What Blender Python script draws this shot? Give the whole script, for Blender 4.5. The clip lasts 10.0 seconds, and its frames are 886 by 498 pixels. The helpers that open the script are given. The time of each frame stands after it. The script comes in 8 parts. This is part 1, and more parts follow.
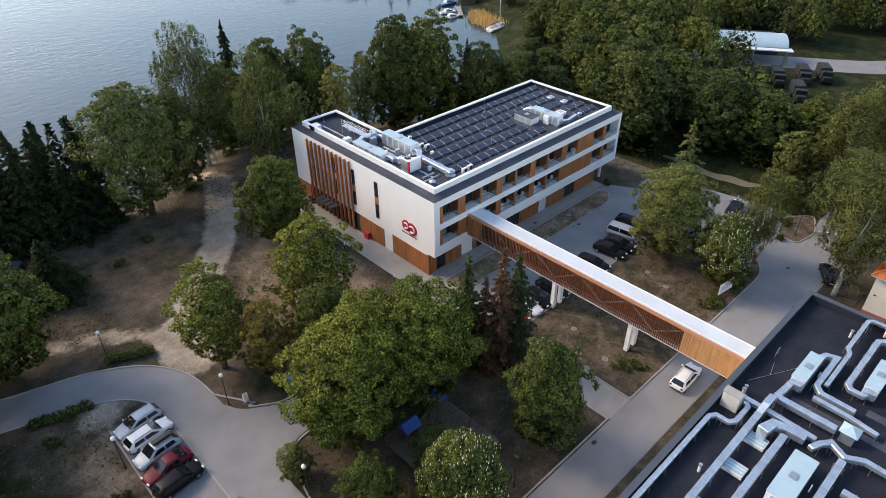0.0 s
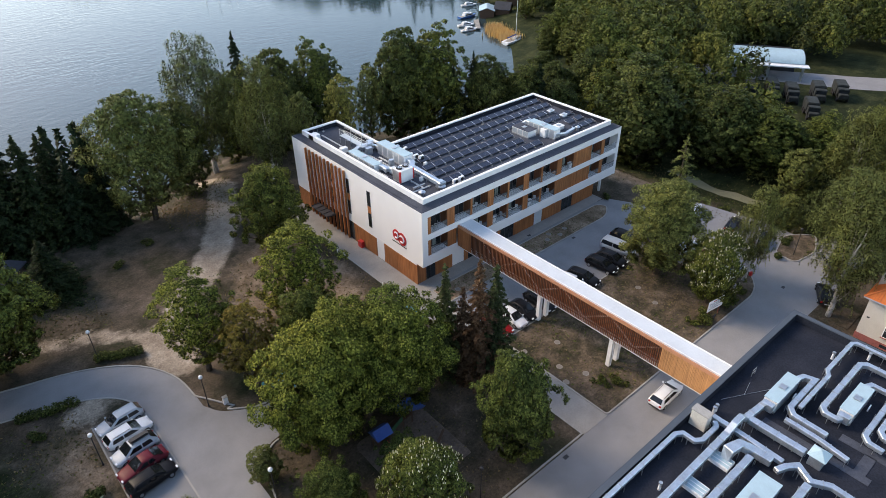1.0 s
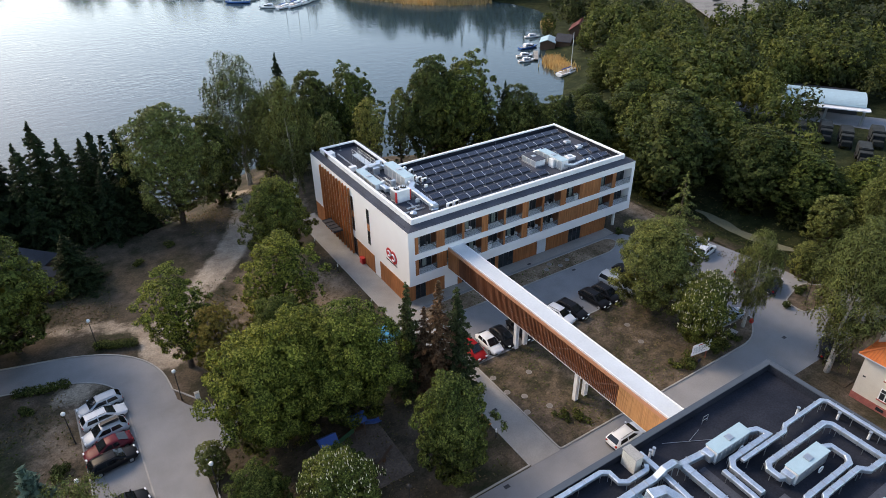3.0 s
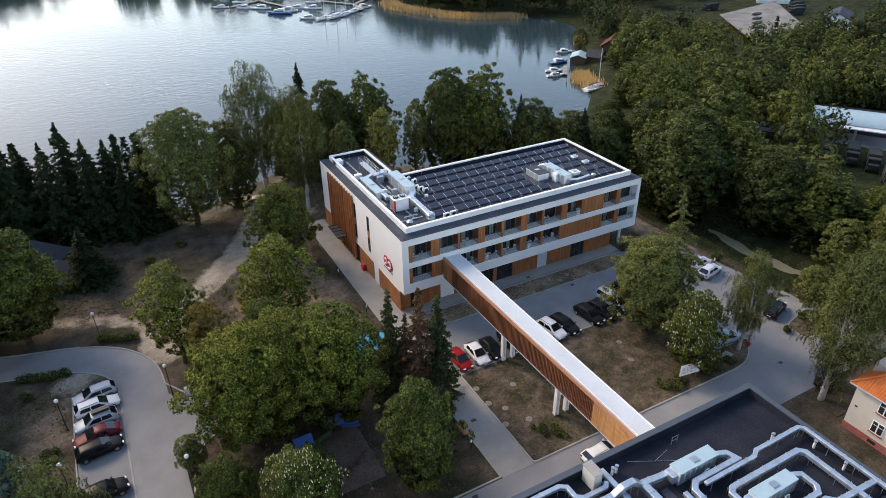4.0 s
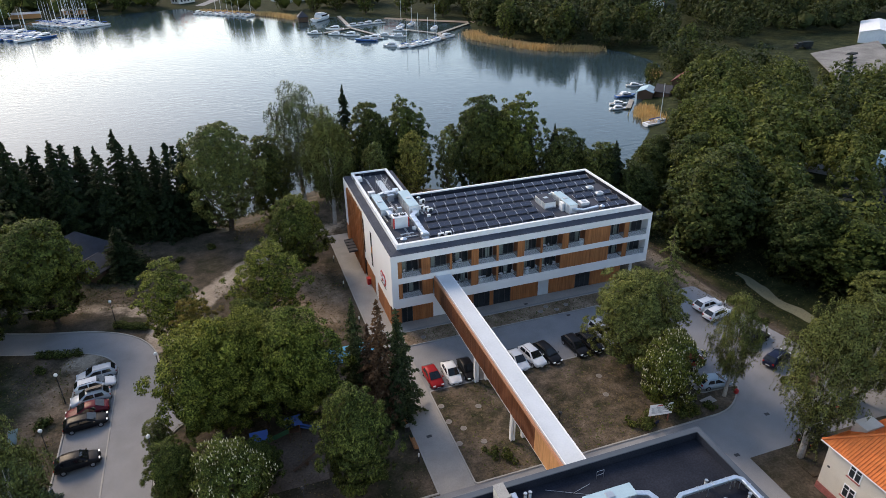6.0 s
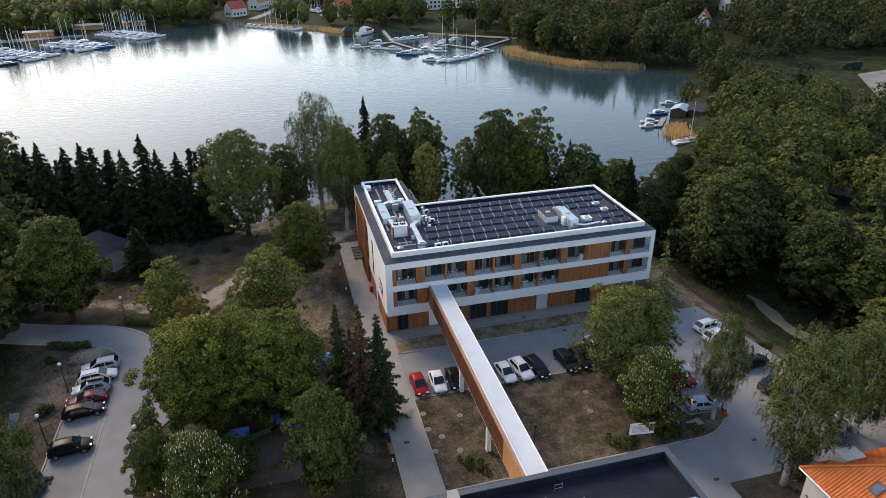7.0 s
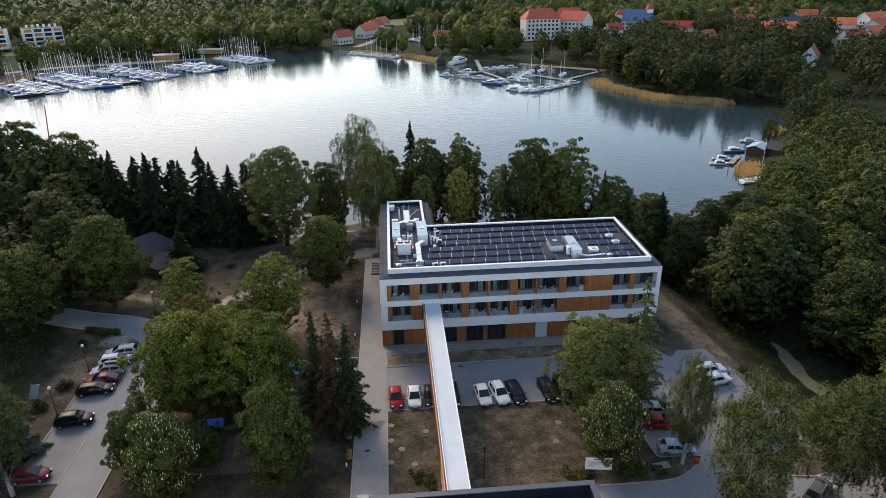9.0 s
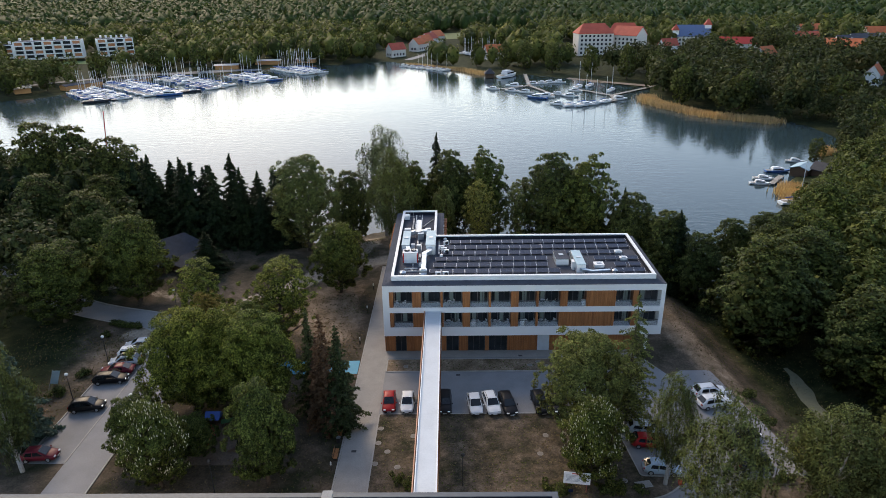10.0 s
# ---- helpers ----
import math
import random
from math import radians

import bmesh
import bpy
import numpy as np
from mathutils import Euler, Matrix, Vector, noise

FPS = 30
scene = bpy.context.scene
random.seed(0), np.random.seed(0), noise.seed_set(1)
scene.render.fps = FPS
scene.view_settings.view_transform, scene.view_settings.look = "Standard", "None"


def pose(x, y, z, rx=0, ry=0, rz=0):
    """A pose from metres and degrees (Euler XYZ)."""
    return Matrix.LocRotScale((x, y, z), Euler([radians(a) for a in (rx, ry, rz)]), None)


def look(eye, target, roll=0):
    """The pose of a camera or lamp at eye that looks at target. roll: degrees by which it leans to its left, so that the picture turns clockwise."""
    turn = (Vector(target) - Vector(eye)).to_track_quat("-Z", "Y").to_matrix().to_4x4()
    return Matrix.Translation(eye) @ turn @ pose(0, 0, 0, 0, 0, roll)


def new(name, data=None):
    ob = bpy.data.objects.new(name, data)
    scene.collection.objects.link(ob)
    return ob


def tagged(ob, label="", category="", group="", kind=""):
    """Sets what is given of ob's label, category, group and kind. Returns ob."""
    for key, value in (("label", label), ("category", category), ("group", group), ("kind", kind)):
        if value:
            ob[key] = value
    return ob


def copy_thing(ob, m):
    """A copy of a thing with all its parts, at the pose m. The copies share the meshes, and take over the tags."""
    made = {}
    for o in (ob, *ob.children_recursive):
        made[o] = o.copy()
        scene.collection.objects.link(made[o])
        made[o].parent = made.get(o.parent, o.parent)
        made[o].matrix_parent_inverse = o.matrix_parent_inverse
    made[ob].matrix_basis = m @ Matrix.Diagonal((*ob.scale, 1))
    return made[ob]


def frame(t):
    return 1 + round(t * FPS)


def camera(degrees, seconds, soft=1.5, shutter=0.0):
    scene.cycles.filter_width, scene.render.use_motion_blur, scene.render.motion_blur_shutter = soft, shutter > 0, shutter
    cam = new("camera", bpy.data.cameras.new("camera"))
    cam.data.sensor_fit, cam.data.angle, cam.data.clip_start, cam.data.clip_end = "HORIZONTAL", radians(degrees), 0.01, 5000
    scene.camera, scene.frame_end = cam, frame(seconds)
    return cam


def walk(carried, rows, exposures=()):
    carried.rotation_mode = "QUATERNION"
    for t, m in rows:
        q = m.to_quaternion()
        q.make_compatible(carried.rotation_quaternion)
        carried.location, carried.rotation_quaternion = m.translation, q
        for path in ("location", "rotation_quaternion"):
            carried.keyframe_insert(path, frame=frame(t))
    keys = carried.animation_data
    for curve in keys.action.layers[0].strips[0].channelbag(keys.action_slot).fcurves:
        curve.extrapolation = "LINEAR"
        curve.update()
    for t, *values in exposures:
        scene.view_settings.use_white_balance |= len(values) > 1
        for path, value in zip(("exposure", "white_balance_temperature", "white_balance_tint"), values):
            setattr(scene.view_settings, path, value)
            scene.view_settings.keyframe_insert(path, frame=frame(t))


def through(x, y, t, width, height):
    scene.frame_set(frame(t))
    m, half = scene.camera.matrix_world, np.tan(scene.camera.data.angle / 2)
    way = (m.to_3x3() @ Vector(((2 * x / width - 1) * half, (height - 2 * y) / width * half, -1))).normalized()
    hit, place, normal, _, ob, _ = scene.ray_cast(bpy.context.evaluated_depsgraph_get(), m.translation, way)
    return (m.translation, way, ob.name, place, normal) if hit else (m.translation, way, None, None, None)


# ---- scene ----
cam = camera(69.0, 10.0, soft=0.8)
PATH = [
    (0, (-46.756, -50.503, 52.515), (-45.62, -49.314, 51.377), -0.2),
    (0.5, (-44.969, -52.507, 52.728), (-43.863, -51.281, 51.6), -0.5),
    (1, (-43.263, -54.374, 52.697), (-42.178, -53.112, 51.588), -0.5),
    (1.5, (-41.06, -56.552, 52.793), (-40.006, -55.249, 51.701), -0.6),
    (2, (-38.764, -58.796, 52.699), (-37.745, -57.45, 51.626), -0.7),
    (2.5, (-36.579, -60.884, 52.691), (-35.614, -59.484, 51.637), -0.8),
    (4, (-29.555, -66.718, 52.761), (-28.739, -65.191, 51.758), -0.7),
    (4.5, (-26.859, -68.714, 52.708), (-26.101, -67.146, 51.725), -0.7),
    (5, (-24.076, -70.536, 52.522), (-23.376, -68.928, 51.559), -0.7),
    (5.5, (-20.963, -72.491, 52.551), (-20.327, -70.846, 51.607), -0.8),
    (7, (-11.549, -77.451, 52.383), (-11.105, -75.712, 51.5), -0.8),
    (7.5, (-8.068, -78.87, 52.328), (-7.695, -77.104, 51.465), -0.8),
    (8, (-4.47, -80.225, 52.381), (-4.17, -78.436, 51.538), -0.8),
    (8.5, (-1.042, -81.307, 52.211), (-0.814, -79.499, 51.389), -0.8),
    (9, (2.722, -82.58, 52.27), (2.864, -80.753, 51.469), -0.9),
    (9.5, (5.943, -83.595, 52.421), (6.011, -81.757, 51.636), -0.7),
    (10, (10.044, -84.512, 52.452), (10.021, -82.664, 51.688), -0.8),
]
EXPOSURE = 1.35
walk(cam, [(t, look(eye, target, roll)) for t, eye, target, roll in PATH], exposures=[(0.0, EXPOSURE + 0.24, 7550, 14), (5.0, EXPOSURE + 0.05, 7500, 14), (10.0, EXPOSURE - 0.12, 7450, 13)])

# ---- world and sun: soft light after a low sun over the lake ----
SUN_AZIMUTH, SUN_HEIGHT = -20.0, 31.0
world = bpy.data.worlds.new("dusk_sky")
world.use_nodes = True
scene.world = world
wn = world.node_tree
sky = wn.nodes.new("ShaderNodeTexSky")
sky.sky_type = "NISHITA"
sky.sun_disc = False
sky.sun_elevation = radians(SUN_HEIGHT)
sky.sun_rotation = radians(SUN_AZIMUTH)
sky.air_density, sky.dust_density, sky.ozone_density = 1.0, 0.52, 1.35
wn.links.new(sky.outputs[0], wn.nodes["Background"].inputs[0])
wn.nodes["Background"].inputs[1].default_value = 0.122
sun = new("sun", bpy.data.lights.new("sun", "SUN"))
sun.data.energy = 1.15
sun.data.angle = radians(24)
sun.data.color = (1.0, 0.86, 0.68)
_a, _h = radians(SUN_AZIMUTH - 8), radians(SUN_HEIGHT + 5)
sun.matrix_world = look((0, 0, 0), (-math.sin(_a) * math.cos(_h), -math.cos(_a) * math.cos(_h), -math.sin(_h)))
sun.location = (0, 0, 200)


# ---- materials ----
def ramp(nt, fac, stops):
    r = nt.nodes.new("ShaderNodeValToRGB")
    nt.links.new(fac, r.inputs[0])
    while len(r.color_ramp.elements) < len(stops):
        r.color_ramp.elements.new(0.5)
    for e, (p, c) in zip(r.color_ramp.elements, stops):
        e.position, e.color = p, (*c, 1)
    return r.outputs[0]


def noise_node(nt, vec, scale, detail=4.0, rough=0.55):
    n = nt.nodes.new("ShaderNodeTexNoise")
    n.inputs["Scale"].default_value, n.inputs["Detail"].default_value, n.inputs["Roughness"].default_value = scale, detail, rough
    nt.links.new(vec, n.inputs["Vector"])
    return n.outputs["Fac"]


def mixed(nt, fac, a, b, mode="MIX"):
    m = nt.nodes.new("ShaderNodeMix")
    m.data_type, m.blend_type = "RGBA", mode
    for i, v in ((0, fac), (6, a), (7, b)):
        if isinstance(v, (int, float)):
            m.inputs[i].default_value = v
        elif isinstance(v, tuple):
            m.inputs[i].default_value = (*v, 1)
        else:
            nt.links.new(v, m.inputs[i])
    return m.outputs[2]


def start_material(name):
    m = bpy.data.materials.new(name)
    m.use_nodes = True
    nt = m.node_tree
    bsdf = nt.nodes["Principled BSDF"]
    pos = nt.nodes.new("ShaderNodeNewGeometry").outputs["Position"]
    return m, nt, bsdf, pos


def shade(c, k):
    return tuple(min(1.0, v * k) for v in c)


def surface(name, base, rough=0.8, metal=0.0, var=0.18, scale=0.6, fine=9.0, bump=0.15, spec=0.5, second=None, per_object=0.0, coat=0.0):
    """A worn surface: stains at metre size, grain at finger size, relief."""
    m, nt, bsdf, pos = start_material(name)
    big = noise_node(nt, pos, scale, 5)
    small = noise_node(nt, pos, fine, 3)
    c = ramp(nt, big, [(0.28, shade(base, 1 - var)), (0.72, second or shade(base, 1 + var))])
    c = mixed(nt, 0.5, c, ramp(nt, small, [(0.25, (0.5 - var, 0.5 - var, 0.5 - var)), (0.75, (0.5 + var, 0.5 + var, 0.5 + var))]), "OVERLAY")
    if per_object:
        info = nt.nodes.new("ShaderNodeObjectInfo").outputs["Random"]
        c = mixed(nt, per_object, c, ramp(nt, info, [(0, (0.25, 0.25, 0.25)), (1, (0.75, 0.75, 0.75))]), "OVERLAY")
    nt.links.new(c, bsdf.inputs["Base Color"])
    bsdf.inputs["Roughness"].default_value, bsdf.inputs["Metallic"].default_value = rough, metal
    bsdf.inputs["Specular IOR Level"].default_value = spec
    bsdf.inputs["Coat Weight"].default_value = coat
    if bump:
        b = nt.nodes.new("ShaderNodeBump")
        b.inputs["Strength"].default_value, b.inputs["Distance"].default_value = bump, 0.03
        nt.links.new(small, b.inputs["Height"])
        nt.links.new(b.outputs[0], bsdf.inputs["Normal"])
    return m


def plain(name, base, rough=0.5, metal=0.0, var=0.06, **more):
    return surface(name, base, rough, metal, var, scale=1.5, fine=14, bump=0.03, **more)


def wood(name, dark, light, along=2, board=0.14, rough=0.65):
    """Upright boards: grain along one axis, each board a tone of its own."""
    m, nt, bsdf, pos = start_material(name)
    mp = nt.nodes.new("ShaderNodeMapping")
    s = [9.0, 9.0, 9.0]
    s[along] = 0.35
    mp.inputs["Scale"].default_value = s
    nt.links.new(pos, mp.inputs[0])
    grain = noise_node(nt, mp.outputs[0], 1.0, 5)
    big = noise_node(nt, pos, 0.35, 4)
    c = ramp(nt, grain, [(0.3, dark), (0.7, light)])
    c = mixed(nt, 0.55, c, ramp(nt, big, [(0.3, (0.36, 0.36, 0.36)), (0.7, (0.62, 0.62, 0.62))]), "OVERLAY")
    info = nt.nodes.new("ShaderNodeObjectInfo").outputs["Random"]
    c = mixed(nt, 0.45, c, ramp(nt, info, [(0, (0.32, 0.32, 0.32)), (1, (0.66, 0.66, 0.66))]), "OVERLAY")
    nt.links.new(c, bsdf.inputs["Base Color"])
    bsdf.inputs["Roughness"].default_value = rough
    b = nt.nodes.new("ShaderNodeBump")
    b.inputs["Strength"].default_value, b.inputs["Distance"].default_value = 0.3, 0.02
    nt.links.new(grain, b.inputs["Height"])
    nt.links.new(b.outputs[0], bsdf.inputs["Normal"])
    return m


def foliage(name, dark, mid, light, through=0.25, tone=0.5):
    """Leaves: each leaf a tone of its own, each tree a tone of its own, light coming through."""
    m, nt, bsdf, pos = start_material(name)
    geo = nt.nodes.new("ShaderNodeNewGeometry")
    c = ramp(nt, geo.outputs["Random Per Island"], [(0.0, dark), (0.5, mid), (1.0, light)])
    big = noise_node(nt, pos, 0.45, 3)
    c = mixed(nt, tone, c, ramp(nt, big, [(0.3, (0.33, 0.33, 0.33)), (0.7, (0.66, 0.66, 0.6))]), "OVERLAY")
    wide = noise_node(nt, pos, 0.085, 2)
    c = mixed(nt, 0.6, c, ramp(nt, wide, [(0.3, (0.26, 0.34, 0.34)), (0.5, (0.5, 0.5, 0.46)), (0.7, (0.74, 0.66, 0.5))]), "OVERLAY")
    info = nt.nodes.new("ShaderNodeObjectInfo").outputs["Random"]
    c = mixed(nt, 0.45, c, ramp(nt, info, [(0, (0.3, 0.38, 0.4)), (0.5, (0.48, 0.5, 0.48)), (1, (0.66, 0.6, 0.46))]), "OVERLAY")
    nt.links.new(c, bsdf.inputs["Base Color"])
    bsdf.inputs["Roughness"].default_value = 0.6
    bsdf.inputs["Specular IOR Level"].default_value = 0.08
    tr = nt.nodes.new("ShaderNodeBsdfTranslucent")
    nt.links.new(c, tr.inputs[0])
    mx = nt.nodes.new("ShaderNodeMixShader")
    mx.inputs[0].default_value = through
    nt.links.new(bsdf.outputs[0], mx.inputs[1])
    nt.links.new(tr.outputs[0], mx.inputs[2])
    nt.links.new(mx.outputs[0], nt.nodes["Material Output"].inputs[0])
    return m


def glass(name, tint, rough=0.04):
    """Window glass seen from outside by day: dark room behind, sky in the pane."""
    m, nt, bsdf, pos = start_material(name)
    n = noise_node(nt, pos, 0.7, 2)
    nt.links.new(ramp(nt, n, [(0.3, shade(tint, 0.6)), (0.7, shade(tint, 1.4))]), bsdf.inputs["Base Color"])
    bsdf.inputs["Roughness"].default_value = rough
    bsdf.inputs["IOR"].default_value = 1.5
    return m


def clear_pane(name, tint, opaque=0.25):
    m, nt, bsdf, pos = start_material(name)
    bsdf.inputs["Base Color"].default_value = (*tint, 1)
    bsdf.inputs["Roughness"].default_value = 0.05
    tp = nt.nodes.new("ShaderNodeBsdfTransparent")
    mx = nt.nodes.new("ShaderNodeMixShader")
    mx.inputs[0].default_value = opaque
    nt.links.new(tp.outputs[0], mx.inputs[1])
    nt.links.new(bsdf.outputs[0], mx.inputs[2])
    nt.links.new(mx.outputs[0], nt.nodes["Material Output"].inputs[0])
    return m


def ground_material():
    """Dry lawn: brown soil and thin grass, bare sand where people walk, straw on the slopes, rank green growth."""
    m, nt, bsdf, pos = start_material("dry_grass_ground")
    a = noise_node(nt, pos, 0.075, 6, 0.6)
    b = noise_node(nt, pos, 0.3, 7, 0.7)
    e = noise_node(nt, pos, 0.55, 6, 0.75)
    f = noise_node(nt, pos, 4.0, 6, 0.8)
    c = ramp(nt, a, [(0.36, (0.036, 0.04, 0.022)), (0.45, (0.062, 0.052, 0.038)), (0.56, (0.1, 0.079, 0.06)), (0.68, (0.15, 0.118, 0.094))])
    d = ramp(nt, b, [(0.385, (0.024, 0.031, 0.015)), (0.455, (0.056, 0.049, 0.034)), (0.58, (0.113, 0.088, 0.067)), (0.7, (0.215, 0.172, 0.14))])
    c = mixed(nt, 0.55, c, d)

    def cover(name, low, high):
        """How far a kind of cover has taken hold: its own spread, frayed by noise."""
        at = nt.nodes.new("ShaderNodeAttribute")
        at.attribute_name = name
        s = nt.nodes.new("ShaderNodeMath")
        s.operation = "MULTIPLY_ADD"
        nt.links.new(e, s.inputs[0])
        s.inputs[1].default_value = 1.1
        nt.links.new(at.outputs["Fac"], s.inputs[2])
        r = nt.nodes.new("ShaderNodeMapRange")
        r.inputs[1].default_value, r.inputs[2].default_value = low, high
        nt.links.new(s.outputs[0], r.inputs[0])
        return r.outputs[0]
    c = mixed(nt, cover("straw", 0.85, 1.25), c, ramp(nt, b, [(0.36, (0.12, 0.092, 0.058)), (0.5, (0.22, 0.162, 0.115)), (0.66, (0.34, 0.265, 0.2))]))
    c = mixed(nt, cover("rank", 0.8, 1.2), c, ramp(nt, b, [(0.34, (0.012, 0.018, 0.008)), (0.5, (0.026, 0.034, 0.014)), (0.66, (0.055, 0.06, 0.026))]))
    c = mixed(nt, cover("bare", 0.85, 1.15), c, ramp(nt, b, [(0.36, (0.25, 0.2, 0.158)), (0.52, (0.36, 0.3, 0.24)), (0.66, (0.45, 0.38, 0.31))]))
    c = mixed(nt, 0.8, c, ramp(nt, f, [(0.3, (0.16, 0.16, 0.16)), (0.7, (0.8, 0.8, 0.78))]), "OVERLAY")
    nt.links.new(c, bsdf.inputs["Base Color"])
    bsdf.inputs["Roughness"].default_value = 0.95
    bsdf.inputs["Specular IOR Level"].default_value = 0.1
    bp = nt.nodes.new("ShaderNodeBump")
    bp.inputs["Strength"].default_value, bp.inputs["Distance"].default_value = 0.7, 0.12
    nt.links.new(f, bp.inputs["Height"])
    nt.links.new(bp.outputs[0], bsdf.inputs["Normal"])
    return m


def water_material():
    m, nt, bsdf, pos = start_material("lake_water")
    bsdf.inputs["Base Color"].default_value = (0.03, 0.055, 0.064, 1)
    bsdf.inputs["Roughness"].default_value = 0.07
    bsdf.inputs["IOR"].default_value = 1.33
    bsdf.inputs["Specular IOR Level"].default_value = 0.39
    mp = nt.nodes.new("ShaderNodeMapping")
    mp.inputs["Scale"].default_value = (0.5, 1.0, 1.0)
    mp.inputs["Rotation"].default_value = (0, 0, radians(35))
    nt.links.new(pos, mp.inputs[0])
    w = noise_node(nt, mp.outputs[0], 0.55, 3, 0.6)
    calm = noise_node(nt, pos, 0.012, 3)
    bp = nt.nodes.new("ShaderNodeBump")
    bp.inputs["Distance"].default_value = 0.35
    nt.links.new(ramp(nt, calm, [(0.35, (0.09, 0.09, 0.09)), (0.65, (0.32, 0.32, 0.32))]), bp.inputs["Strength"])
    nt.links.new(w, bp.inputs["Height"])
    nt.links.new(bp.outputs[0], bsdf.inputs["Normal"])
    return m


GROUND = ground_material()
WATER = water_material()
ASPHALT = surface("worn_grey_asphalt", (0.235, 0.235, 0.242), 0.9, var=0.14, scale=0.25, fine=12, bump=0.2)
PAVER = surface("concrete_paving", (0.30, 0.285, 0.265), 0.85, var=0.12, scale=0.5, fine=7, bump=0.15)
KERB = surface("kerb_concrete", (0.33, 0.32, 0.30), 0.85, var=0.15)
SAND = surface("bare_sand_path", (0.33, 0.265, 0.205), 0.95, var=0.3, scale=0.35, fine=4, bump=0.5, second=(0.23, 0.18, 0.135))
WHITE_WALL = surface("white_render", (0.80, 0.79, 0.78), 0.85, var=0.035, scale=0.2, fine=20, bump=0.05)
METAL_WHITE = plain("white_coated_metal", (0.80, 0.81, 0.82), 0.45, 0.0)
ROOF_DARK = surface("bitumen_roof", (0.017, 0.022, 0.034), 0.95, spec=0.15, var=0.3, scale=0.3, fine=6, bump=0.2, second=(0.028, 0.032, 0.045))
LEDGE = surface("grey_roof_felt", (0.06, 0.068, 0.088), 0.92, spec=0.2, var=0.2, scale=0.4, fine=6, bump=0.15)
CLAD = wood("larch_boards", (0.26, 0.085, 0.025), (0.46, 0.18, 0.062))
CLAD_DARK = wood("dark_larch_fins", (0.14, 0.05, 0.022), (0.27, 0.1, 0.045))
CLAD_PALE = wood("pale_larch_boards", (0.40, 0.19, 0.075), (0.58, 0.30, 0.13))
DARK_FRAME = plain("anthracite_frame", (0.035, 0.037, 0.042), 0.5)
GLASS_DARK = glass("window_glass", (0.02, 0.025, 0.03))
GLASS_RAIL = clear_pane("balcony_glass", (0.25, 0.3, 0.33), 0.22)
GALV = surface("galvanised_duct", (0.52, 0.58, 0.64), 0.36, 0.75, var=0.16, scale=1.2, fine=8, bump=0.05)
STEEL = plain("galvanised_steel", (0.5, 0.52, 0.54), 0.4, 0.8)
BLACK = plain("black_metal", (0.02, 0.02, 0.022), 0.5)
RED = plain("red_paint", (0.52, 0.03, 0.03), 0.4)
BLUE_GREY = plain("light_blue_sheet", (0.36, 0.5, 0.56), 0.45)
CURTAIN = plain("grey_curtain", (0.2, 0.24, 0.22), 0.9)
SOLAR = plain("solar_cells", (0.012, 0.016, 0.035), 0.16, 0.0, spec=0.6)
ALU = plain("aluminium_edge", (0.7, 0.71, 0.73), 0.4, 0.6)
BARK = surface("brown_bark", (0.075, 0.055, 0.04), 0.95, var=0.35, scale=2, fine=14, bump=0.6)
BIRCH_BARK = surface("birch_bark", (0.62, 0.60, 0.56), 0.8, var=0.3, scale=3, fine=10, bump=0.2, second=(0.3, 0.28, 0.26))
LEAF = foliage("broad_leaves", (0.022, 0.032, 0.010), (0.074, 0.096, 0.025), (0.195, 0.218, 0.06))
LEAF_WARM = foliage("fresh_maple_leaves", (0.022, 0.032, 0.008), (0.1, 0.124, 0.024), (0.31, 0.325, 0.075))
LEAF_SILVER = foliage("silvery_birch_leaves", (0.045, 0.06, 0.022), (0.128, 0.15, 0.052), (0.24, 0.262, 0.1))
LEAF_YELLOW = foliage("yellowish_leaves", (0.06, 0.055, 0.016), (0.135, 0.115, 0.032), (0.24, 0.19, 0.06))
LEAF_BIRCH = foliage("birch_leaves", (0.046, 0.056, 0.02), (0.13, 0.145, 0.046), (0.26, 0.27, 0.095))
LEAF_DARK = foliage("alder_leaves", (0.021, 0.03, 0.011), (0.062, 0.078, 0.024), (0.15, 0.168, 0.055))
NEEDLE = foliage("spruce_needles", (0.009, 0.017, 0.009), (0.02, 0.034, 0.016), (0.05, 0.068, 0.03), 0.12)
NEEDLE_BLUE = foliage("grey_green_needles", (0.05, 0.075, 0.06), (0.09, 0.125, 0.1), (0.15, 0.19, 0.15), 0.15)
NEEDLE_DEAD = foliage("withered_needles", (0.06, 0.032, 0.02), (0.105, 0.06, 0.038), (0.16, 0.1, 0.068), 0.1)
NEEDLE_GREEN = foliage("garden_spruce_needles", (0.02, 0.03, 0.014), (0.045, 0.06, 0.026), (0.09, 0.108, 0.05), 0.15)
BLOSSOM = plain("cream_blossom", (0.6, 0.56, 0.4), 0.8)


# ---- mesh helpers ----
def box(bm, x0, x1, y0, y1, z0, z1):
    v = [bm.verts.new(p) for p in ((x0, y0, z0), (x1, y0, z0), (x1, y1, z0), (x0, y1, z0), (x0, y0, z1), (x1, y0, z1), (x1, y1, z1), (x0, y1, z1))]
    for f in ((0, 3, 2, 1), (4, 5, 6, 7), (0, 1, 5, 4), (1, 2, 6, 5), (2, 3, 7, 6), (3, 0, 4, 7)):
        bm.faces.new([v[i] for i in f])
    return v


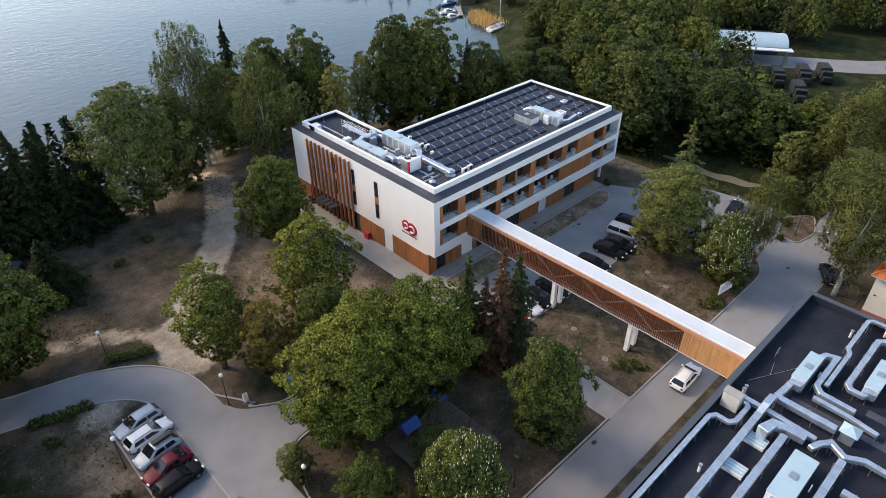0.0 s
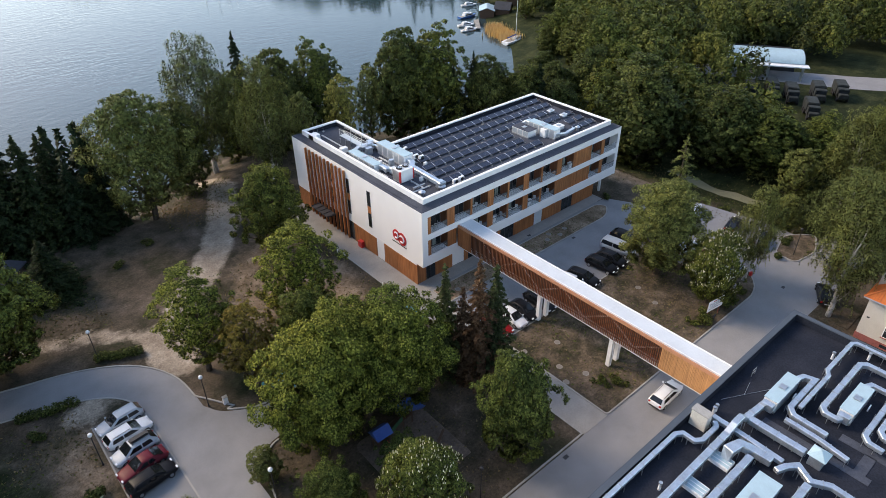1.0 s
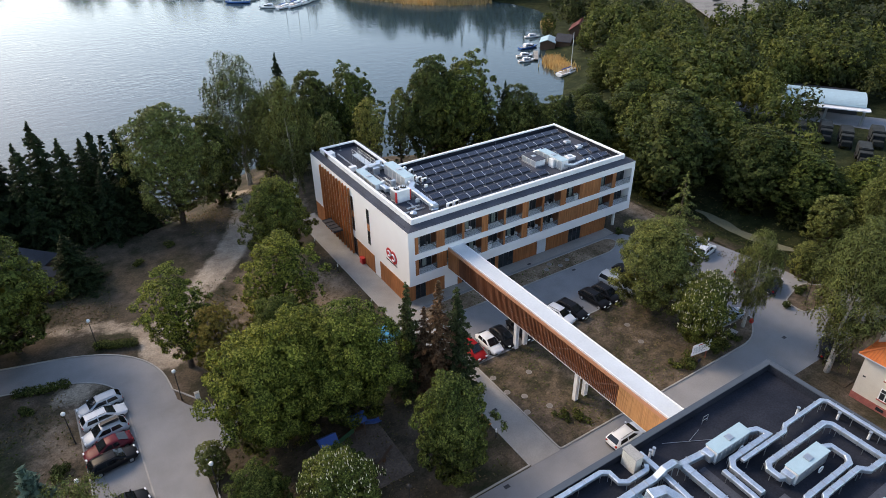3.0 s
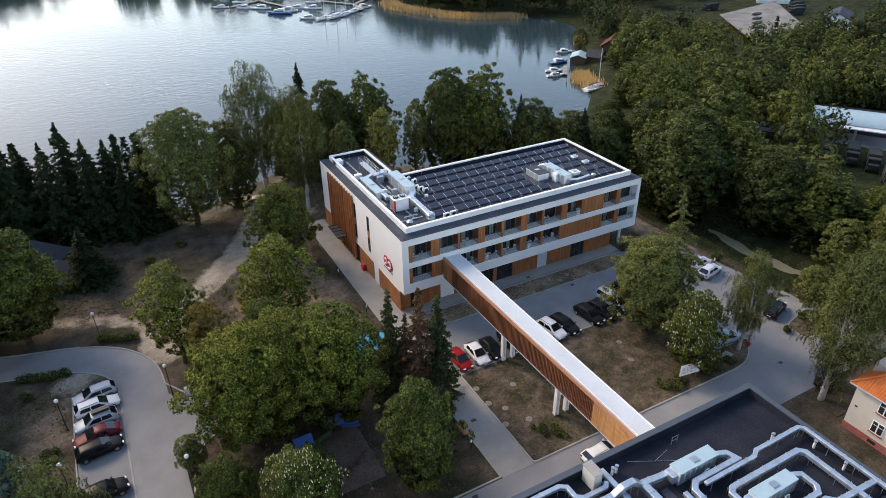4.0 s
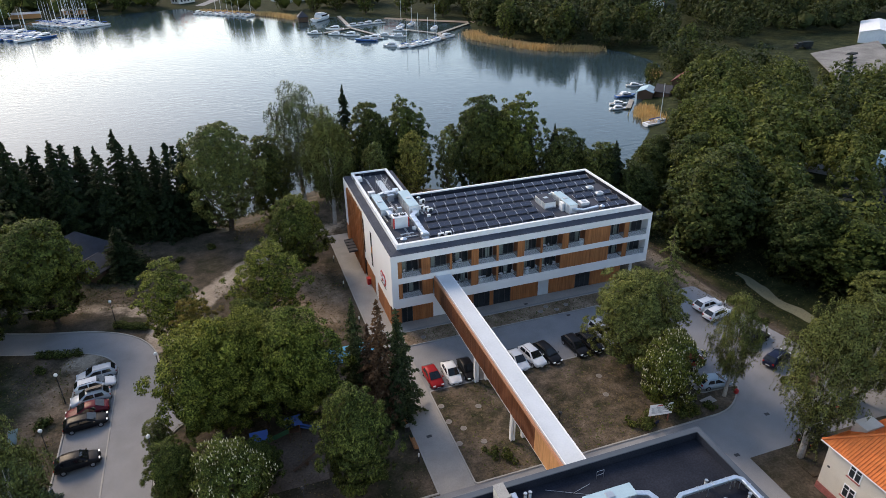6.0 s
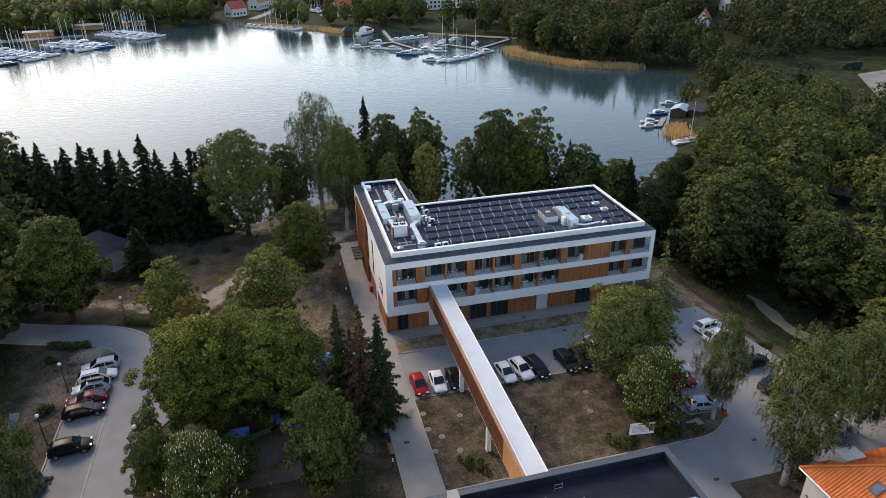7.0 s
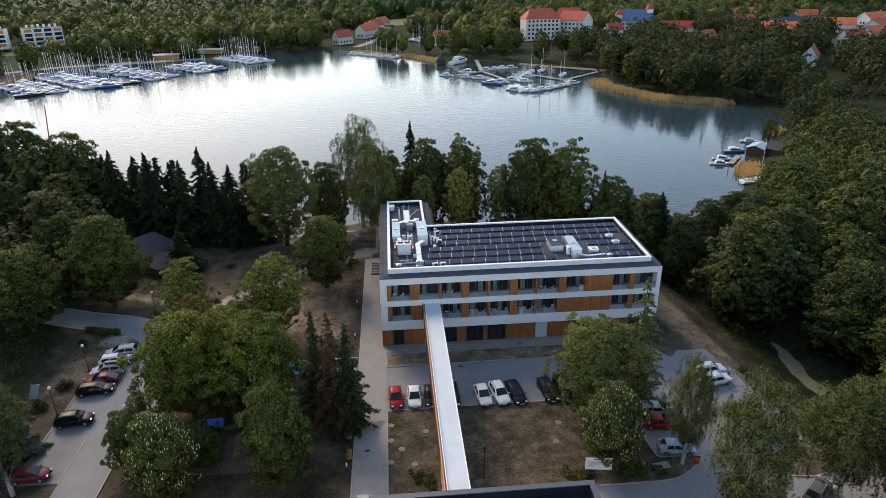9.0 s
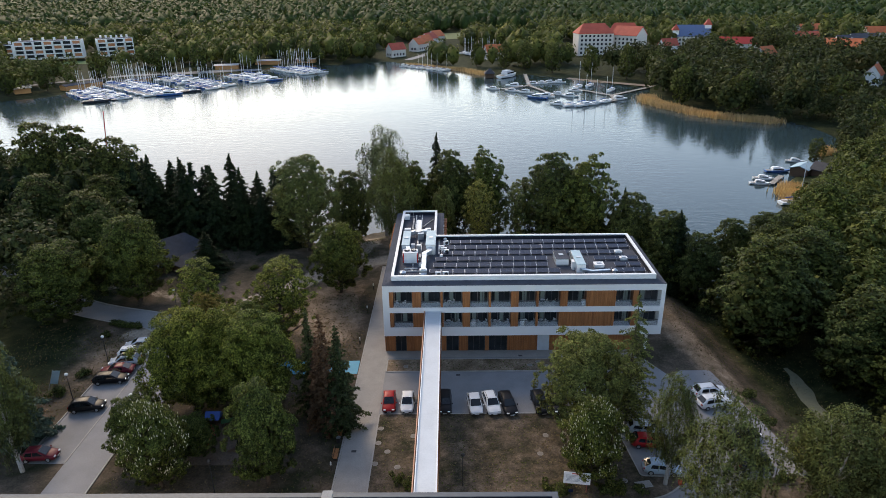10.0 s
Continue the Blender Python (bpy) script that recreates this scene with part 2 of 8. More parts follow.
def tube(bm, a, b, r0, r1=None, n=8):
    """A round bar from a to b."""
    a, b, r1 = Vector(a), Vector(b), r0 if r1 is None else r1
    q = (b - a).to_track_quat("Z", "Y")
    rings = []
    for p, r in ((a, r0), (b, r1)):
        rings.append([bm.verts.new(p + q @ Vector((r * math.cos(2 * math.pi * i / n), r * math.sin(2 * math.pi * i / n), 0))) for i in range(n)])
    for i in range(n):
        bm.faces.new((rings[0][i], rings[0][(i + 1) % n], rings[1][(i + 1) % n], rings[1][i]))
    bm.faces.new(rings[0][::-1])
    bm.faces.new(rings[1])


def prism(bm, outline, z0, z1):
    """A slab with that outline (anticlockwise)."""
    lo, hi = [bm.verts.new((x, y, z0)) for x, y in outline], [bm.verts.new((x, y, z1)) for x, y in outline]
    n = len(outline)
    for i in range(n):
        bm.faces.new((lo[i], lo[(i + 1) % n], hi[(i + 1) % n], hi[i]))
    bm.faces.new(hi)
    bm.faces.new(lo[::-1])


def ball(bm, c, r, seg=10, squash=1.0):
    bmesh.ops.create_uvsphere(bm, u_segments=seg, v_segments=max(4, seg * 2 // 3), radius=r, matrix=Matrix.Translation(c) @ Matrix.Diagonal((1, 1, squash, 1)))


def mesh_of(bm, name, material, smooth=False, bevel=0.0):
    if bevel:
        bmesh.ops.bevel(bm, geom=bm.edges[:], offset=bevel, segments=2, affect="EDGES", clamp_overlap=True)
    bmesh.ops.recalc_face_normals(bm, faces=bm.faces[:])
    me = bpy.data.meshes.new(name)
    bm.to_mesh(me)
    bm.free()
    me.materials.append(material)
    if smooth:
        me.shade_smooth()
    return me


def part(name, bm, material, parent=None, label="", smooth=False, bevel=0.0, at=None):
    ob = new(name, mesh_of(bm, name, material, smooth, bevel))
    if parent:
        ob.parent = parent
    if at is not None:
        ob.matrix_basis = at
    return tagged(ob, label)


def boxes(name, items, material, parent=None, label="", bevel=0.0, at=None):
    bm = bmesh.new()
    for it in items:
        box(bm, *it)
    return part(name, bm, material, parent, label, bevel=bevel, at=at)


def thing(name, label, category, m=None, group="", kind=""):
    ob = new(name)
    ob.empty_display_size = 0.2
    if m is not None:
        ob.matrix_basis = m
    return tagged(ob, label, category, group, kind)


def piece(name, me, parent, m):
    ob = new(name, me)
    ob.parent = parent
    ob.matrix_basis = m
    return ob


def rounded(corners, steps=6):
    """An outline whose corners (x, y, radius) are rounded."""
    out, n = [], len(corners)
    for i, (x, y, r) in enumerate(corners):
        p, a, b = Vector((x, y)), Vector(corners[i - 1][:2]), Vector(corners[(i + 1) % n][:2])
        if r <= 0:
            out.append((x, y))
            continue
        u, w = (a - p).normalized(), (b - p).normalized()
        r = min(r, 0.48 * (a - p).length, 0.48 * (b - p).length)
        s, e = p + u * r, p + w * r
        for k in range(steps + 1):
            t = k / steps
            q = s.lerp(p, t).lerp(p.lerp(e, t), t)
            out.append((q.x, q.y))
    return out


def kerb_ring(name, outline, parent=None, width=0.16, z0=-0.1, z1=0.13, closed=True, material=None, label=""):
    """A kerb that follows an outline."""
    bm = bmesh.new()
    pts = [Vector(p) for p in outline]
    n = len(pts)
    rows = []
    for i in range(n):
        a = pts[i - 1] if (closed or i) else pts[i]
        b = pts[(i + 1) % n] if (closed or i < n - 1) else pts[i]
        d = (b - a).normalized()
        s = Vector((-d.y, d.x)) * width / 2
        rows.append([bm.verts.new((*(pts[i] + k * s), z)) for k, z in ((1, z0), (1, z1), (-1, z1), (-1, z0))])
    for i in range(n if closed else n - 1):
        a, b = rows[i], rows[(i + 1) % n]
        for k in range(4):
            bm.faces.new((a[k], b[k], b[(k + 1) % 4], a[(k + 1) % 4]))
    if not closed:
        bm.faces.new(rows[0])
        bm.faces.new(rows[-1][::-1])
    return part(name, bm, material or KERB, parent, label)


# ---- ground, lake and roads ----
WATER_Z = -4.26
LAKE = [(-900, 130), (-420, 122), (-200, 112), (-140, 97), (-90, 74), (-60, 64), (-36, 58), (-20, 56), (0, 67), (18, 61), (36, 52), (50, 42), (57, 31),
        (61, 24), (67, 26), (68, 42), (80, 58), (99, 78), (107, 92), (114, 104), (124, 115), (140, 135), (152, 150), (160, 168), (158, 182), (148, 189), (124, 205),
        (111, 240), (114, 255), (125, 288), (104, 306), (90, 325), (60, 352), (38, 346), (22, 376), (9, 380), (-10, 400), (-22, 412), (-32, 437), (-80, 420), (-122, 412),
        (-134, 373), (-183, 367), (-205, 338), (-213, 296), (-218, 268), (-233, 262), (-300, 258), (-420, 262), (-900, 300)]


def lake_distance(x, y):
    """Metres from the shore: below zero on the water."""
    px, py = np.asarray(x, float), np.asarray(y, float)
    best, inside = np.full(px.shape, 1e9), np.zeros(px.shape, bool)
    for (ax, ay), (bx, by) in zip(LAKE, LAKE[1:] + LAKE[:1]):
        dx, dy = bx - ax, by - ay
        t = np.clip(((px - ax) * dx + (py - ay) * dy) / (dx * dx + dy * dy), 0, 1)
        best = np.minimum(best, np.hypot(px - ax - t * dx, py - ay - t * dy))
        if dy:
            inside ^= ((ay > py) != (by > py)) & (px < dx * (py - ay) / dy + ax)
    return np.where(inside, -best, best)


def ground_height(x, y):
    x, y = np.asarray(x, float), np.asarray(y, float)
    d = lake_distance(x, y)
    near = np.clip(d / 16, 0, 1)
    plateau = -3.9 + 3.9 * near * near * (3 - 2 * near)
    far = np.clip((np.hypot(x, y - 20) - 110) / 120, 0, 1)
    land = plateau * (1 - far) + far * np.clip(-3.9 + np.clip(d, 0, 1e9) * 0.03, -3.9, 1.5)
    hollow = np.clip((x - 48.5) / 6, 0, 1) * np.clip((84 - x) / 14, 0, 1) * np.clip((y + 42) / 16, 0, 1) * np.clip((40 - y) / 14, 0, 1)
    land = land - (3.1 * hollow + 0.75 * np.sqrt(hollow) * np.clip(1.3 - np.abs(x - 61.8) / 4, 0, 1)) * np.clip(d / 16, 0, 1)
    return np.where(d < 0, np.maximum(-8.0, -4.1 + d * 0.25), land)


def z_at(x, y):
    return float(ground_height(np.array([x]), np.array([y]))[0])


def line_distance(x, y, line):
    """Metres from a line of places."""
    best = np.full(np.shape(x), 1e9)
    for (ax, ay), (bx, by) in zip(line, line[1:]):
        dx, dy = bx - ax, by - ay
        t = np.clip(((x - ax) * dx + (y - ay) * dy) / (dx * dx + dy * dy), 0, 1)
        best = np.minimum(best, np.hypot(x - ax - t * dx, y - ay - t * dy))
    return best


def oval(x, y, cx, cy, rx, ry, turn=0.0):
    """1 in the middle of an oval, 0 at its edge and beyond."""
    c, s = math.cos(radians(turn)), math.sin(radians(turn))
    u, v = ((x - cx) * c + (y - cy) * s) / rx, (-(x - cx) * s + (y - cy) * c) / ry
    return np.clip(1.0 - np.hypot(u, v), 0, 1)


def ground_covers(x, y):
    """How much bare sand, straw and rank growth lies at each place."""
    track = line_distance(x, y, [(-30.6, 8.0), (-29.6, 12.0), (-26, 18.0), (-21.2, 23.0), (-17.2, 27.5), (-13.6, 33), (-10.4, 39.5), (-7.5, 46), (-9, 52)])
    branch = line_distance(x, y, [(-29.5, 13), (-36, 19), (-44, 22.5), (-54, 25)])
    bare = np.clip(1.3 - track / 2.7, 0, 1) + 0.8 * oval(x, y, -30.5, 11, 4.5, 5.5) + np.clip(0.62 - branch / 4.5, 0, 1) + 0.9 * oval(x, y, -4.5, 36, 9, 4, 30)
    bare = bare + 0.75 * oval(x, y, -40.5, 7.5, 5.5, 4.0, 20)
    straw = 1.5 * oval(x, y, -13.5, 17, 7.5, 17, -28) + 1.3 * oval(x, y, -9, 10, 6, 12)
    straw = straw + 0.7 * oval(x, y, -43.5, 0, 7, 16)
    slope = line_distance(x, y, [(50.6, -30), (50.0, -14), (48, 0), (45, 12), (43, 20)])
    straw = straw + np.clip(1.2 - slope / 3.4, 0, 1)
    rank = np.clip((x - 52.5 + 0.1 * y) / 5, 0, 1) * np.where(x < 300, 1.0, 0.6) + 0.55 * oval(x, y, -38, 31, 15, 12) + 0.5 * oval(x, y, -36.5, 16.5, 7, 3)
    rank = rank + np.clip((-46 - x - 0.12 * y) / 8, 0, 1) + 0.3 * oval(x, y, -47, 0, 7, 14) + 0.6 * oval(x, y, -26, 0, 7, 7)
    rank = np.maximum(rank, np.clip((np.hypot(x, y) - 110) / 60, 0, 1))
    return np.clip(bare, 0, 1), np.clip(straw, 0, 1), np.clip(rank, 0, 1)


def grid_sheet(name, xs, ys, material):
    gx, gy = np.meshgrid(xs, ys)
    gz = ground_height(gx, gy)
    v = np.stack([gx, gy, gz], -1).reshape(-1, 3)
    nx, ny = len(xs), len(ys)
    i = (np.arange(ny - 1)[:, None] * nx + np.arange(nx - 1)[None]).ravel()
    f = np.stack([i, i + 1, i + nx + 1, i + nx], -1)
    me = bpy.data.meshes.new(name)
    me.from_pydata(v.tolist(), [], f.tolist())
    for cover, values in zip(("bare", "straw", "rank"), ground_covers(gx.ravel(), gy.ravel())):
        me.attributes.new(cover, "FLOAT", "POINT").data.foreach_set("value", values.astype(np.float32))
    me.materials.append(material)
    me.shade_smooth()
    return new(name, me)


far_steps = [140, 160, 185, 215, 250, 290, 340, 400, 480, 600, 800, 1100, 1600, 2400, 3600]
gxs = np.array([-s for s in far_steps[::-1]] + list(np.arange(-126, -60, 2.0)) + list(np.arange(-60, 70, 1.0)) + list(np.arange(70, 128, 2.0)) + far_steps, float)
gys = np.array([-3600, -2000, -900, -400, -200, -120] + list(np.arange(-90, -30, 2.0)) + list(np.arange(-30, 56, 1.0)) + list(np.arange(56, 128, 2.0)) + list(np.arange(128, 480, 8.0)) + [480, 520, 600, 800, 1100, 1600, 2400, 3600, 4600], float)
ground = tagged(grid_sheet("ground", gxs, gys, GROUND), "dry brown lawn with bare soil and green patches", "ground", kind="structure")

bm = bmesh.new()
bm.faces.new([bm.verts.new((x, y, WATER_Z)) for x, y in ((-950, 20), (230, 20), (230, 500), (-950, 500))])
lake = tagged(part("water", bm, WATER), "calm lake reflecting a bright evening sky", "lake", kind="structure")


def sheet(name, outline, z, material, label, category="road", kind="structure"):
    bm = bmesh.new()
    prism(bm, outline, z - 0.25, z)
    bmesh.ops.triangulate(bm, faces=[f for f in bm.faces if len(f.verts) > 4])
    return tagged(part(name, bm, material), label, category, kind=kind)


road_main = sheet("road", [(-46, -34.9), (17, -34.9), (19.7, -36.6), (70, -36.6), (70, -30), (-46, -30)], 0.012, ASPHALT, "grey asphalt road between the two buildings")
lot = sheet("car_park", rounded([(0.4, -30.2, 0), (39, -30.2, 0), (50.5, -30.2, 1), (50.8, -23, 2), (47.4, -4.6, 0.3), (43, -4.6, 0.3), (41.5, -6.5, 2), (38.5, -0.8, 2), (36, -0.6, 0), (0.4, -0.6, 0)]), 0.016, ASPHALT, "grey asphalt car park beside the lawn", "car park")


def spline(points, step=1.0):
    """A smooth run of places through the given ones."""
    pts = [Vector(p) for p in points]
    pts = [pts[0] * 2 - pts[1]] + pts + [pts[-1] * 2 - pts[-2]]
    out = []
    for a, b, c, d in zip(pts, pts[1:], pts[2:], pts[3:]):
        n = max(1, int((c - b).length / step))
        for k in range(n):
            t = k / n
            out.append(0.5 * (2 * b + (c - a) * t + (2 * a - 5 * b + 4 * c - d) * t * t + (3 * b - a - 3 * c + d) * t ** 3))
    return out + [pts[-2]]


def ribbon(name, points, widths, z, material, label, category="road", uneven=0.0, follow=False):
    """A strip of ground that follows a line."""
    line = spline(points)
    bm, rows = bmesh.new(), []
    n = len(line)
    for i, p in enumerate(line):
        d = (line[min(i + 1, n - 1)] - line[max(i - 1, 0)]).normalized()
        s = Vector((-d.y, d.x))
        t = i / (n - 1) * (len(widths) - 1)
        w = widths[int(t)] + (widths[min(int(t) + 1, len(widths) - 1)] - widths[int(t)]) * (t - int(t))
        a = p + s * w / 2 * (1 + uneven * noise.noise(Vector((i * 0.37, 1.3, w))))
        b = p - s * w / 2 * (1 + uneven * noise.noise(Vector((i * 0.37, 7.9, w))))
        za, zb = (z_at(a.x, a.y), z_at(b.x, b.y)) if follow else (0, 0)
        rows.append([bm.verts.new((a.x, a.y, za + z)), bm.verts.new((b.x, b.y, zb + z))])
    for a, b in zip(rows, rows[1:]):
        bm.faces.new((a[1], b[1], b[0], a[0]))
    return tagged(part(name, bm, material), label, category, kind="structure")


LEFT_LINE = [(-33.7, -31), (-33.8, -8), (-33.8, 1.5), (-34.4, 5.8), (-36.8, 9.4), (-41.4, 12.1), (-48.8, 14.3), (-56, 17.2), (-63, 21.8), (-72, 29), (-82, 36)]
left_road = ribbon("access_road", LEFT_LINE, [5.0, 5.0, 5.0, 5.2, 4.8, 4.6, 4.6, 4.6], 0.022, ASPHALT, "curved grey asphalt access road")


def offset_line(points, off, start, stop):
    """The line beside another one, between two of its places."""
    line = spline(points)
    a = min(range(len(line)), key=lambda i: (line[i] - Vector(start)).length)
    b = min(range(len(line)), key=lambda i: (line[i] - Vector(stop)).length)
    out = []
    for i in range(a, b + 1):
        d = (line[min(i + 1, len(line) - 1)] - line[max(i - 1, 0)]).normalized()
        out.append((line[i].x - d.y * off, line[i].y + d.x * off))
    return out


sheet("driveway", rounded([(-31.3, -12.6, 0), (-30, -11.6, 1), (-28.5, -9.6, 1), (-20, -8.6, 0), (-20, -5.2, 0), (-26.7, -4.6, 1), (-30.2, -2.4, 1), (-31.4, 0, 0)]), 0.026, ASPHALT, "grey asphalt driveway joining the access road")
bay = sheet("parking_bay", [(-41.3, -23.6), (-36.3, -23.6), (-36.3, 4.2), (-41.3, 4.2)], 0.014, surface("bay_asphalt", (0.21, 0.21, 0.215), 0.9, var=0.16, scale=0.3, fine=10, bump=0.2), "paved parking bay beside the access road", "car park")
walkway = sheet("pavement", [(-3.4, -30), (0.4, -30), (0.4, -0.6), (38, -0.6), (38, 1.4), (0, 1.4), (0, 33.5), (-3.4, 33.5)], 0.03, PAVER, "light grey concrete paved walkway", "pavement")


def island(name, outline, label, straw=0.36):
    """A raised bed of soil inside a kerb."""
    ob = thing(name, label, "lawn", kind="structure")
    bm = bmesh.new()
    prism(bm, outline, -0.2, 0.09)
    bmesh.ops.triangulate(bm, faces=[f for f in bm.faces if len(f.verts) > 4])
    soil = part("soil", bm, GROUND, ob)
    soil.data.attributes.new("straw", "FLOAT", "POINT").data.foreach_set("value", [straw] * len(soil.data.vertices))
    kerb_ring("kerb", outline, ob)
    return ob


island("lawn_bed", rounded([(0.5, -29.9, 0.4), (5.8, -29.9, 0), (33, -29.9, 2.5), (37.2, -26.4, 1.2), (31.6, -26.2, 0.5), (30.6, -15.5, 0.6), (29.5, -14.5, 1), (0.5, -14.5, 0.4)]), "dry lawn with bare soil patches inside a kerb")
island("planting_strip", rounded([(0.5, -4.5, 0.3), (34, -4.5, 1.8), (36.6, -2.6, 1.6), (35.6, -1.2, 0.8), (0.5, -1.2, 0.3)]), "narrow bed of dry mulch with a rounded end", 0.75)
island("tree_island", rounded([(43.3, -30.2, 1), (48, -31.0, 1.5), (53, -29, 1.5), (49.2, -25.8, 1.2), (43.6, -27.2, 1)]), "kerbed lawn island with a rounded corner")
kerb_ring("kerb", rounded([(-20, -4.8, 0), (-26.7, -4.4, 1), (-30.1, -2.2, 1.5)]) + offset_line(LEFT_LINE, -2.5, (-33.6, 1.5), (-63, 22.5)), closed=False)
kerb_ring("kerb", [(-36.25, -23.6)] + offset_line(LEFT_LINE, 2.5, (-33.6, 3.0), (-63, 22.5)), closed=False, z1=0.07)
kerb_ring("kerb", [(-41.3, -23.7), (-41.3, 4.3), (-36.4, 4.3)], closed=False)
kerb_ring("kerb", rounded([(-20, -9.0, 0), (-28.4, -9.9, 1), (-29.9, -11.8, 2), (-31.1, -16, 2), (-31.1, -29.8, 1.2), (-3.5, -29.8, 0)]), closed=False)
kerb_ring("kerb", [(-3.5, -29.8), (-3.5, 33.5)], closed=False, z1=0.07)
for ob in [o for o in bpy.data.objects if o.name.startswith("kerb") and not o.parent]:
    tagged(ob, "pale concrete kerb along the road edge", "kerb", kind="structure")
ribbon("stream", [(62.0, 1.6), (62.3, -0.5), (62.0, -2.8), (61.3, -6), (61.6, -9.3), (62.2, -13), (63.5, -17)], [0.6, 1.6, 2.6, 2.2, 2.8, 2.4, 1.0], 0.1, surface("silted_water", (0.3, 0.29, 0.19), 0.55, var=0.3, scale=0.5, fine=5, bump=0.2, second=(0.2, 0.2, 0.13)), "pale silted stream in the dark hollow", "stream", 0.5, True)
sheet("sports_court", [(-25, -4.9), (-3.7, -4.9), (-3.7, -1.4), (-25, -1.4)], 0.03, plain("blue_court_coating", (0.05, 0.3, 0.45), 0.7), "blue coated court under the trees", "court")
# playground sand: tree shade is put into its colour, darker than SAND
sheet("play_sand", rounded([(-22, -24, 1), (-13.6, -24, 0.2), (-13.6, -15.5, 0.2), (-22, -15.5, 1)]), 0.03, surface("tree_shade_play_sand", (0.13, 0.1, 0.08), 0.95, var=0.3, scale=0.5, fine=4, bump=0.4), "sand floor of the playground", "playground")
sheet("verge", [(-34, -38.3), (18, -38.3), (18, -36.2), (16.6, -34.95), (-34, -34.95)], 0.06, GROUND, "narrow dry verge along the building", "verge")
sheet("slip_road", [(70, -30), (70, -38), (130, -46), (130, -38)], 0.012, ASPHALT, "grey asphalt road between trees")
ribbon("yard_road", [(104, 34), (112, 22), (119, 10.5), (130, -7), (142, -18), (165, -26)], [7, 9, 10, 9, 8], 0.07, ASPHALT, "grey asphalt service road through the open hall", "road", 0.05, True)
sheet("gravel_yard", [(176, 84), (214, 92), (256, 138), (208, 128)], 0.9, surface("pale_gravel", (0.2, 0.19, 0.175), 0.95, var=0.35, scale=0.15, fine=3, bump=0.4), "pale gravel yard with parked trucks", "yard")


# ---- the three-storey building ----
BX, BY, WX, WY = 41.35, 19.2, 8.9, 32.0      # main block and wing
Z0, Z1 = 3.4, 11.7                            # underside and top of the white box
REAR = 19.2
hotel = thing("main_building", "three-storey white building with larch cladding and flat roof", "building")

# floors and white walls
boxes("floor_slab", [(0.3, BX - 0.3, 1.3, REAR - 0.3, Z0 - 0.02, Z0 + 0.3)], WHITE_WALL, hotel)
boxes("floor_slab", [(0.3, WX - 0.3, REAR - 0.3, WY - 0.3, Z0 - 0.02, Z0 + 0.3)], WHITE_WALL, hotel)
bands = [(Z0, 4.85), (7.3, 8.15), (10.75, Z1)]
front = boxes("front_wall", [(0, BX, 0, 1.5, a, b) for i, (a, b) in enumerate(bands)] + [(0, 0.95, 0, 1.5, 4.85, 7.3), (0, 0.95, 0, 1.5, 8.15, 10.75), (40.75, BX, 0, 1.5, 4.85, 7.3), (40.75, BX, 0, 1.5, 8.15, 10.75)], WHITE_WALL, hotel)
west = boxes("side_wall", [(0, 0.35, 1.5, WY, Z0, Z1)], WHITE_WALL, hotel)
boxes("side_wall", [(BX - 0.35, BX, 1.5, REAR, Z0, Z1)], WHITE_WALL, hotel)
boxes("rear_wall", [(WX, BX - 0.35, REAR - 0.35, REAR, Z0, Z1), (0.35, WX, WY - 0.35, WY, Z0, Z1), (WX - 0.35, WX, REAR, WY - 0.35, Z0, Z1)], WHITE_WALL, hotel)
# roof: sloping felt ledge outside, white parapet, dark roof inside
boxes("roof", [(0.36, BX - 0.36, 1.5, REAR - 0.36, Z1 - 0.2, Z1 + 0.18)], LEDGE, hotel)
boxes("roof", [(0.36, WX - 0.36, REAR - 0.36, WY - 0.36, Z1 - 0.2, Z1 + 0.18)], LEDGE, hotel)
E = 1.25
out = [(0, 0), (BX, 0), (BX, REAR), (WX, REAR), (WX, WY), (0, WY)]
inn = [(E, E), (BX - E, E), (BX - E, REAR - E), (WX - E, REAR - E), (WX - E, WY - E), (E, WY - E)]
bm = bmesh.new()
lo, hi = [bm.verts.new((x, y, Z1 + 0.03)) for x, y in out], [bm.verts.new((x, y, Z1 + 0.3)) for x, y in inn]
for i in range(6):
    bm.faces.new((lo[i], lo[(i + 1) % 6], hi[(i + 1) % 6], hi[i]))
part("roof_ledge", bm, LEDGE, hotel)
P = 0.42
inn2 = [(E + P, E + P), (BX - E - P, E + P), (BX - E - P, REAR - E - P), (WX - E - P, REAR - E - P), (WX - E - P, WY - E - P), (E + P, WY - E - P)]
bm = bmesh.new()
rows = [[bm.verts.new((x, y, z)) for x, y in ring] for ring, z in ((inn, Z1 + 0.25), (inn, 12.72), (inn2, 12.72), (inn2, 12.5))]
for a, b in zip(rows, rows[1:]):
    for i in range(6):
        bm.faces.new((a[i], a[(i + 1) % 6], b[(i + 1) % 6], b[i]))
part("parapet", bm, METAL_WHITE, hotel, "white sheet-metal parapet cap")
bm = bmesh.new()
rows = [[bm.verts.new((x, y, z)) for x, y in inn2] for z in (12.52, Z1 + 0.1)]
for i in range(6):
    bm.faces.new((rows[0][i], rows[0][(i + 1) % 6], rows[1][(i + 1) % 6], rows[1][i]))
part("parapet_lining", bm, ROOF_DARK, hotel)

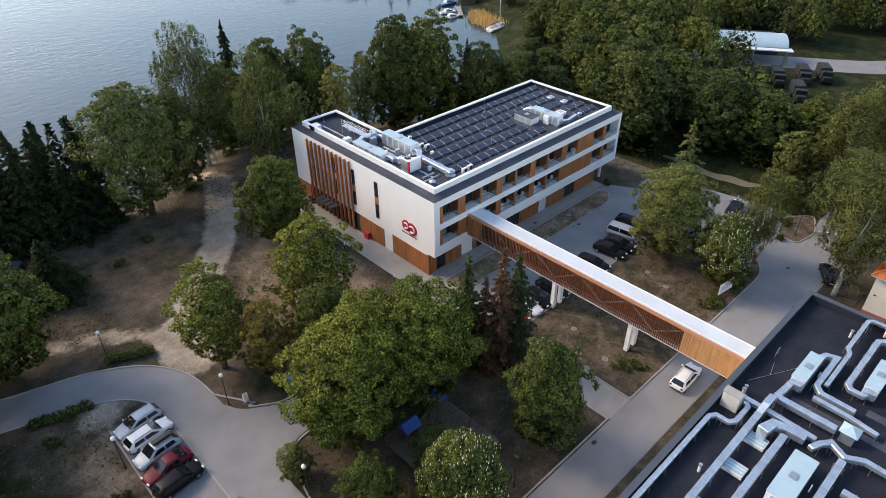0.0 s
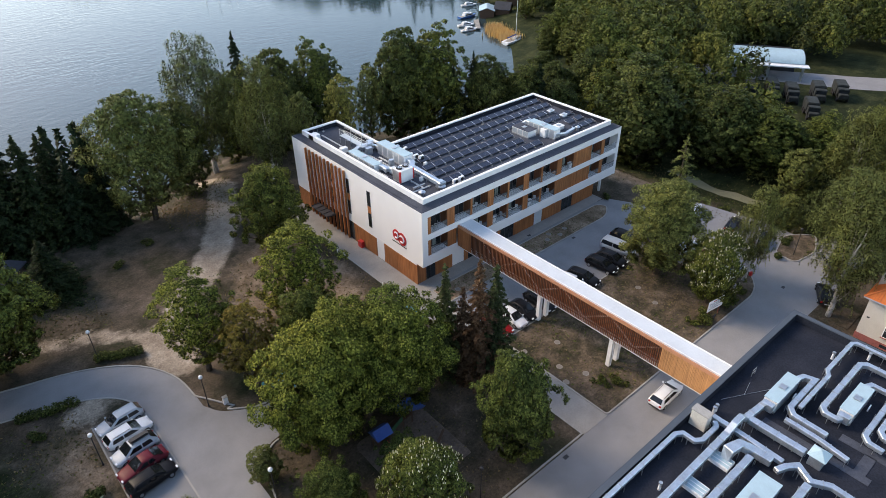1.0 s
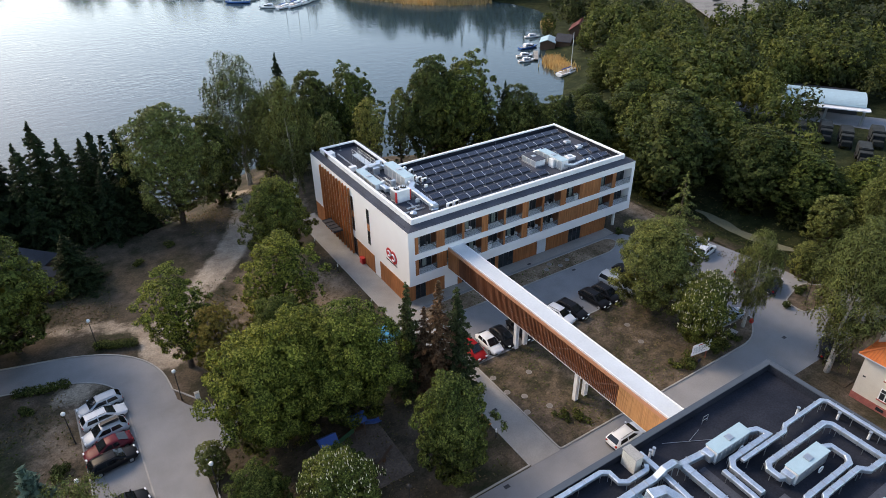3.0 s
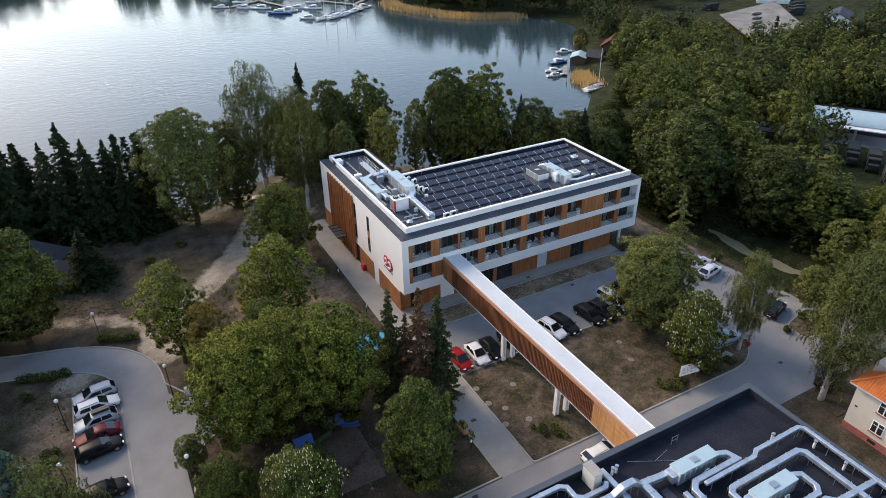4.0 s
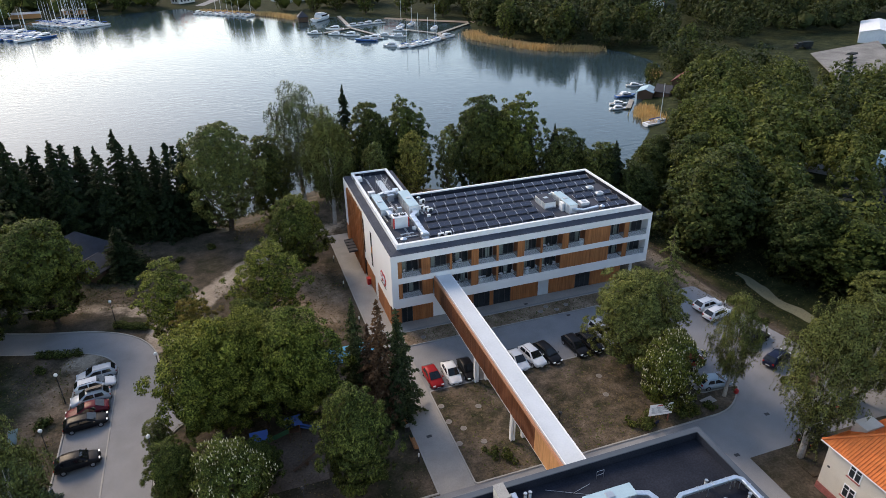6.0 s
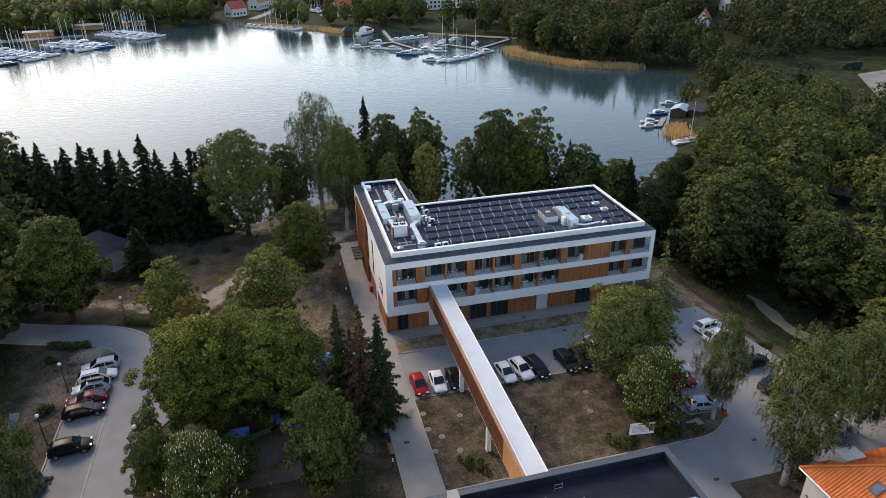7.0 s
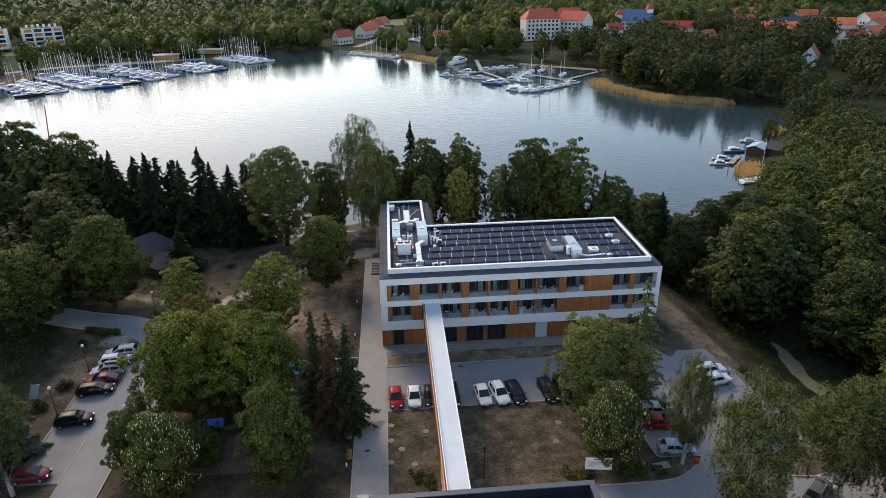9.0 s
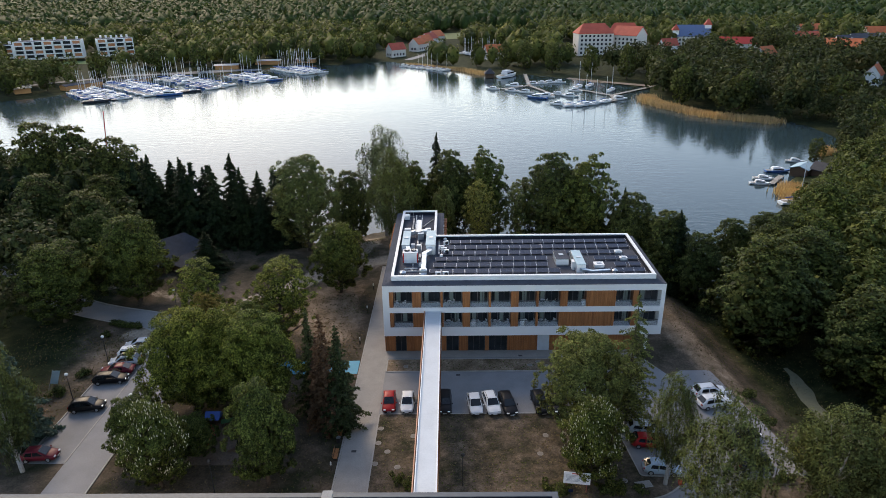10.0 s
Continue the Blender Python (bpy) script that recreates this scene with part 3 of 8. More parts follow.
# ---- front: loggias between wooden panels ----
WOOD_TOP = [(0.97, 1.55), (4.35, 5.65), (8.5, 8.85), (11.75, 12.85), (15.6, 15.95), (18.9, 20.0), (22.6, 22.95), (26.1, 27.2), (29.9, 34.2), (36.7, 37.5)]
WOOD_MID = [(0.97, 1.55), (4.4, 5.95), (8.7, 8.95), (11.75, 12.85), (15.6, 15.95), (18.9, 20.0), (22.6, 22.95), (26.0, 34.2), (36.7, 37.5)]
board_mesh = {}


def boards(parent, x0, x1, y, z0, z1, material=None, axis="x", width=0.145, depth=0.05, sign=-1):
    """A field of upright boards, each a piece of its own, on a dark backing."""
    material = material or CLAD
    n = max(1, round((x1 - x0) / width))
    w = (x1 - x0) / n
    key = (round(w, 3), round(z1 - z0, 2), material.name)
    if key not in board_mesh:
        bm = bmesh.new()
        box(bm, -w / 2 + 0.008, w / 2 - 0.008, -depth / 2, depth / 2, 0, z1 - z0)
        board_mesh[key] = mesh_of(bm, "board", material)
    for i in range(n):
        s = x0 + (i + 0.5) * w
        piece("board", board_mesh[key], parent, pose(s, y, z0) if axis == "x" else pose(y, s, z0, 0, 0, 90))


BOARD_JOBS = []


def clad(x0, x1, y, z0, z1, axis="x", back=0.12, single=False, material=None, name="cladding", owner=None):
    """A clad panel: backing now, its boards at the end of the file."""
    owner = owner or hotel
    if axis == "x":
        p = boxes(name, [(x0, x1, y + 0.026, y + back, z0, z1)], CLAD_DARK, owner)
    else:
        p = boxes(name, [(y + 0.026, y + back, x0, x1, z0, z1)], CLAD_DARK, owner)
    BOARD_JOBS.append((p, x0, x1, y, z0, z1, material, axis))
    return p


def window_unit(parent, x0, x1, y, z0, z1, mullions=1, curtain=0.5, axis="x", lit=False):
    """Frame, panes and a curtain behind them."""
    def put(a, b, c, d, e, f):
        return (a, b, c, d, e, f) if axis == "x" else (c, d, a, b, e, f)
    w = boxes("window", [put(x0, x1, y - 0.03, y + 0.04, z0, z0 + 0.07), put(x0, x1, y - 0.03, y + 0.04, z1 - 0.07, z1), put(x0, x0 + 0.07, y - 0.03, y + 0.04, z0 + 0.07, z1 - 0.07), put(x1 - 0.07, x1, y - 0.03, y + 0.04, z0 + 0.07, z1 - 0.07)], DARK_FRAME, parent)
    step = (x1 - x0) / (mullions + 1)
    for i in range(mullions + 1):
        a, b = x0 + i * step + (0.035 if i else 0.07), x0 + (i + 1) * step - (0.035 if i < mullions else 0.07)
        boxes("pane", [put(a, b, y, y + 0.015, z0 + 0.07, z1 - 0.07)], GLASS_DARK, w)
        if i:
            boxes("mullion", [put(x0 + i * step - 0.035, x0 + i * step + 0.035, y - 0.03, y + 0.04, z0 + 0.07, z1 - 0.07)], DARK_FRAME, w)
    return w


rngw = random.Random(4)
for z0, z1, woods, skip in ((8.15, 10.75, WOOD_TOP, None), (4.85, 7.3, WOOD_MID, (5.9, 8.7))):
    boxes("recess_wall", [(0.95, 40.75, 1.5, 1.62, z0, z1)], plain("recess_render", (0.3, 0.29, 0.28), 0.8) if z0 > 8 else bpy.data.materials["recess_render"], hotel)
    edges = [0.95] + [v for ab in woods for v in ab] + [40.75]
    for a, b in woods:
        clad(a, b, 0.1, z0, z1)
        boxes("loggia_side", [(a, a + 0.1, 0.24, 1.5, z0, z1)], CLAD_DARK, hotel)
        boxes("loggia_side", [(b - 0.1, b, 0.24, 1.5, z0, z1)], CLAD_DARK, hotel)
    for a, b in zip(edges[::2], edges[1::2]):
        if b - a < 0.6 or (skip and a < skip[1] and b > skip[0]):
            continue
        cut = a + (b - a) * rngw.uniform(0.32, 0.42)
        window_unit(hotel, a + 0.12, cut, 1.44, z0 + 0.08, z1 - 0.12, 0)
        window_unit(hotel, cut + 0.03, b - 0.12, 1.44, z0 + 0.08, z1 - 0.12, 1)
        c0 = a + 0.2 + rngw.random() * (b - a) * 0.6
        bm = bmesh.new()
        prev = None
        for k in range(13):
            p = [bm.verts.new((c0 + k * 0.055, 1.40 + 0.03 * (k % 2), z)) for z in (z0 + 0.2, z1 - 0.2)]
            if prev:
                bm.faces.new((prev[0], p[0], p[1], prev[1]))
            prev = p
        part("curtain", bm, CURTAIN, hotel)
        g = boxes("balustrade", [(a + 0.04, b - 0.04, 0.09, 0.105, z0 + 0.03, z0 + 0.98)], GLASS_RAIL, hotel, "clear glass balustrade")
        g.visible_shadow = False
        boxes("handrail", [(a + 0.02, b - 0.02, 0.075, 0.125, z0 + 0.98, z0 + 1.03)], DARK_FRAME, hotel)

# ---- ground floor, set back under the box ----
GX = 37.6
boxes("ground_floor_wall", [(0.12, GX, 1.42, 1.6, 0, Z0), (GX - 0.2, GX, 1.6, REAR - 0.3, 0, Z0), (0.12, 0.3, 1.6, WY - 0.4, 0, Z0), (WX, GX, REAR - 0.4, REAR - 0.2, 0, Z0), (0.3, WX, WY - 0.5, WY - 0.3, 0, Z0), (WX - 0.3, WX - 0.1, REAR, WY - 0.5, 0, Z0)], WHITE_WALL, hotel)
for a, b in ((0.12, 1.55), (3.2, 6.3), (8.6, 9.3), (11.2, 12.6), (15.2, 15.8), (18.6, 23.2), (25.0, 29.6), (32.2, GX)):
    clad(a, b, 1.3, 0.05, Z0, back=0.13)
for a, b, n in ((1.55, 3.2, 1), (9.3, 11.2, 1), (12.6, 15.2, 2), (15.8, 18.6, 2), (29.6, 32.2, 2)):
    window_unit(hotel, a, b, 1.34, 0.05, 3.1, n)
boxes("door", [(23.2, 25.0, 1.3, 1.42, 0.03, 3.2)], plain("pale_grey_door", (0.55, 0.6, 0.63), 0.5), hotel, "pale grey double door", bevel=0.01)
for x in (39.6,):
    boxes("column", [(x, x + 0.35, 1.4, 1.75, 0, Z0)], WHITE_WALL, hotel, bevel=0.02)
    boxes("column", [(x, x + 0.35, 15.4, 15.75, 0, Z0)], WHITE_WALL, hotel, bevel=0.02)

# ---- west side ----
for a, b in ((1.2, 8.6), (10.4, 16.0), (28.6, 31.8)):
    clad(a, b, -0.03, 0.05, 3.12, axis="y", back=0.15)
boxes("ground_floor_wall", [(-0.006, 0.12, 8.6, 10.4, 0, 3.12), (-0.006, 0.12, 1.44, WY - 0.02, 3.12, Z0 - 0.004)], WHITE_WALL, hotel)
window_unit(hotel, 16.05, 17.4, 0.04, 0.05, 3.2, 1, axis="y")
for y0, y1 in ((11.3, 12.05), (16.5, 17.15)):
    for z0, z1 in ((4.4, 6.7), (7.8, 10.15)):
        window_unit(hotel, y0, y1, -0.02, z0, z1, 0, axis="y")
        boxes("pane_backing", [(0.0, 0.05, y0, y1, z0, z1)], DARK_FRAME, hotel)
    clad(y0, y1, -0.03, 6.7, 7.8, axis="y", back=0.1)
for i in range(11):
    y = 17.3 + i * 1.035
    boxes("fin", [(-0.36, -0.03, y, y + 0.17, 0.05, 11.25)], CLAD, hotel, bevel=0.01)
boxes("fin_backing", [(-0.02, 0.06, 17.5, 28.4, 0.05, 3.1)], DARK_FRAME, hotel)
window_unit(hotel, 19.2, 25.6, -0.06, 0.1, 3.0, 5, axis="y")
for z0, z1 in ((4.4, 7.0), (8.0, 10.4)):
    for y0 in (20.6, 26.7):
        window_unit(hotel, y0, y0 + 0.7, -0.03, z0, z1, 0, axis="y")
canopy = boxes("entrance_canopy", [(-2.0, -0.5, 20.2, 24.9, 2.85, 3.0)], DARK_FRAME, hotel, "dark steel and glass entrance canopy")
for k in range(5):
    boxes("rib", [(-2.0, -0.5, 20.3 + k * 1.1, 20.4 + k * 1.1, 3.0, 3.1)], DARK_FRAME, canopy)
for k in range(13):
    boxes("fin", [(WX + 0.03, WX + 0.5, 19.8 + k * 0.9, 20.0 + k * 0.9, 4.2, 11.1)], CLAD_DARK, hotel)
bm = bmesh.new()
box(bm, -0.62, -0.05, 13.6, 14.5, 0.03, 1.05)
part("cabinet", bm, RED, tagged(thing("hydrant_cabinet", "red metal hydrant cabinet against the clad wall", "cabinet")), bevel=0.02)

# emblem on the west wall: two red discs with pale curves and a dark bar
emblem = thing("wall_emblem", "red emblem of two discs above a dark bar on white render", "sign")
for cy, cz, r in ((5.55, 6.0, 0.82), (4.35, 5.85, 0.95)):
    bm = bmesh.new()
    tube(bm, (-0.002, cy, cz), (-0.06, cy, cz), r, n=32)
    part("disc", bm, RED, emblem)
    bm = bmesh.new()
    for k in range(14):
        a, b = 0.7 + k * 0.33, 0.7 + (k + 1) * 0.33
        tube(bm, (-0.075, cy + math.cos(a) * r * 0.5, cz + math.sin(a) * r * 0.5), (-0.075, cy + math.cos(b) * r * 0.5, cz + math.sin(b) * r * 0.5), r * 0.14, n=6)
    part("pale_curve", bm, METAL_WHITE, emblem)
boxes("dark_bar", [(-0.05, -0.004, 3.4, 6.5, 4.72, 4.84)], BLACK, emblem)

# ---- the bridge ----
bridge = thing("link_bridge", "covered timber-screened footbridge joining both buildings", "bridge")
X0, X1, Y0, Y1, ZB, ZR = 6.15, 8.55, -38.25, -0.02, 4.35, 7.55
boxes("deck", [(X0 + 0.15, X1 - 0.15, Y0, Y1, ZB, ZB + 0.35)], METAL_WHITE, bridge)
boxes("roof_sheet", [(X0 + 0.25, X1 - 0.12, Y0, Y1, ZR - 0.06, ZR)], surface("pale_membrane", (0.56, 0.6, 0.63), 0.7, var=0.08, scale=0.35, fine=5, bump=0.05), bridge, "white roof membrane")
boxes("roof_upstand", [(X0 + 0.17, X0 + 0.27, Y0, Y1, ZR - 0.2, ZR + 0.2), (X1 - 0.12, X1, Y0, Y1, ZR - 0.2, ZR + 0.1)], METAL_WHITE, bridge)
boxes("roof_edge", [(X0 - 0.06, X0 + 0.05, Y0, Y1, ZR - 0.3, ZR + 0.1)], plain("copper_tone_flashing", (0.5, 0.24, 0.14), 0.5), bridge, "copper-toned edge flashing")
boxes("inner_wall", [(X0 + 0.6, X0 + 0.7, Y0, Y1, ZB + 0.35, ZR - 0.1), (X1 - 0.45, X1 - 0.35, Y0, Y1, ZB + 0.35, ZR - 0.1)], DARK_FRAME, bridge)
boxes("bottom_trim", [(X0 - 0.03, X0 + 0.15, Y0, Y1, ZB - 0.06, ZB + 0.06), (X1 - 0.15, X1 + 0.03, Y0, Y1, ZB - 0.06, ZB + 0.06)], METAL_WHITE, bridge)
SOLID = -31.5
clad(Y0, SOLID, X0 - 0.03, ZB + 0.06, ZR - 0.3, axis="y", material=CLAD_PALE, owner=bridge)
clad(-2.6, Y1, X0 - 0.03, ZB + 0.06, ZR - 0.3, axis="y", owner=bridge)
boxes("end_panel", [(X1 - 0.05, X1 + 0.03, Y0, SOLID, ZB + 0.06, ZR - 0.2)], CLAD_PALE, bridge)
boxes("rail", [(X0 + 0.06, X0 + 0.1, SOLID, -2.6, z, z + 0.09) for z in (ZB + 0.5, ZB + 1.6, ZB + 2.5)], BLACK, bridge)
k, y = 0, SOLID
while y < -6:
    bm = bmesh.new()
    a, b = (ZB + 0.5, ZR - 0.5) if k % 2 else (ZR - 0.5, ZB + 0.5)
    tube(bm, (X0 + 0.3, y, a), (X0 + 0.3, y + 3.4, b), 0.09, n=6)
    part("brace", bm, METAL_WHITE, bridge)
    y, k = y + 3.4, k + 1
bm = bmesh.new()
box(bm, -0.03, 0.09, -0.045, 0.045, 0, ZR - 0.36 - ZB)
slat = mesh_of(bm, "slat", CLAD_DARK)
SLAT_JOBS = []
y = SOLID + 0.1
while y < -2.65:
    SLAT_JOBS += [(slat, X0 - 0.03, y), (slat, X1 + 0.01, y)]
    y += 0.24
for py in (-14.6, -25.4):
    for px in (X0 + 0.25, X1 - 0.75):
        bm = bmesh.new()
        box(bm, px, px + 0.2, py - 0.24, py + 0.24, 0, ZB)
        box(bm, px + 0.2, px + 0.3, py - 0.1, py + 0.1, 0, ZB)
        box(bm, px + 0.3, px + 0.5, py - 0.24, py + 0.24, 0, ZB)
        part("pillar", bm, METAL_WHITE, bridge)


# ---- the flat-roofed building with the ducts ----
annex = thing("annex_building", "flat-roofed building with dark felt roof and many ducts", "building")
AX0, AX1, AY0, AY1, AZ = -34.0, 19.6, -92.0, -38.35, 9.15
boxes("wall", [(AX0, AX1, AY0, AY0 + 0.4, 0, AZ - 0.1), (AX0, AX1, AY1 - 0.4, AY1, 0, AZ - 0.1), (AX0, AX0 + 0.4, AY0 + 0.4, AY1 - 0.4, 0, AZ - 0.1), (AX1 - 0.4, AX1, AY0 + 0.4, AY1 - 0.4, 0, AZ - 0.1)], WHITE_WALL, annex)
boxes("roof", [(AX0 + 0.4, AX1 - 0.4, AY0 + 0.4, AY1 - 0.4, 7.9, 8.2)], ROOF_DARK, annex, "dark bitumen roof")
cap = plain("slate_blue_cap", (0.07, 0.085, 0.105), 0.55, 0.2)
boxes("parapet_cap", [(AX0 - 0.06, AX1 + 0.06, AY1 - 0.5, AY1 + 0.06, AZ - 0.1, AZ), (AX1 - 0.5, AX1 + 0.06, AY0, AY1 - 0.5, AZ - 0.1, AZ), (AX0 - 0.06, AX0 + 0.5, AY0, AY1 - 0.5, AZ - 0.1, AZ)], cap, annex)
boxes("parapet_lining", [(AX0 + 0.4, AX1 - 0.4, AY1 - 0.47, AY1 - 0.4, 8.2, AZ - 0.1), (AX1 - 0.47, AX1 - 0.4, AY0, AY1 - 0.47, 8.2, AZ - 0.1)], ROOF_DARK, annex)


# ---- on the roof of the main building ----
RZ = Z1 + 0.18


def solar_panel():
    ob = thing("solar_panel", "dark blue solar panel on a low tilted frame", "solar panel", group="solar panels on the roof")
    tilt = pose(0, 0, 0.3, 11, 0, 0)
    boxes("cell_sheet", [(-0.84, 0.84, -0.5, 0.5, 0.0, 0.035)], SOLAR, ob, at=tilt)
    for x in (-0.865, 0.84):
        boxes("frame", [(x, x + 0.025, -0.52, 0.52, -0.01, 0.04)], ALU, ob, at=tilt)
    for y in (-0.52, 0.5):
        boxes("edge", [(-0.84, 0.84, y, y + 0.02, -0.01, 0.038)], BLACK, ob, at=tilt)
    boxes("cell_line", [(-0.84, 0.84, -0.006, 0.006, 0.035, 0.037), (-0.006, 0.006, -0.5, 0.5, 0.035, 0.037)], plain("cell_line_grey", (0.06, 0.07, 0.1), 0.3), ob, at=tilt)
    boxes("foot", [(0.8, 0.94, -0.75, -0.45, 0, 0.1)], KERB, ob)
    boxes("foot", [(0.83, 0.9, 0.42, 0.62, 0, 0.38)], ALU, ob)
    boxes("ballast_rail", [(0.85, 0.9, -0.75, 0.75, 0.02, 0.06)], ALU, ob)
    return ob


panel = solar_panel()
first = True
for x0, x1, y in ((10.0, 39.4, 16.0), (9.0, 39.3, 13.6), (8.6, 37.4, 11.2), (7.7, 25.2, 8.8), (32.6, 39.4, 8.7), (7.4, 25.0, 6.4), (35.0, 39.4, 6.3), (6.8, 26.6, 4.1), (34.4, 39.2, 4.1)):
    n = round((x1 - x0) / 1.76)
    for i in range(n):
        m = pose(x0 + (i + 0.5) * (x1 - x0) / n, y, RZ)
        if first:
            panel.matrix_basis, first = m, False
        else:
            copy_thing(panel, m)


def duct(parent, points, w, h, material=None, name="duct", seam=1.5):
    """A square duct through the given places, with flanges at its joints."""
    bm = bmesh.new()
    pts = [Vector(p) for p in points]
    n = len(pts)
    rings = []
    for i, p in enumerate(pts):
        d0 = (p - pts[i - 1]).normalized() if i else (pts[1] - p).normalized()
        d1 = (pts[i + 1] - p).normalized() if i < n - 1 else d0
        d = (d0 + d1).normalized()
        stretch = 1 / max(0.5, d.dot(d1))
        flat = Vector((d.x, d.y, 0))
        if flat.length < 0.3:
            side, up = Vector((0, 1, 0)), Vector((1, 0, 0))
        else:
            side = Vector((-flat.y, flat.x, 0)).normalized()
            up = d.cross(side) * -1
        rings.append([bm.verts.new(p + side * a * w / 2 * stretch + up * b * h / 2) for a, b in ((-1, -1), (1, -1), (1, 1), (-1, 1))])
    for a, b in zip(rings, rings[1:]):
        for k in range(4):
            bm.faces.new((a[k], b[k], b[(k + 1) % 4], a[(k + 1) % 4]))
    bm.faces.new(rings[0][::-1])
    bm.faces.new(rings[-1])
    bmesh.ops.bevel(bm, geom=bm.edges[:], offset=0.05, segments=1, affect="EDGES", clamp_overlap=True)
    ob = part(name, bm, material or GALV, parent)
    bm = bmesh.new()
    box(bm, -0.03, 0.03, -w / 2 - 0.03, w / 2 + 0.03, -h / 2 - 0.03, h / 2 + 0.03)
    ring = mesh_of(bm, "flange", STEEL)
    for a, b in zip(pts, pts[1:]):
        le, d = (b - a).length, (b - a).normalized()
        flat = Vector((d.x, d.y, 0))
        if flat.length < 0.3:
            continue
        m = d.to_track_quat("X", "Z").to_matrix().to_4x4()
        for i in range(1, int(le / seam) + 1):
            c = a + d * (i * seam - seam * 0.4)
            piece("flange", ring, ob, Matrix.Translation(c) @ m)
    return ob


def legs(parent, spots, z0, z1):
    for x, y in spots:
        bm = bmesh.new()
        tube(bm, (x, y, z0), (x, y, z1), 0.03, n=6)
        part("leg", bm, STEEL, parent)


def air_handler(name, label, x0, x1, y0, y1, z, h, top=None, doors=5, along="y"):
    """A ventilation unit: body on a base frame, service doors, roof hood, vent."""
    ob = thing(name, label, "ventilation unit", pose((x0 + x1) / 2, (y0 + y1) / 2, z))
    a, b = (x1 - x0) / 2, (y1 - y0) / 2
    boxes("base_frame", [(-a, a, -b, b, 0, 0.18)], STEEL, ob)
    boxes("body", [(-a, a, -b, b, 0.18, h)], METAL_WHITE, ob, bevel=0.03)
    boxes("top_cover", [(-a - 0.05, a + 0.05, -b - 0.05, b + 0.05, h, h + 0.06)], top or BLUE_GREY, ob, "pale blue sheet cover", bevel=0.01)
    for i in range(doors):
        if along == "y":
            s = -b + 2 * b * (i + 0.08) / doors
            e = -b + 2 * b * (i + 0.92) / doors
            for sx in (-a - 0.02, a - 0.01):
                boxes("service_door", [(sx, sx + 0.03, s, e, 0.28, h - 0.1)], GALV, ob, bevel=0.005)
        else:
            s = -a + 2 * a * (i + 0.08) / doors
            e = -a + 2 * a * (i + 0.92) / doors
            for sy in (-b - 0.02, b - 0.01):
                boxes("service_door", [(s, e, sy, sy + 0.03, 0.28, h - 0.1)], GALV, ob, bevel=0.005)
    boxes("roof_cap", [(-0.35, 0.35, -0.3, 0.3, h + 0.06, h + 0.16)], STEEL, ob, bevel=0.02)
    return ob


def mushroom_vent(x, y, z, r=0.35):
    ob = thing("roof_vent", "round galvanised roof ventilator on a short neck", "vent", pose(x, y, z), "roof vents")
    bm = bmesh.new()
    tube(bm, (0, 0, 0), (0, 0, 0.45), r * 0.6, n=12)
    part("neck", bm, STEEL, ob)
    bm = bmesh.new()
    tube(bm, (0, 0, 0.42), (0, 0, 0.55), r, r * 1.05, 16)
    tube(bm, (0, 0, 0.55), (0, 0, 0.75), r * 1.05, r * 0.3, 16)
    part("hood", bm, GALV, ob)
    return ob


def condenser(x, y, z, turn=0):
    ob = thing("condenser_unit", "small white air conditioner with a round fan grille", "air conditioner", pose(x, y, z, 0, 0, turn), "air conditioners on the roof")
    boxes("case", [(-0.45, 0.45, -0.17, 0.17, 0.12, 0.8)], METAL_WHITE, ob, bevel=0.02)
    bm = bmesh.new()
    tube(bm, (0.08, -0.172, 0.46), (0.08, -0.2, 0.46), 0.27, n=18)
    part("fan_grille", bm, BLACK, ob)
    boxes("foot", [(-0.35, -0.25, -0.2, 0.2, 0, 0.12)], BLACK, ob)
    boxes("foot", [(0.25, 0.35, -0.2, 0.2, 0, 0.12)], BLACK, ob)


ahu = air_handler("air_handling_unit", "long ventilation unit with pale blue cover on the roof", 6.1, 7.6, 11.2, 17.6, RZ, 1.7)
duct(ahu, [(-0.1, -3.1, 1.0), (-0.1, -4.2, 1.0), (-0.9, -5.0, 0.9), (-0.9, -10.6, 0.75)], 0.75, 0.6)
hood = boxes("intake_hood", [(-1.45, -0.35, -11.7, -10.6, 0.1, 1.2)], GALV, ahu, bevel=0.18)
legs(ahu, [(-1.1, -6), (-0.7, -6), (-1.1, -8.5), (-0.7, -8.5)], 0, 0.5)
ahu_small = air_handler("air_handling_unit", "low ventilation unit beside the parapet", 2.1, 3.3, 12.8, 19.2, RZ, 1.05)
duct(ahu_small, [(0.3, -3.1, 0.7), (0.5, -3.9, 0.7), (0.5, -4.8, 0.6)], 0.7, 0.6)
duct(ahu_small, [(0.4, 3.1, 0.7), (1.5, 3.4, 0.9), (3.4, 2.9, 1.1)], 0.7, 0.6)
chill = thing("chiller_unit", "white cooling unit with two top fans and red corner", "cooling unit", pose(3.8, 8.5, RZ))
boxes("case", [(-1.15, 1.15, -0.85, 0.85, 0.15, 1.85)], METAL_WHITE, chill, bevel=0.03)
boxes("skid", [(-1.2, 1.2, -0.7, -0.5, 0, 0.15)], STEEL, chill)
boxes("skid", [(-1.2, 1.2, 0.5, 0.7, 0, 0.15)], STEEL, chill)
boxes("red_corner", [(-1.18, -1.0, -0.88, -0.6, 0.2, 1.8)], RED, chill)
boxes("red_corner", [(1.0, 1.18, -0.88, -0.6, 0.2, 1.8)], RED, chill)
boxes("coil_grille", [(-1.17, -1.14, -0.55, 0.75, 0.3, 1.75)], STEEL, chill)
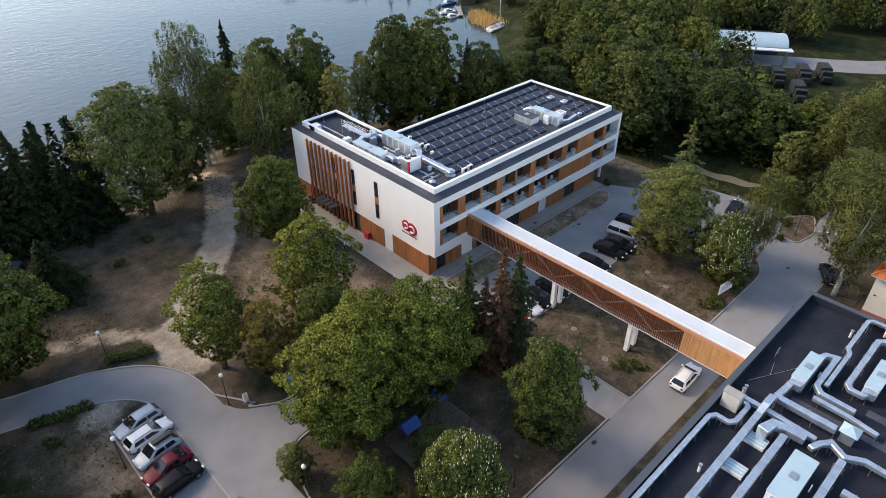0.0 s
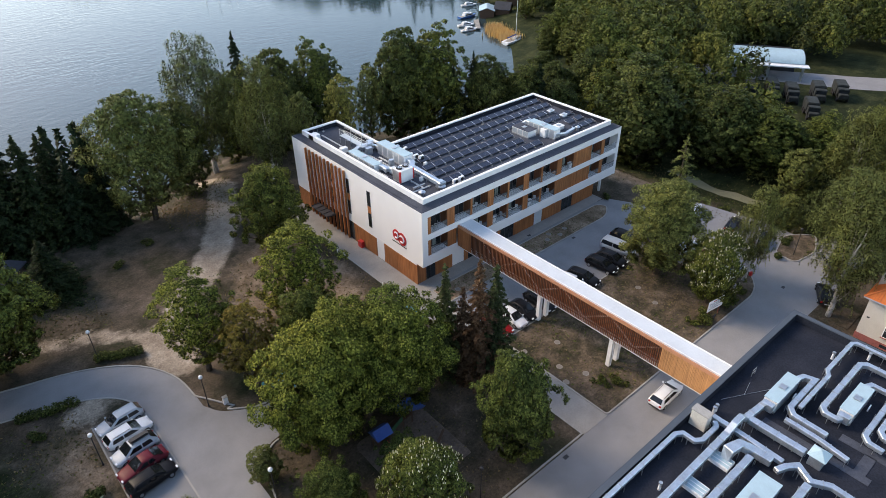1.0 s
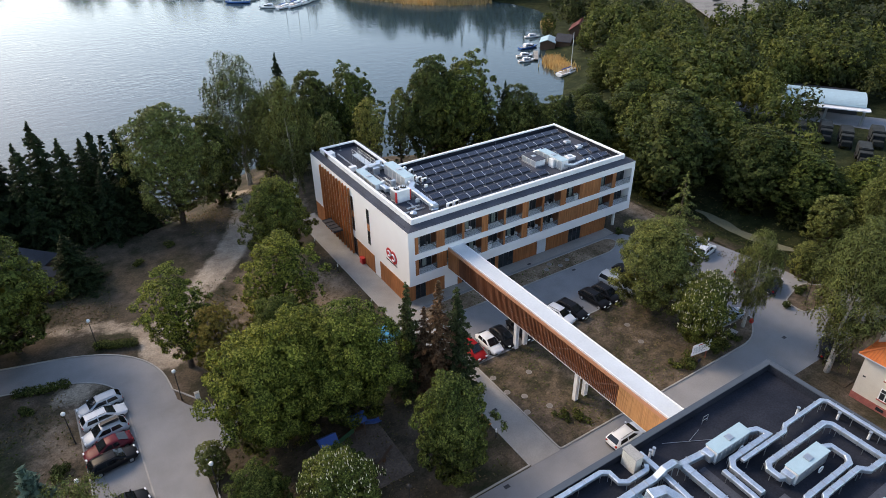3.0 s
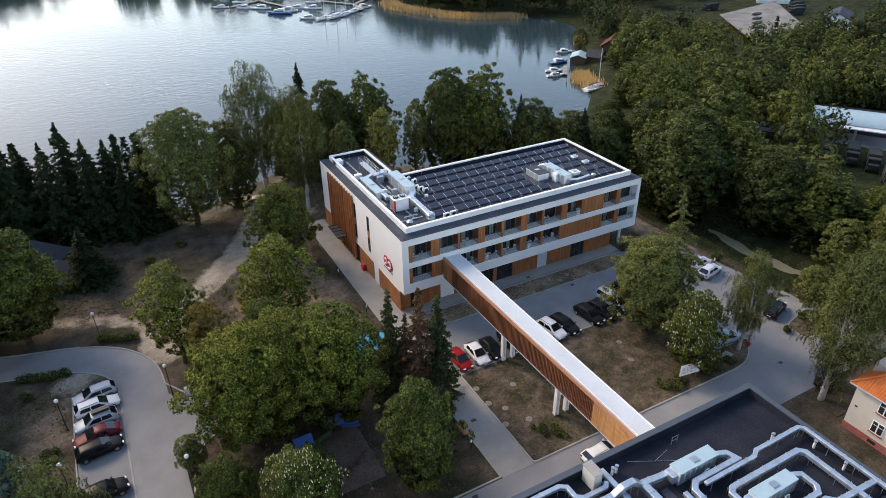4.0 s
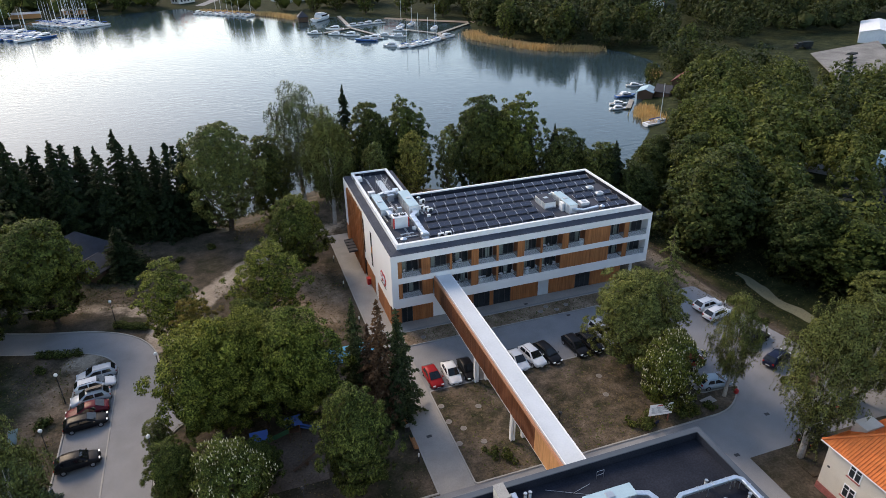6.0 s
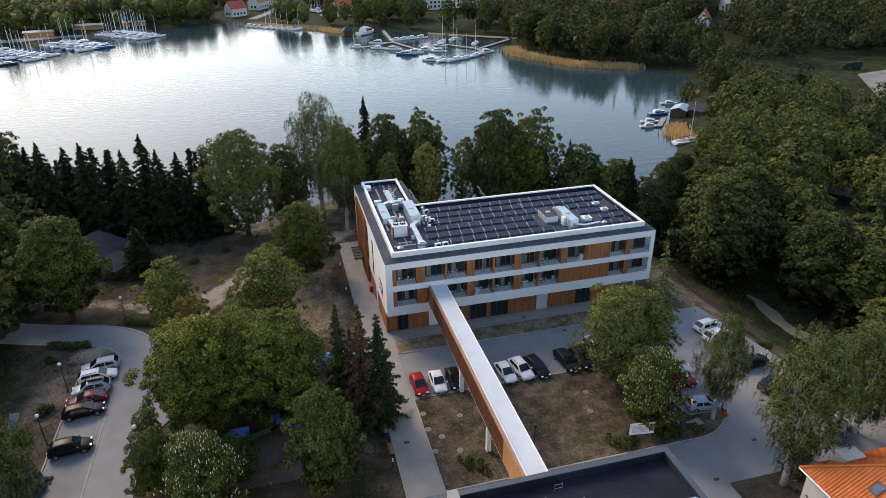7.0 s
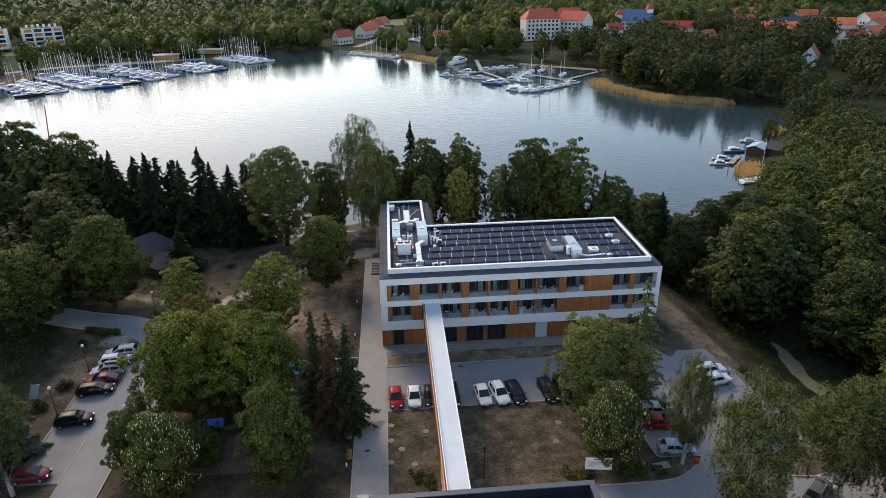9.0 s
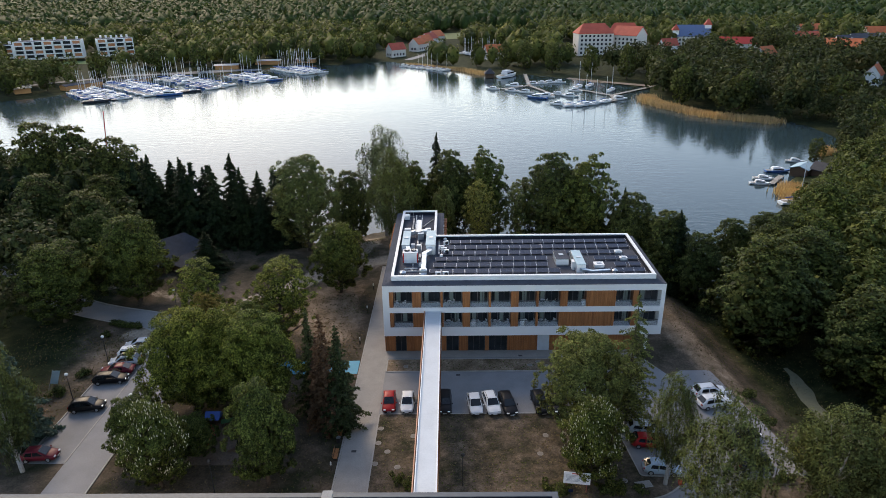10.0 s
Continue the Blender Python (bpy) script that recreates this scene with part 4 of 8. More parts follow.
for x in (-0.55, 0.5):
    bm = bmesh.new()
    tube(bm, (x, 0.1, 1.85), (x, 0.1, 2.05), 0.42, n=20)
    part("fan_ring", bm, BLACK, chill)
    bm = bmesh.new()
    for k in range(5):
        a = k * 1.2566
        vs = box(bm, 0.05, 0.36, -0.07, 0.07, 2.055, 2.065)
        bmesh.ops.transform(bm, matrix=Matrix.Translation((x, 0.1, 0)) @ Matrix.Rotation(a, 4, "Z"), verts=vs)
    part("fan_blades", bm, STEEL, chill)
gantry = thing("roof_gantry", "galvanised steel walkway with handrails over the parapet", "walkway", pose(4.6, 21.5, RZ))
boxes("deck", [(-0.5, 0.5, -3.0, 3.0, 1.15, 1.22)], STEEL, gantry)
for sx in (-0.5, 0.5):
    for k in range(5):
        bm = bmesh.new()
        tube(bm, (sx, -2.9 + k * 1.45, 0), (sx, -2.9 + k * 1.45, 2.2), 0.025, n=5)
        part("post", bm, STEEL, gantry)
    for z in (1.7, 2.2):
        bm = bmesh.new()
        tube(bm, (sx, -2.95, z), (sx, 2.95, z), 0.025, n=5)
        part("handrail", bm, STEEL, gantry)
air_handler("ventilation_box", "white ventilation box with dark grey cover", 26.3, 28.2, 6.4, 9.8, RZ, 1.1, LEDGE, 3)
ahu_r = air_handler("air_handling_unit", "ventilation unit with bent ducts near the parapet", 28.9, 30.2, 3.4, 8.8, RZ, 1.5)
duct(ahu_r, [(0, 2.6, 0.9), (0, 3.4, 0.9), (-0.2, 3.9, 0.6), (-0.2, 4.0, 0.1)], 0.9, 0.8)
duct(ahu_r, [(-0.1, -2.4, 0.8), (0.2, -3.0, 0.8), (1.6, -3.0, 0.5), (4.4, -2.4, 0.4)], 0.5, 0.4)
boxes("side_cabinet", [(-1.1, -0.7, -1.2, -0.2, 0, 1.3)], METAL_WHITE, ahu_r, bevel=0.02)
air_handler("ventilation_box", "small white ventilation box on the roof", 32.0, 33.4, 5.2, 6.4, RZ, 0.6, METAL_WHITE, 2)
for x, y in ((36.9, 11.1), (37.1, 8.5)):
    air_handler("skylight_box", "low white roof outlet box with a small mast", x - 0.55, x + 0.55, y - 0.35, y + 0.35, RZ, 0.45, METAL_WHITE, 1)
for x, y, r in ((34.6, 3.5, 0.38), (5.9, 2.9, 0.5), (2.9, 3.4, 0.45), (9.2, 16.8, 0.3)):
    mushroom_vent(x, y, RZ, r)
for x, y, a in ((8.2, 2.8, 0), (9.3, 2.9, 0), (9.3, 15.2, 20), (8.6, 13.1, 0), (9.0, 12.3, 0), (9.4, 11.5, 0)):
    condenser(x, y, RZ, a)
for x, y in ((2.6, 29.6), (3.2, 29.4), (4.4, 29.7), (11.5, 17.0), (20.0, 9.9), (30.8, 5.0), (25.0, 15.0), (16.0, 5.2)):
    rod = thing("lightning_rod", "thin steel lightning rod on a concrete foot", "lightning rod", pose(x, y, RZ), "lightning rods")
    bm = bmesh.new()
    tube(bm, (0, 0, 0), (0, 0, 0.12), 0.18, n=10)
    part("foot", bm, KERB, rod)
    bm = bmesh.new()
    tube(bm, (0, 0, 0.1), (0, 0, 2.4), 0.018, 0.008, 5)
    part("rod", bm, STEEL, rod)
boxes("parapet_step", [(E, E + 1.3, WY - E - 3.2, WY - E - 1.9, Z1 + 0.3, 12.71)], METAL_WHITE, hotel)

# pipes, trays and small gear among the units
for x0, y0, x1, y1, z in ((2.4, 10.2, 2.4, 12.6, 0.25), (4.6, 9.4, 4.6, 19.0, 0.2), (5.2, 9.6, 5.2, 16.0, 0.3), (2.2, 4.6, 5.4, 4.6, 0.15), (4.2, 4.6, 4.2, 7.4, 0.15), (3.0, 5.4, 5.0, 5.4, 0.25), (8.2, 11.0, 8.2, 17.5, 0.2), (5.0, 10.4, 6.2, 10.4, 0.3), (3.4, 22.5, 3.4, 28.5, 0.12), (5.2, 24.0, 7.0, 28.0, 0.1)):
    tr = thing("cable_tray", "thin galvanised pipe tray on low feet", "pipe", pose(x0, y0, RZ), "pipe trays on the roof")
    dx, dy = x1 - x0, y1 - y0
    for o_ in (-0.08, 0.08):
        bm = bmesh.new()
        k_ = Vector((-dy, dx, 0)).normalized() * o_
        tube(bm, Vector((0, 0, z)) + k_, Vector((dx, dy, z)) + k_, 0.045, n=6)
        part("pipe", bm, STEEL, tr)
    for t_ in (0.1, 0.5, 0.9):
        boxes("foot", [(dx * t_ - 0.12, dx * t_ + 0.12, dy * t_ - 0.12, dy * t_ + 0.12, 0, z - 0.04)], KERB, tr)
for x, y, a_, h_ in ((3.9, 11.0, 0.4, 0.9), (4.9, 12.6, 0.35, 1.2), (3.9, 14.0, 0.3, 0.8), (5.0, 18.2, 0.5, 1.1), (2.6, 21.2, 0.55, 0.8), (6.2, 19.6, 0.45, 1.4), (5.4, 6.6, 0.25, 0.6), (8.6, 9.6, 0.25, 0.7)):
    gb = thing("roof_cabinet", "small grey control cabinet among the units", "cabinet", pose(x, y, RZ), "control cabinets on the roof")
    boxes("case", [(-a_, a_, -a_ * 0.7, a_ * 0.7, 0.1, h_)], METAL_WHITE if h_ < 1.0 else GALV, gb, bevel=0.02)
    boxes("plinth", [(-a_, a_, -a_ * 0.7, a_ * 0.7, 0, 0.1)], STEEL, gb)
for pts in ([(3.0, 12.6, 0.6), (3.6, 11.6, 0.6), (4.0, 9.9, 0.8)], [(6.8, 17.6, 0.6), (6.6, 19.0, 0.6), (5.2, 19.6, 0.5)]):
    dd = thing("duct_run", "short bent galvanised duct between units", "duct", pose(0, 0, RZ), "roof ducts")
    duct(dd, pts, 0.5, 0.45)
    legs(dd, [pts[0][:2], pts[-1][:2]], 0, 0.5)

# ---- ducts and units on the annex roof ----
QZ = 8.2


def run(points, w=0.6, h=0.55, z=0.75, label="bent galvanised duct on the felt roof"):
    ob = thing("duct_run", label, "duct", pose(points[0][0], points[0][1], QZ), "roof ducts")
    x0, y0 = points[0][:2]
    pts = [(p[0] - x0, p[1] - y0, p[2] if len(p) > 2 else z) for p in points]
    duct(ob, pts, w * 0.84, h * 0.84)
    for a, b in zip(pts, pts[1:]):
        a, b = Vector(a), Vector(b)
        for k in range(int((b - a).length / 2.4) + 1):
            c = a.lerp(b, min(1, (k * 2.4 + 0.6) / max(0.7, (b - a).length)))
            d = (b - a).normalized()
            s = Vector((-d.y, d.x, 0)) * (w / 2 + 0.04)
            legs(ob, [(c.x + s.x, c.y + s.y), (c.x - s.x, c.y - s.y)], 0, c.z)
    return ob


run([(-22, -39.2), (-4.3, -39.2), (-3.7, -39.6), (-3.7, -40.7), (-3.1, -41.1), (-0.9, -41.1), (-0.5, -40.7)], 0.5, 0.45, 0.7)
run([(-0.1, -39.5), (-0.1, -42.6), (-0.3, -46.6)], 0.6, 0.55, 0.7)
run([(-30, -42.1), (-1.0, -42.1), (-0.2, -42.2, 1.5), (0.9, -42.2, 1.5), (1.8, -42.3), (4.9, -42.6)], 0.65, 0.6, 0.75)
run([(1.9, -42.6), (1.9, -47.4)], 0.8, 0.7, 0.8)
run([(9.5, -43.0), (10.6, -43.4), (10.9, -44.3), (5.9, -44.3), (5.2, -44.9), (5.1, -47.8)], 0.6, 0.6, 0.75)
run([(19.0, -60), (19.0, -44.9), (18.6, -44.5), (13.0, -44.5), (12.3, -44.9), (6.4, -44.9)], 0.45, 0.4, 0.9)
run([(4.4, -44.6), (4.3, -47.5), (3.9, -50.0)], 0.55, 0.5, 0.65)
run([(-2.9, -43.2, 0.3), (-2.7, -43.2, 1.1), (-1.6, -43.5, 1.1), (-1.1, -44.4), (-1.0, -46.0)], 0.9, 0.85, 0.8)
run([(-24, -44.5), (-1.8, -44.6)], 0.7, 0.6, 0.75)
run([(-1.6, -46.6), (-0.6, -47.0), (0.2, -47.6), (-0.6, -48.9), (0.2, -50.2), (0.1, -53.0)], 0.6, 0.55, 0.8)
run([(-1.0, -48.9), (-14.0, -48.8)], 0.7, 0.6, 0.75)
run([(8.2, -47.9), (7.6, -47.6), (7.6, -46.6), (8.1, -46.2), (16.2, -46.2), (16.7, -46.7), (16.7, -53)], 0.6, 0.55, 0.75)
run([(13.4, -47.6), (14.3, -48.0), (14.3, -49.4), (13.8, -49.9), (7.6, -49.9), (7.0, -50.4), (6.9, -51.6)], 0.55, 0.5, 0.7)
run([(20.5 - 1.6, -51.4), (14.4, -51.2), (13.8, -50.6), (9.0, -50.6), (8.4, -51.1), (8.3, -52.0), (7.0, -52.1)], 0.55, 0.5, 0.75)
run([(-4.0, -49.9), (-4.0, -52.0), (-12, -52.2)], 0.7, 0.6, 0.75)
run([(5.0, -53.5), (12.5, -53.5), (13.0, -54), (13.0, -58)], 0.6, 0.55, 0.75)
run([(-6, -54.5), (2.5, -54.5), (3.0, -55.2), (3.0, -60)], 0.6, 0.55, 0.75)
for x0, x1, y0, y1 in ((4.8, 9.6, -43.6, -42.2), (8.4, 13.2, -48.6, -47.2), (-8.6, -2.9, -47.8, -45.8), (-14, -9, -51.5, -50), (9.0, 13.6, -57, -55.4)):
    u = air_handler("air_handling_unit", "roof ventilation unit with pale blue cover", x0 + 0.1, x1 - 0.25, y0 + 0.1, y1 - 0.12, QZ, 1.4, None, 7, "x")
    duct(u, [(-(x1 - x0) / 2 + 0.05, 0, 0.9), (-(x1 - x0) / 2 - 0.5, 0, 0.85)], 1.0, 0.9)
    bm = bmesh.new()
    for k in range(10):
        a, b = k * 0.628, (k + 1) * 0.628
        tube(bm, (0.6 + math.cos(a) * 0.32, -(y1 - y0) / 2 - 0.3, 0.6 + math.sin(a) * 0.32), (0.6 + math.cos(b) * 0.32, -(y1 - y0) / 2 - 0.3, 0.6 + math.sin(b) * 0.32), 0.05, n=5)
    part("pipe_loop", bm, METAL_WHITE, u)
hood2 = thing("exhaust_hood", "square galvanised exhaust hood with a pyramid cap", "vent", pose(2.3, -48.3, QZ))
boxes("shaft", [(-0.55, 0.55, -0.55, 0.55, 0, 1.2)], GALV, hood2, bevel=0.03)
bm = bmesh.new()
bmesh.ops.create_cone(bm, cap_ends=True, segments=4, radius1=1.05, radius2=0.05, depth=0.5, matrix=Matrix.Translation((0, 0, 1.45)) @ Matrix.Rotation(radians(45), 4, "Z"))
part("cap", bm, BLUE_GREY, hood2)
for x, y in ((-3.4, -43.1), (-7.3, -43.1), (-12.5, -43.2)):
    sk = thing("skylight", "flat glazed skylight on a white upstand", "skylight", pose(x, y, QZ), "skylights on the annex")
    boxes("upstand", [(-0.62, 0.62, -0.85, 0.85, 0, 0.3)], METAL_WHITE, sk)
    boxes("glazing", [(-0.55, 0.55, -0.78, 0.78, 0.3, 0.34)], BLUE_GREY, sk)
    for k in range(4):
        boxes("bar", [(-0.57 + k * 0.37, -0.53 + k * 0.37, -0.8, 0.8, 0.34, 0.37)], METAL_WHITE, sk)
ch = thing("chimney", "square pale rendered chimney with a mesh top", "chimney", pose(-1.25, -39.75, QZ))
boxes("shaft", [(-0.42, 0.42, -0.75, 0.75, 0, 1.75)], surface("pale_plaster", (0.55, 0.53, 0.48), 0.9), ch, bevel=0.02)
boxes("cap", [(-0.48, 0.48, -0.82, 0.82, 1.75, 1.83)], KERB, ch, bevel=0.02)
for x, y in ((16.1, -43.9), (18.6, -46.3), (18.6, -49.1), (0.9, -39.9), (1.35, -39.9), (-9.5, -41.2), (-15.0, -40.9)):
    pv = thing("vent_pipe", "short white vent pipe with a cap", "vent pipe", pose(x, y, QZ), "vent pipes on the annex")
    bm = bmesh.new()
    tube(bm, (0, 0, 0), (0, 0, 0.75), 0.12, n=10)
    part("pipe", bm, METAL_WHITE, pv)
    bm = bmesh.new()
    tube(bm, (0, 0, 0.75), (0, 0, 0.9), 0.16, n=10)
    part("cap", bm, STEEL, pv)
for x0, x1, y0, y1 in ((3.2, 4.0, -52, -43.2), (6.3, 7.2, -55, -48.5), (7.2, 19.0, -53.1, -52.4), (4.0, 6.4, -51.5, -50.6)):
    boxes("walk_mat", [(x0, x1, y0, y1, QZ + 0.004, QZ + 0.05)], LEDGE, annex)
bm = bmesh.new()
for a, b in (((7.8, -39.9, 0), (7.8, -39.9, 0.9)), ((8.5, -39.9, 0), (8.5, -39.9, 0.9)), ((7.8, -39.9, 0.9), (8.5, -39.9, 0.9)), ((7.8, -39.9, 0.45), (8.5, -39.9, 0.45))):
    tube(bm, (a[0], a[1], QZ + a[2]), (b[0], b[1], QZ + b[2]), 0.025, n=5)
part("ladder_hoop", bm, STEEL, annex)
for (a, b) in (((5.2, -40.6), (7.0, -40.2)), ((3.0, -38.9 - 0.6), (8.2, -42.2))):
    bm = bmesh.new()
    tube(bm, (*a, QZ + 0.05), (*b, QZ + 0.05), 0.02, n=5)
    part("cable", bm, STEEL, annex)


# ---- trees ----
def leaves_at(centres, normals, sizes, rng, long=1.0):
    """Many small leaves: a triangle at each place, turned at random about its normal."""
    n = len(centres)
    nrm = normals / np.maximum(np.linalg.norm(normals, axis=1, keepdims=True), 1e-6)
    ref = rng.normal(size=(n, 3))
    u = np.cross(nrm, ref)
    u /= np.maximum(np.linalg.norm(u, axis=1, keepdims=True), 1e-6)
    w = np.cross(nrm, u)
    s = sizes[:, None]
    v = np.stack([centres - u * s * 0.72 - w * s * 0.5, centres + u * s * 0.72 - w * s * 0.5 + nrm * s * 0.16, centres + w * s * 1.12 * long], 1).reshape(-1, 3)
    return v, np.arange(3 * n).reshape(-1, 3)


def soft_normals(me, centre, radii, part_own=0.68):
    """Shade leaves partly by the crown's own rounding, as a mass of leaves looks from afar."""
    n = len(me.vertices)
    co, own = np.empty(n * 3, np.float32), np.empty(n * 3, np.float32)
    me.vertices.foreach_get("co", co)
    me.vertices.foreach_get("normal", own)
    co, own = co.reshape(-1, 3), own.reshape(-1, 3)
    out = (co - np.array(centre)) / np.array(radii)
    out /= np.maximum(np.linalg.norm(out, axis=1, keepdims=True), 1e-6)
    own = own * np.where((own * out).sum(1, keepdims=True) < 0, -1, 1)
    nr = out * (1 - part_own) + own * part_own
    nr /= np.maximum(np.linalg.norm(nr, axis=1, keepdims=True), 1e-6)
    me.shade_smooth()
    me.normals_split_custom_set_from_vertices(nr.tolist())


def mesh_from(name, blocks, material):
    """One mesh of triangles out of (places, faces) blocks."""
    vs, fs, k = [], [], 0
    for v, f in blocks:
        vs.append(v)
        fs.append(np.asarray(f) + k)
        k += len(v)
    V, T = np.concatenate(vs).astype(np.float32), np.concatenate(fs).astype(np.int32)
    me = bpy.data.meshes.new(name)
    me.vertices.add(len(V))
    me.vertices.foreach_set("co", V.ravel())
    me.loops.add(T.size)
    me.loops.foreach_set("vertex_index", T.ravel())
    me.polygons.add(len(T))
    me.polygons.foreach_set("loop_start", np.arange(0, T.size, 3, dtype=np.int32))
    me.update(calc_edges=True)
    me.materials.append(material)
    return me


_b = bmesh.new()
bmesh.ops.create_icosphere(_b, subdivisions=1, radius=1)
_b.verts.ensure_lookup_table()
ICO_V, ICO_F = np.array([v.co[:] for v in _b.verts]), np.array([[v.index for v in f.verts] for f in _b.faces])
_b.free()


def ellipsoid_area(r):
    return 4 * math.pi * ((r[0] * r[1]) ** 1.6 / 3 + (r[0] * r[2]) ** 1.6 / 3 + (r[1] * r[2]) ** 1.6 / 3) ** (1 / 1.6)


def clump_blocks(clumps, leaf, density, rng, inner=0.72, droop=0.0, long=1.0):
    """Leaves over the outward side of ellipsoid clumps (place, radii, outward direction)."""
    blocks = []
    for cl in clumps:
        c, r = np.array(cl[0]), np.array(cl[1])
        out = np.array(cl[2]) if len(cl) > 2 else None
        n = int(ellipsoid_area(r) * density)
        d = rng.normal(size=(n, 3))
        d /= np.linalg.norm(d, axis=1, keepdims=True)
        if out is not None:
            flip = (d @ out) < -0.15
            d[flip] -= 2 * (d[flip] @ out)[:, None] * out
        else:
            d = d[(d[:, 2] > -0.75) | (rng.random(n) < 0.4)]
        n = len(d)
        rad = 0.66 + 0.5 * rng.random((n, 1)) ** 1.3
        p = c + d * r * rad
        p[:, 2] -= droop * rng.random(n) * r[2]
        nr = d / r + rng.normal(size=(n, 3)) * 0.5 / r.mean() + np.array([0, 0, 0.35 / r.mean()])
        blocks.append(leaves_at(p, nr, leaf * (0.55 + 0.9 * rng.random(n)), rng, long))
    return blocks


def limb_mesh(name, height, radius, tips, material, rng, fork=0.35, thin=1.0):
    """A tapered, slightly crooked trunk with limbs to the given tips."""
    bm = bmesh.new()
    pts = [Vector((0, 0, -0.4))]
    for k in range(1, 7):
        pts.append(Vector((rng.normal() * 0.12 * k ** 0.5, rng.normal() * 0.12 * k ** 0.5, height * k / 6)))
    for k in range(6):
        tube(bm, pts[k], pts[k + 1], radius * (1.25 - k * 0.19), radius * (1.25 - (k + 1) * 0.19), 8)
    for t in tips:
        t = Vector(t)
        k = min(5, max(1, int((t.z / height) * 6 * (1 - fork))))
        a = pts[k]
        mid = a.lerp(t, 0.5) + Vector((0, 0, -0.06 * (t - a).length))
        r = radius * (0.5 - 0.06 * k) * thin
        tube(bm, a, mid, r, r * 0.6, 5)
        tube(bm, mid, t, r * 0.6, r * 0.18, 5)
    return mesh_of(bm, name, material, smooth=True)


def broad_tree(name, label, height, width, leaf_mat, seed, bark=None, leaves=11000, cover=1.0, bottom=0.2, clumps_n=46, rough=0.3, top=1.0, blossom=0, category="tree", inner=0.74, droop=0.0, strands=0):
    """A broad-leaved tree: clumps over an uneven egg-shaped crown, some with hanging strands of leaves."""
    rng = np.random.default_rng(seed)
    ob = thing(name, label, category)
    zc, hz, hw = height * (bottom + 1) / 2, height * (1 - bottom) / 2, width / 2
    clumps, off = [], Vector((seed * 3.7, seed * 1.3, 0))
    n = clumps_n * 3
    for i in range(n):
        # places spread evenly over an uneven egg, with boughs that stand out and hollows between
        cz = 1 - 2 * (i + 0.5) / n
        a = i * 2.39996 + rng.normal() * 0.12
        ring = math.sqrt(max(0, 1 - cz * cz))
        d = Vector((math.cos(a) * ring, math.sin(a) * ring, cz))
        bulge = 1 - 0.05 * rough + 0.55 * rough * (0.8 * noise.noise(d * 1.6 + off) + 0.75 * noise.noise(d * 3.6 + off)) + 0.09 * rng.normal()
        egg = 1.0 if cz < 0.1 else 1 - 0.22 * (cz - 0.1) * top
        r = width * (0.05 + 0.06 * rng.random()) * (0.75 + 0.5 * min(1.0, 60 / n))
        f = max(0.35, bulge) * (1 - r / hw * 0.8)
        c = (d.x * hw * f * egg, d.y * hw * f * egg, zc + d.z * hz * (1 - r / hz * 0.7) * (0.55 + 0.45 * bulge))
        u = Vector((d.x, d.y, d.z * 0.6 + 0.3)).normalized()
        clumps.append((c, (r, r, r * (0.5 + 0.3 * rng.random())), u[:]))
    # so many leaves, as large as it takes to cover the clumps
    density = leaves / sum(ellipsoid_area(r) for _, r, _ in clumps)
    leaf = math.sqrt(cover * 0.55 / (1.24 * density))
    blocks = clump_blocks(clumps, leaf, density, rng, inner, droop)
    if inner:
        # the shaded leaf mass inside the crown
        m = int(leaves * 0.13 * inner)
        d = rng.normal(size=(m, 3))
        d /= np.linalg.norm(d, axis=1, keepdims=True)
        w = np.array([max(0.3, 1 - 0.05 * rough + 0.55 * rough * (0.8 * noise.noise(Vector(q) * 1.6 + off) + 0.75 * noise.noise(Vector(q) * 3.6 + off))) for q in d])
        q = d * w[:, None] * np.array([hw, hw, hz]) * (0.5 + 0.27 * rng.random((m, 1))) + np.array([0, 0, zc])
        blocks.append(leaves_at(q, d + rng.normal(size=(m, 3)) * 0.3, min(0.55, leaf * 2.2) * (0.7 + 0.6 * rng.random(m)), rng, 1.0))
    if strands:
        at = rng.integers(0, n, strands)
        d = rng.normal(size=(strands, 3))
        d /= np.linalg.norm(d, axis=1, keepdims=True)
        head = np.array([clumps[k][0] for k in at]) + d * np.array([clumps[k][1] for k in at]) * 0.9
        drop = height * (0.05 + 0.1 * rng.random(strands))
        m = 16
        t = (np.arange(m) + rng.random((strands, m))) / m
        q = np.repeat(head[:, None], m, 1) + rng.normal(size=(strands, m, 3)) * 0.07
        q[:, :, 2] -= t * drop[:, None]
        q[:, :, :2] += d[:, None, :2] * (0.35 * np.sin(t * 1.6))[:, :, None]
        q = q.reshape(-1, 3)
        q = q[q[:, 2] > height * 0.08]
        blocks.append(leaves_at(q, rng.normal(size=(len(q), 3)) * (1, 1, 0.5), 0.11 * (0.7 + 0.6 * rng.random(len(q))), rng, 1.2))
    part_mesh = mesh_from("crown", blocks, leaf_mat)
    soft_normals(part_mesh, (0, 0, zc - hz * 0.25), (hw, hw, hz))
    crown = new("crown", part_mesh)
    crown.parent = ob
    trunk = new("trunk", limb_mesh("trunk", height * 0.72, height * 0.018 + 0.06, [(np.array(c[0]) * (0.85, 0.85, 1) - (0, 0, 0.4)).tolist() for c in clumps[4::max(6, n // (22 if bark is None else 20))]], bark or BARK, rng, thin=1.0 if bark is None else 0.36))
    trunk.parent = ob
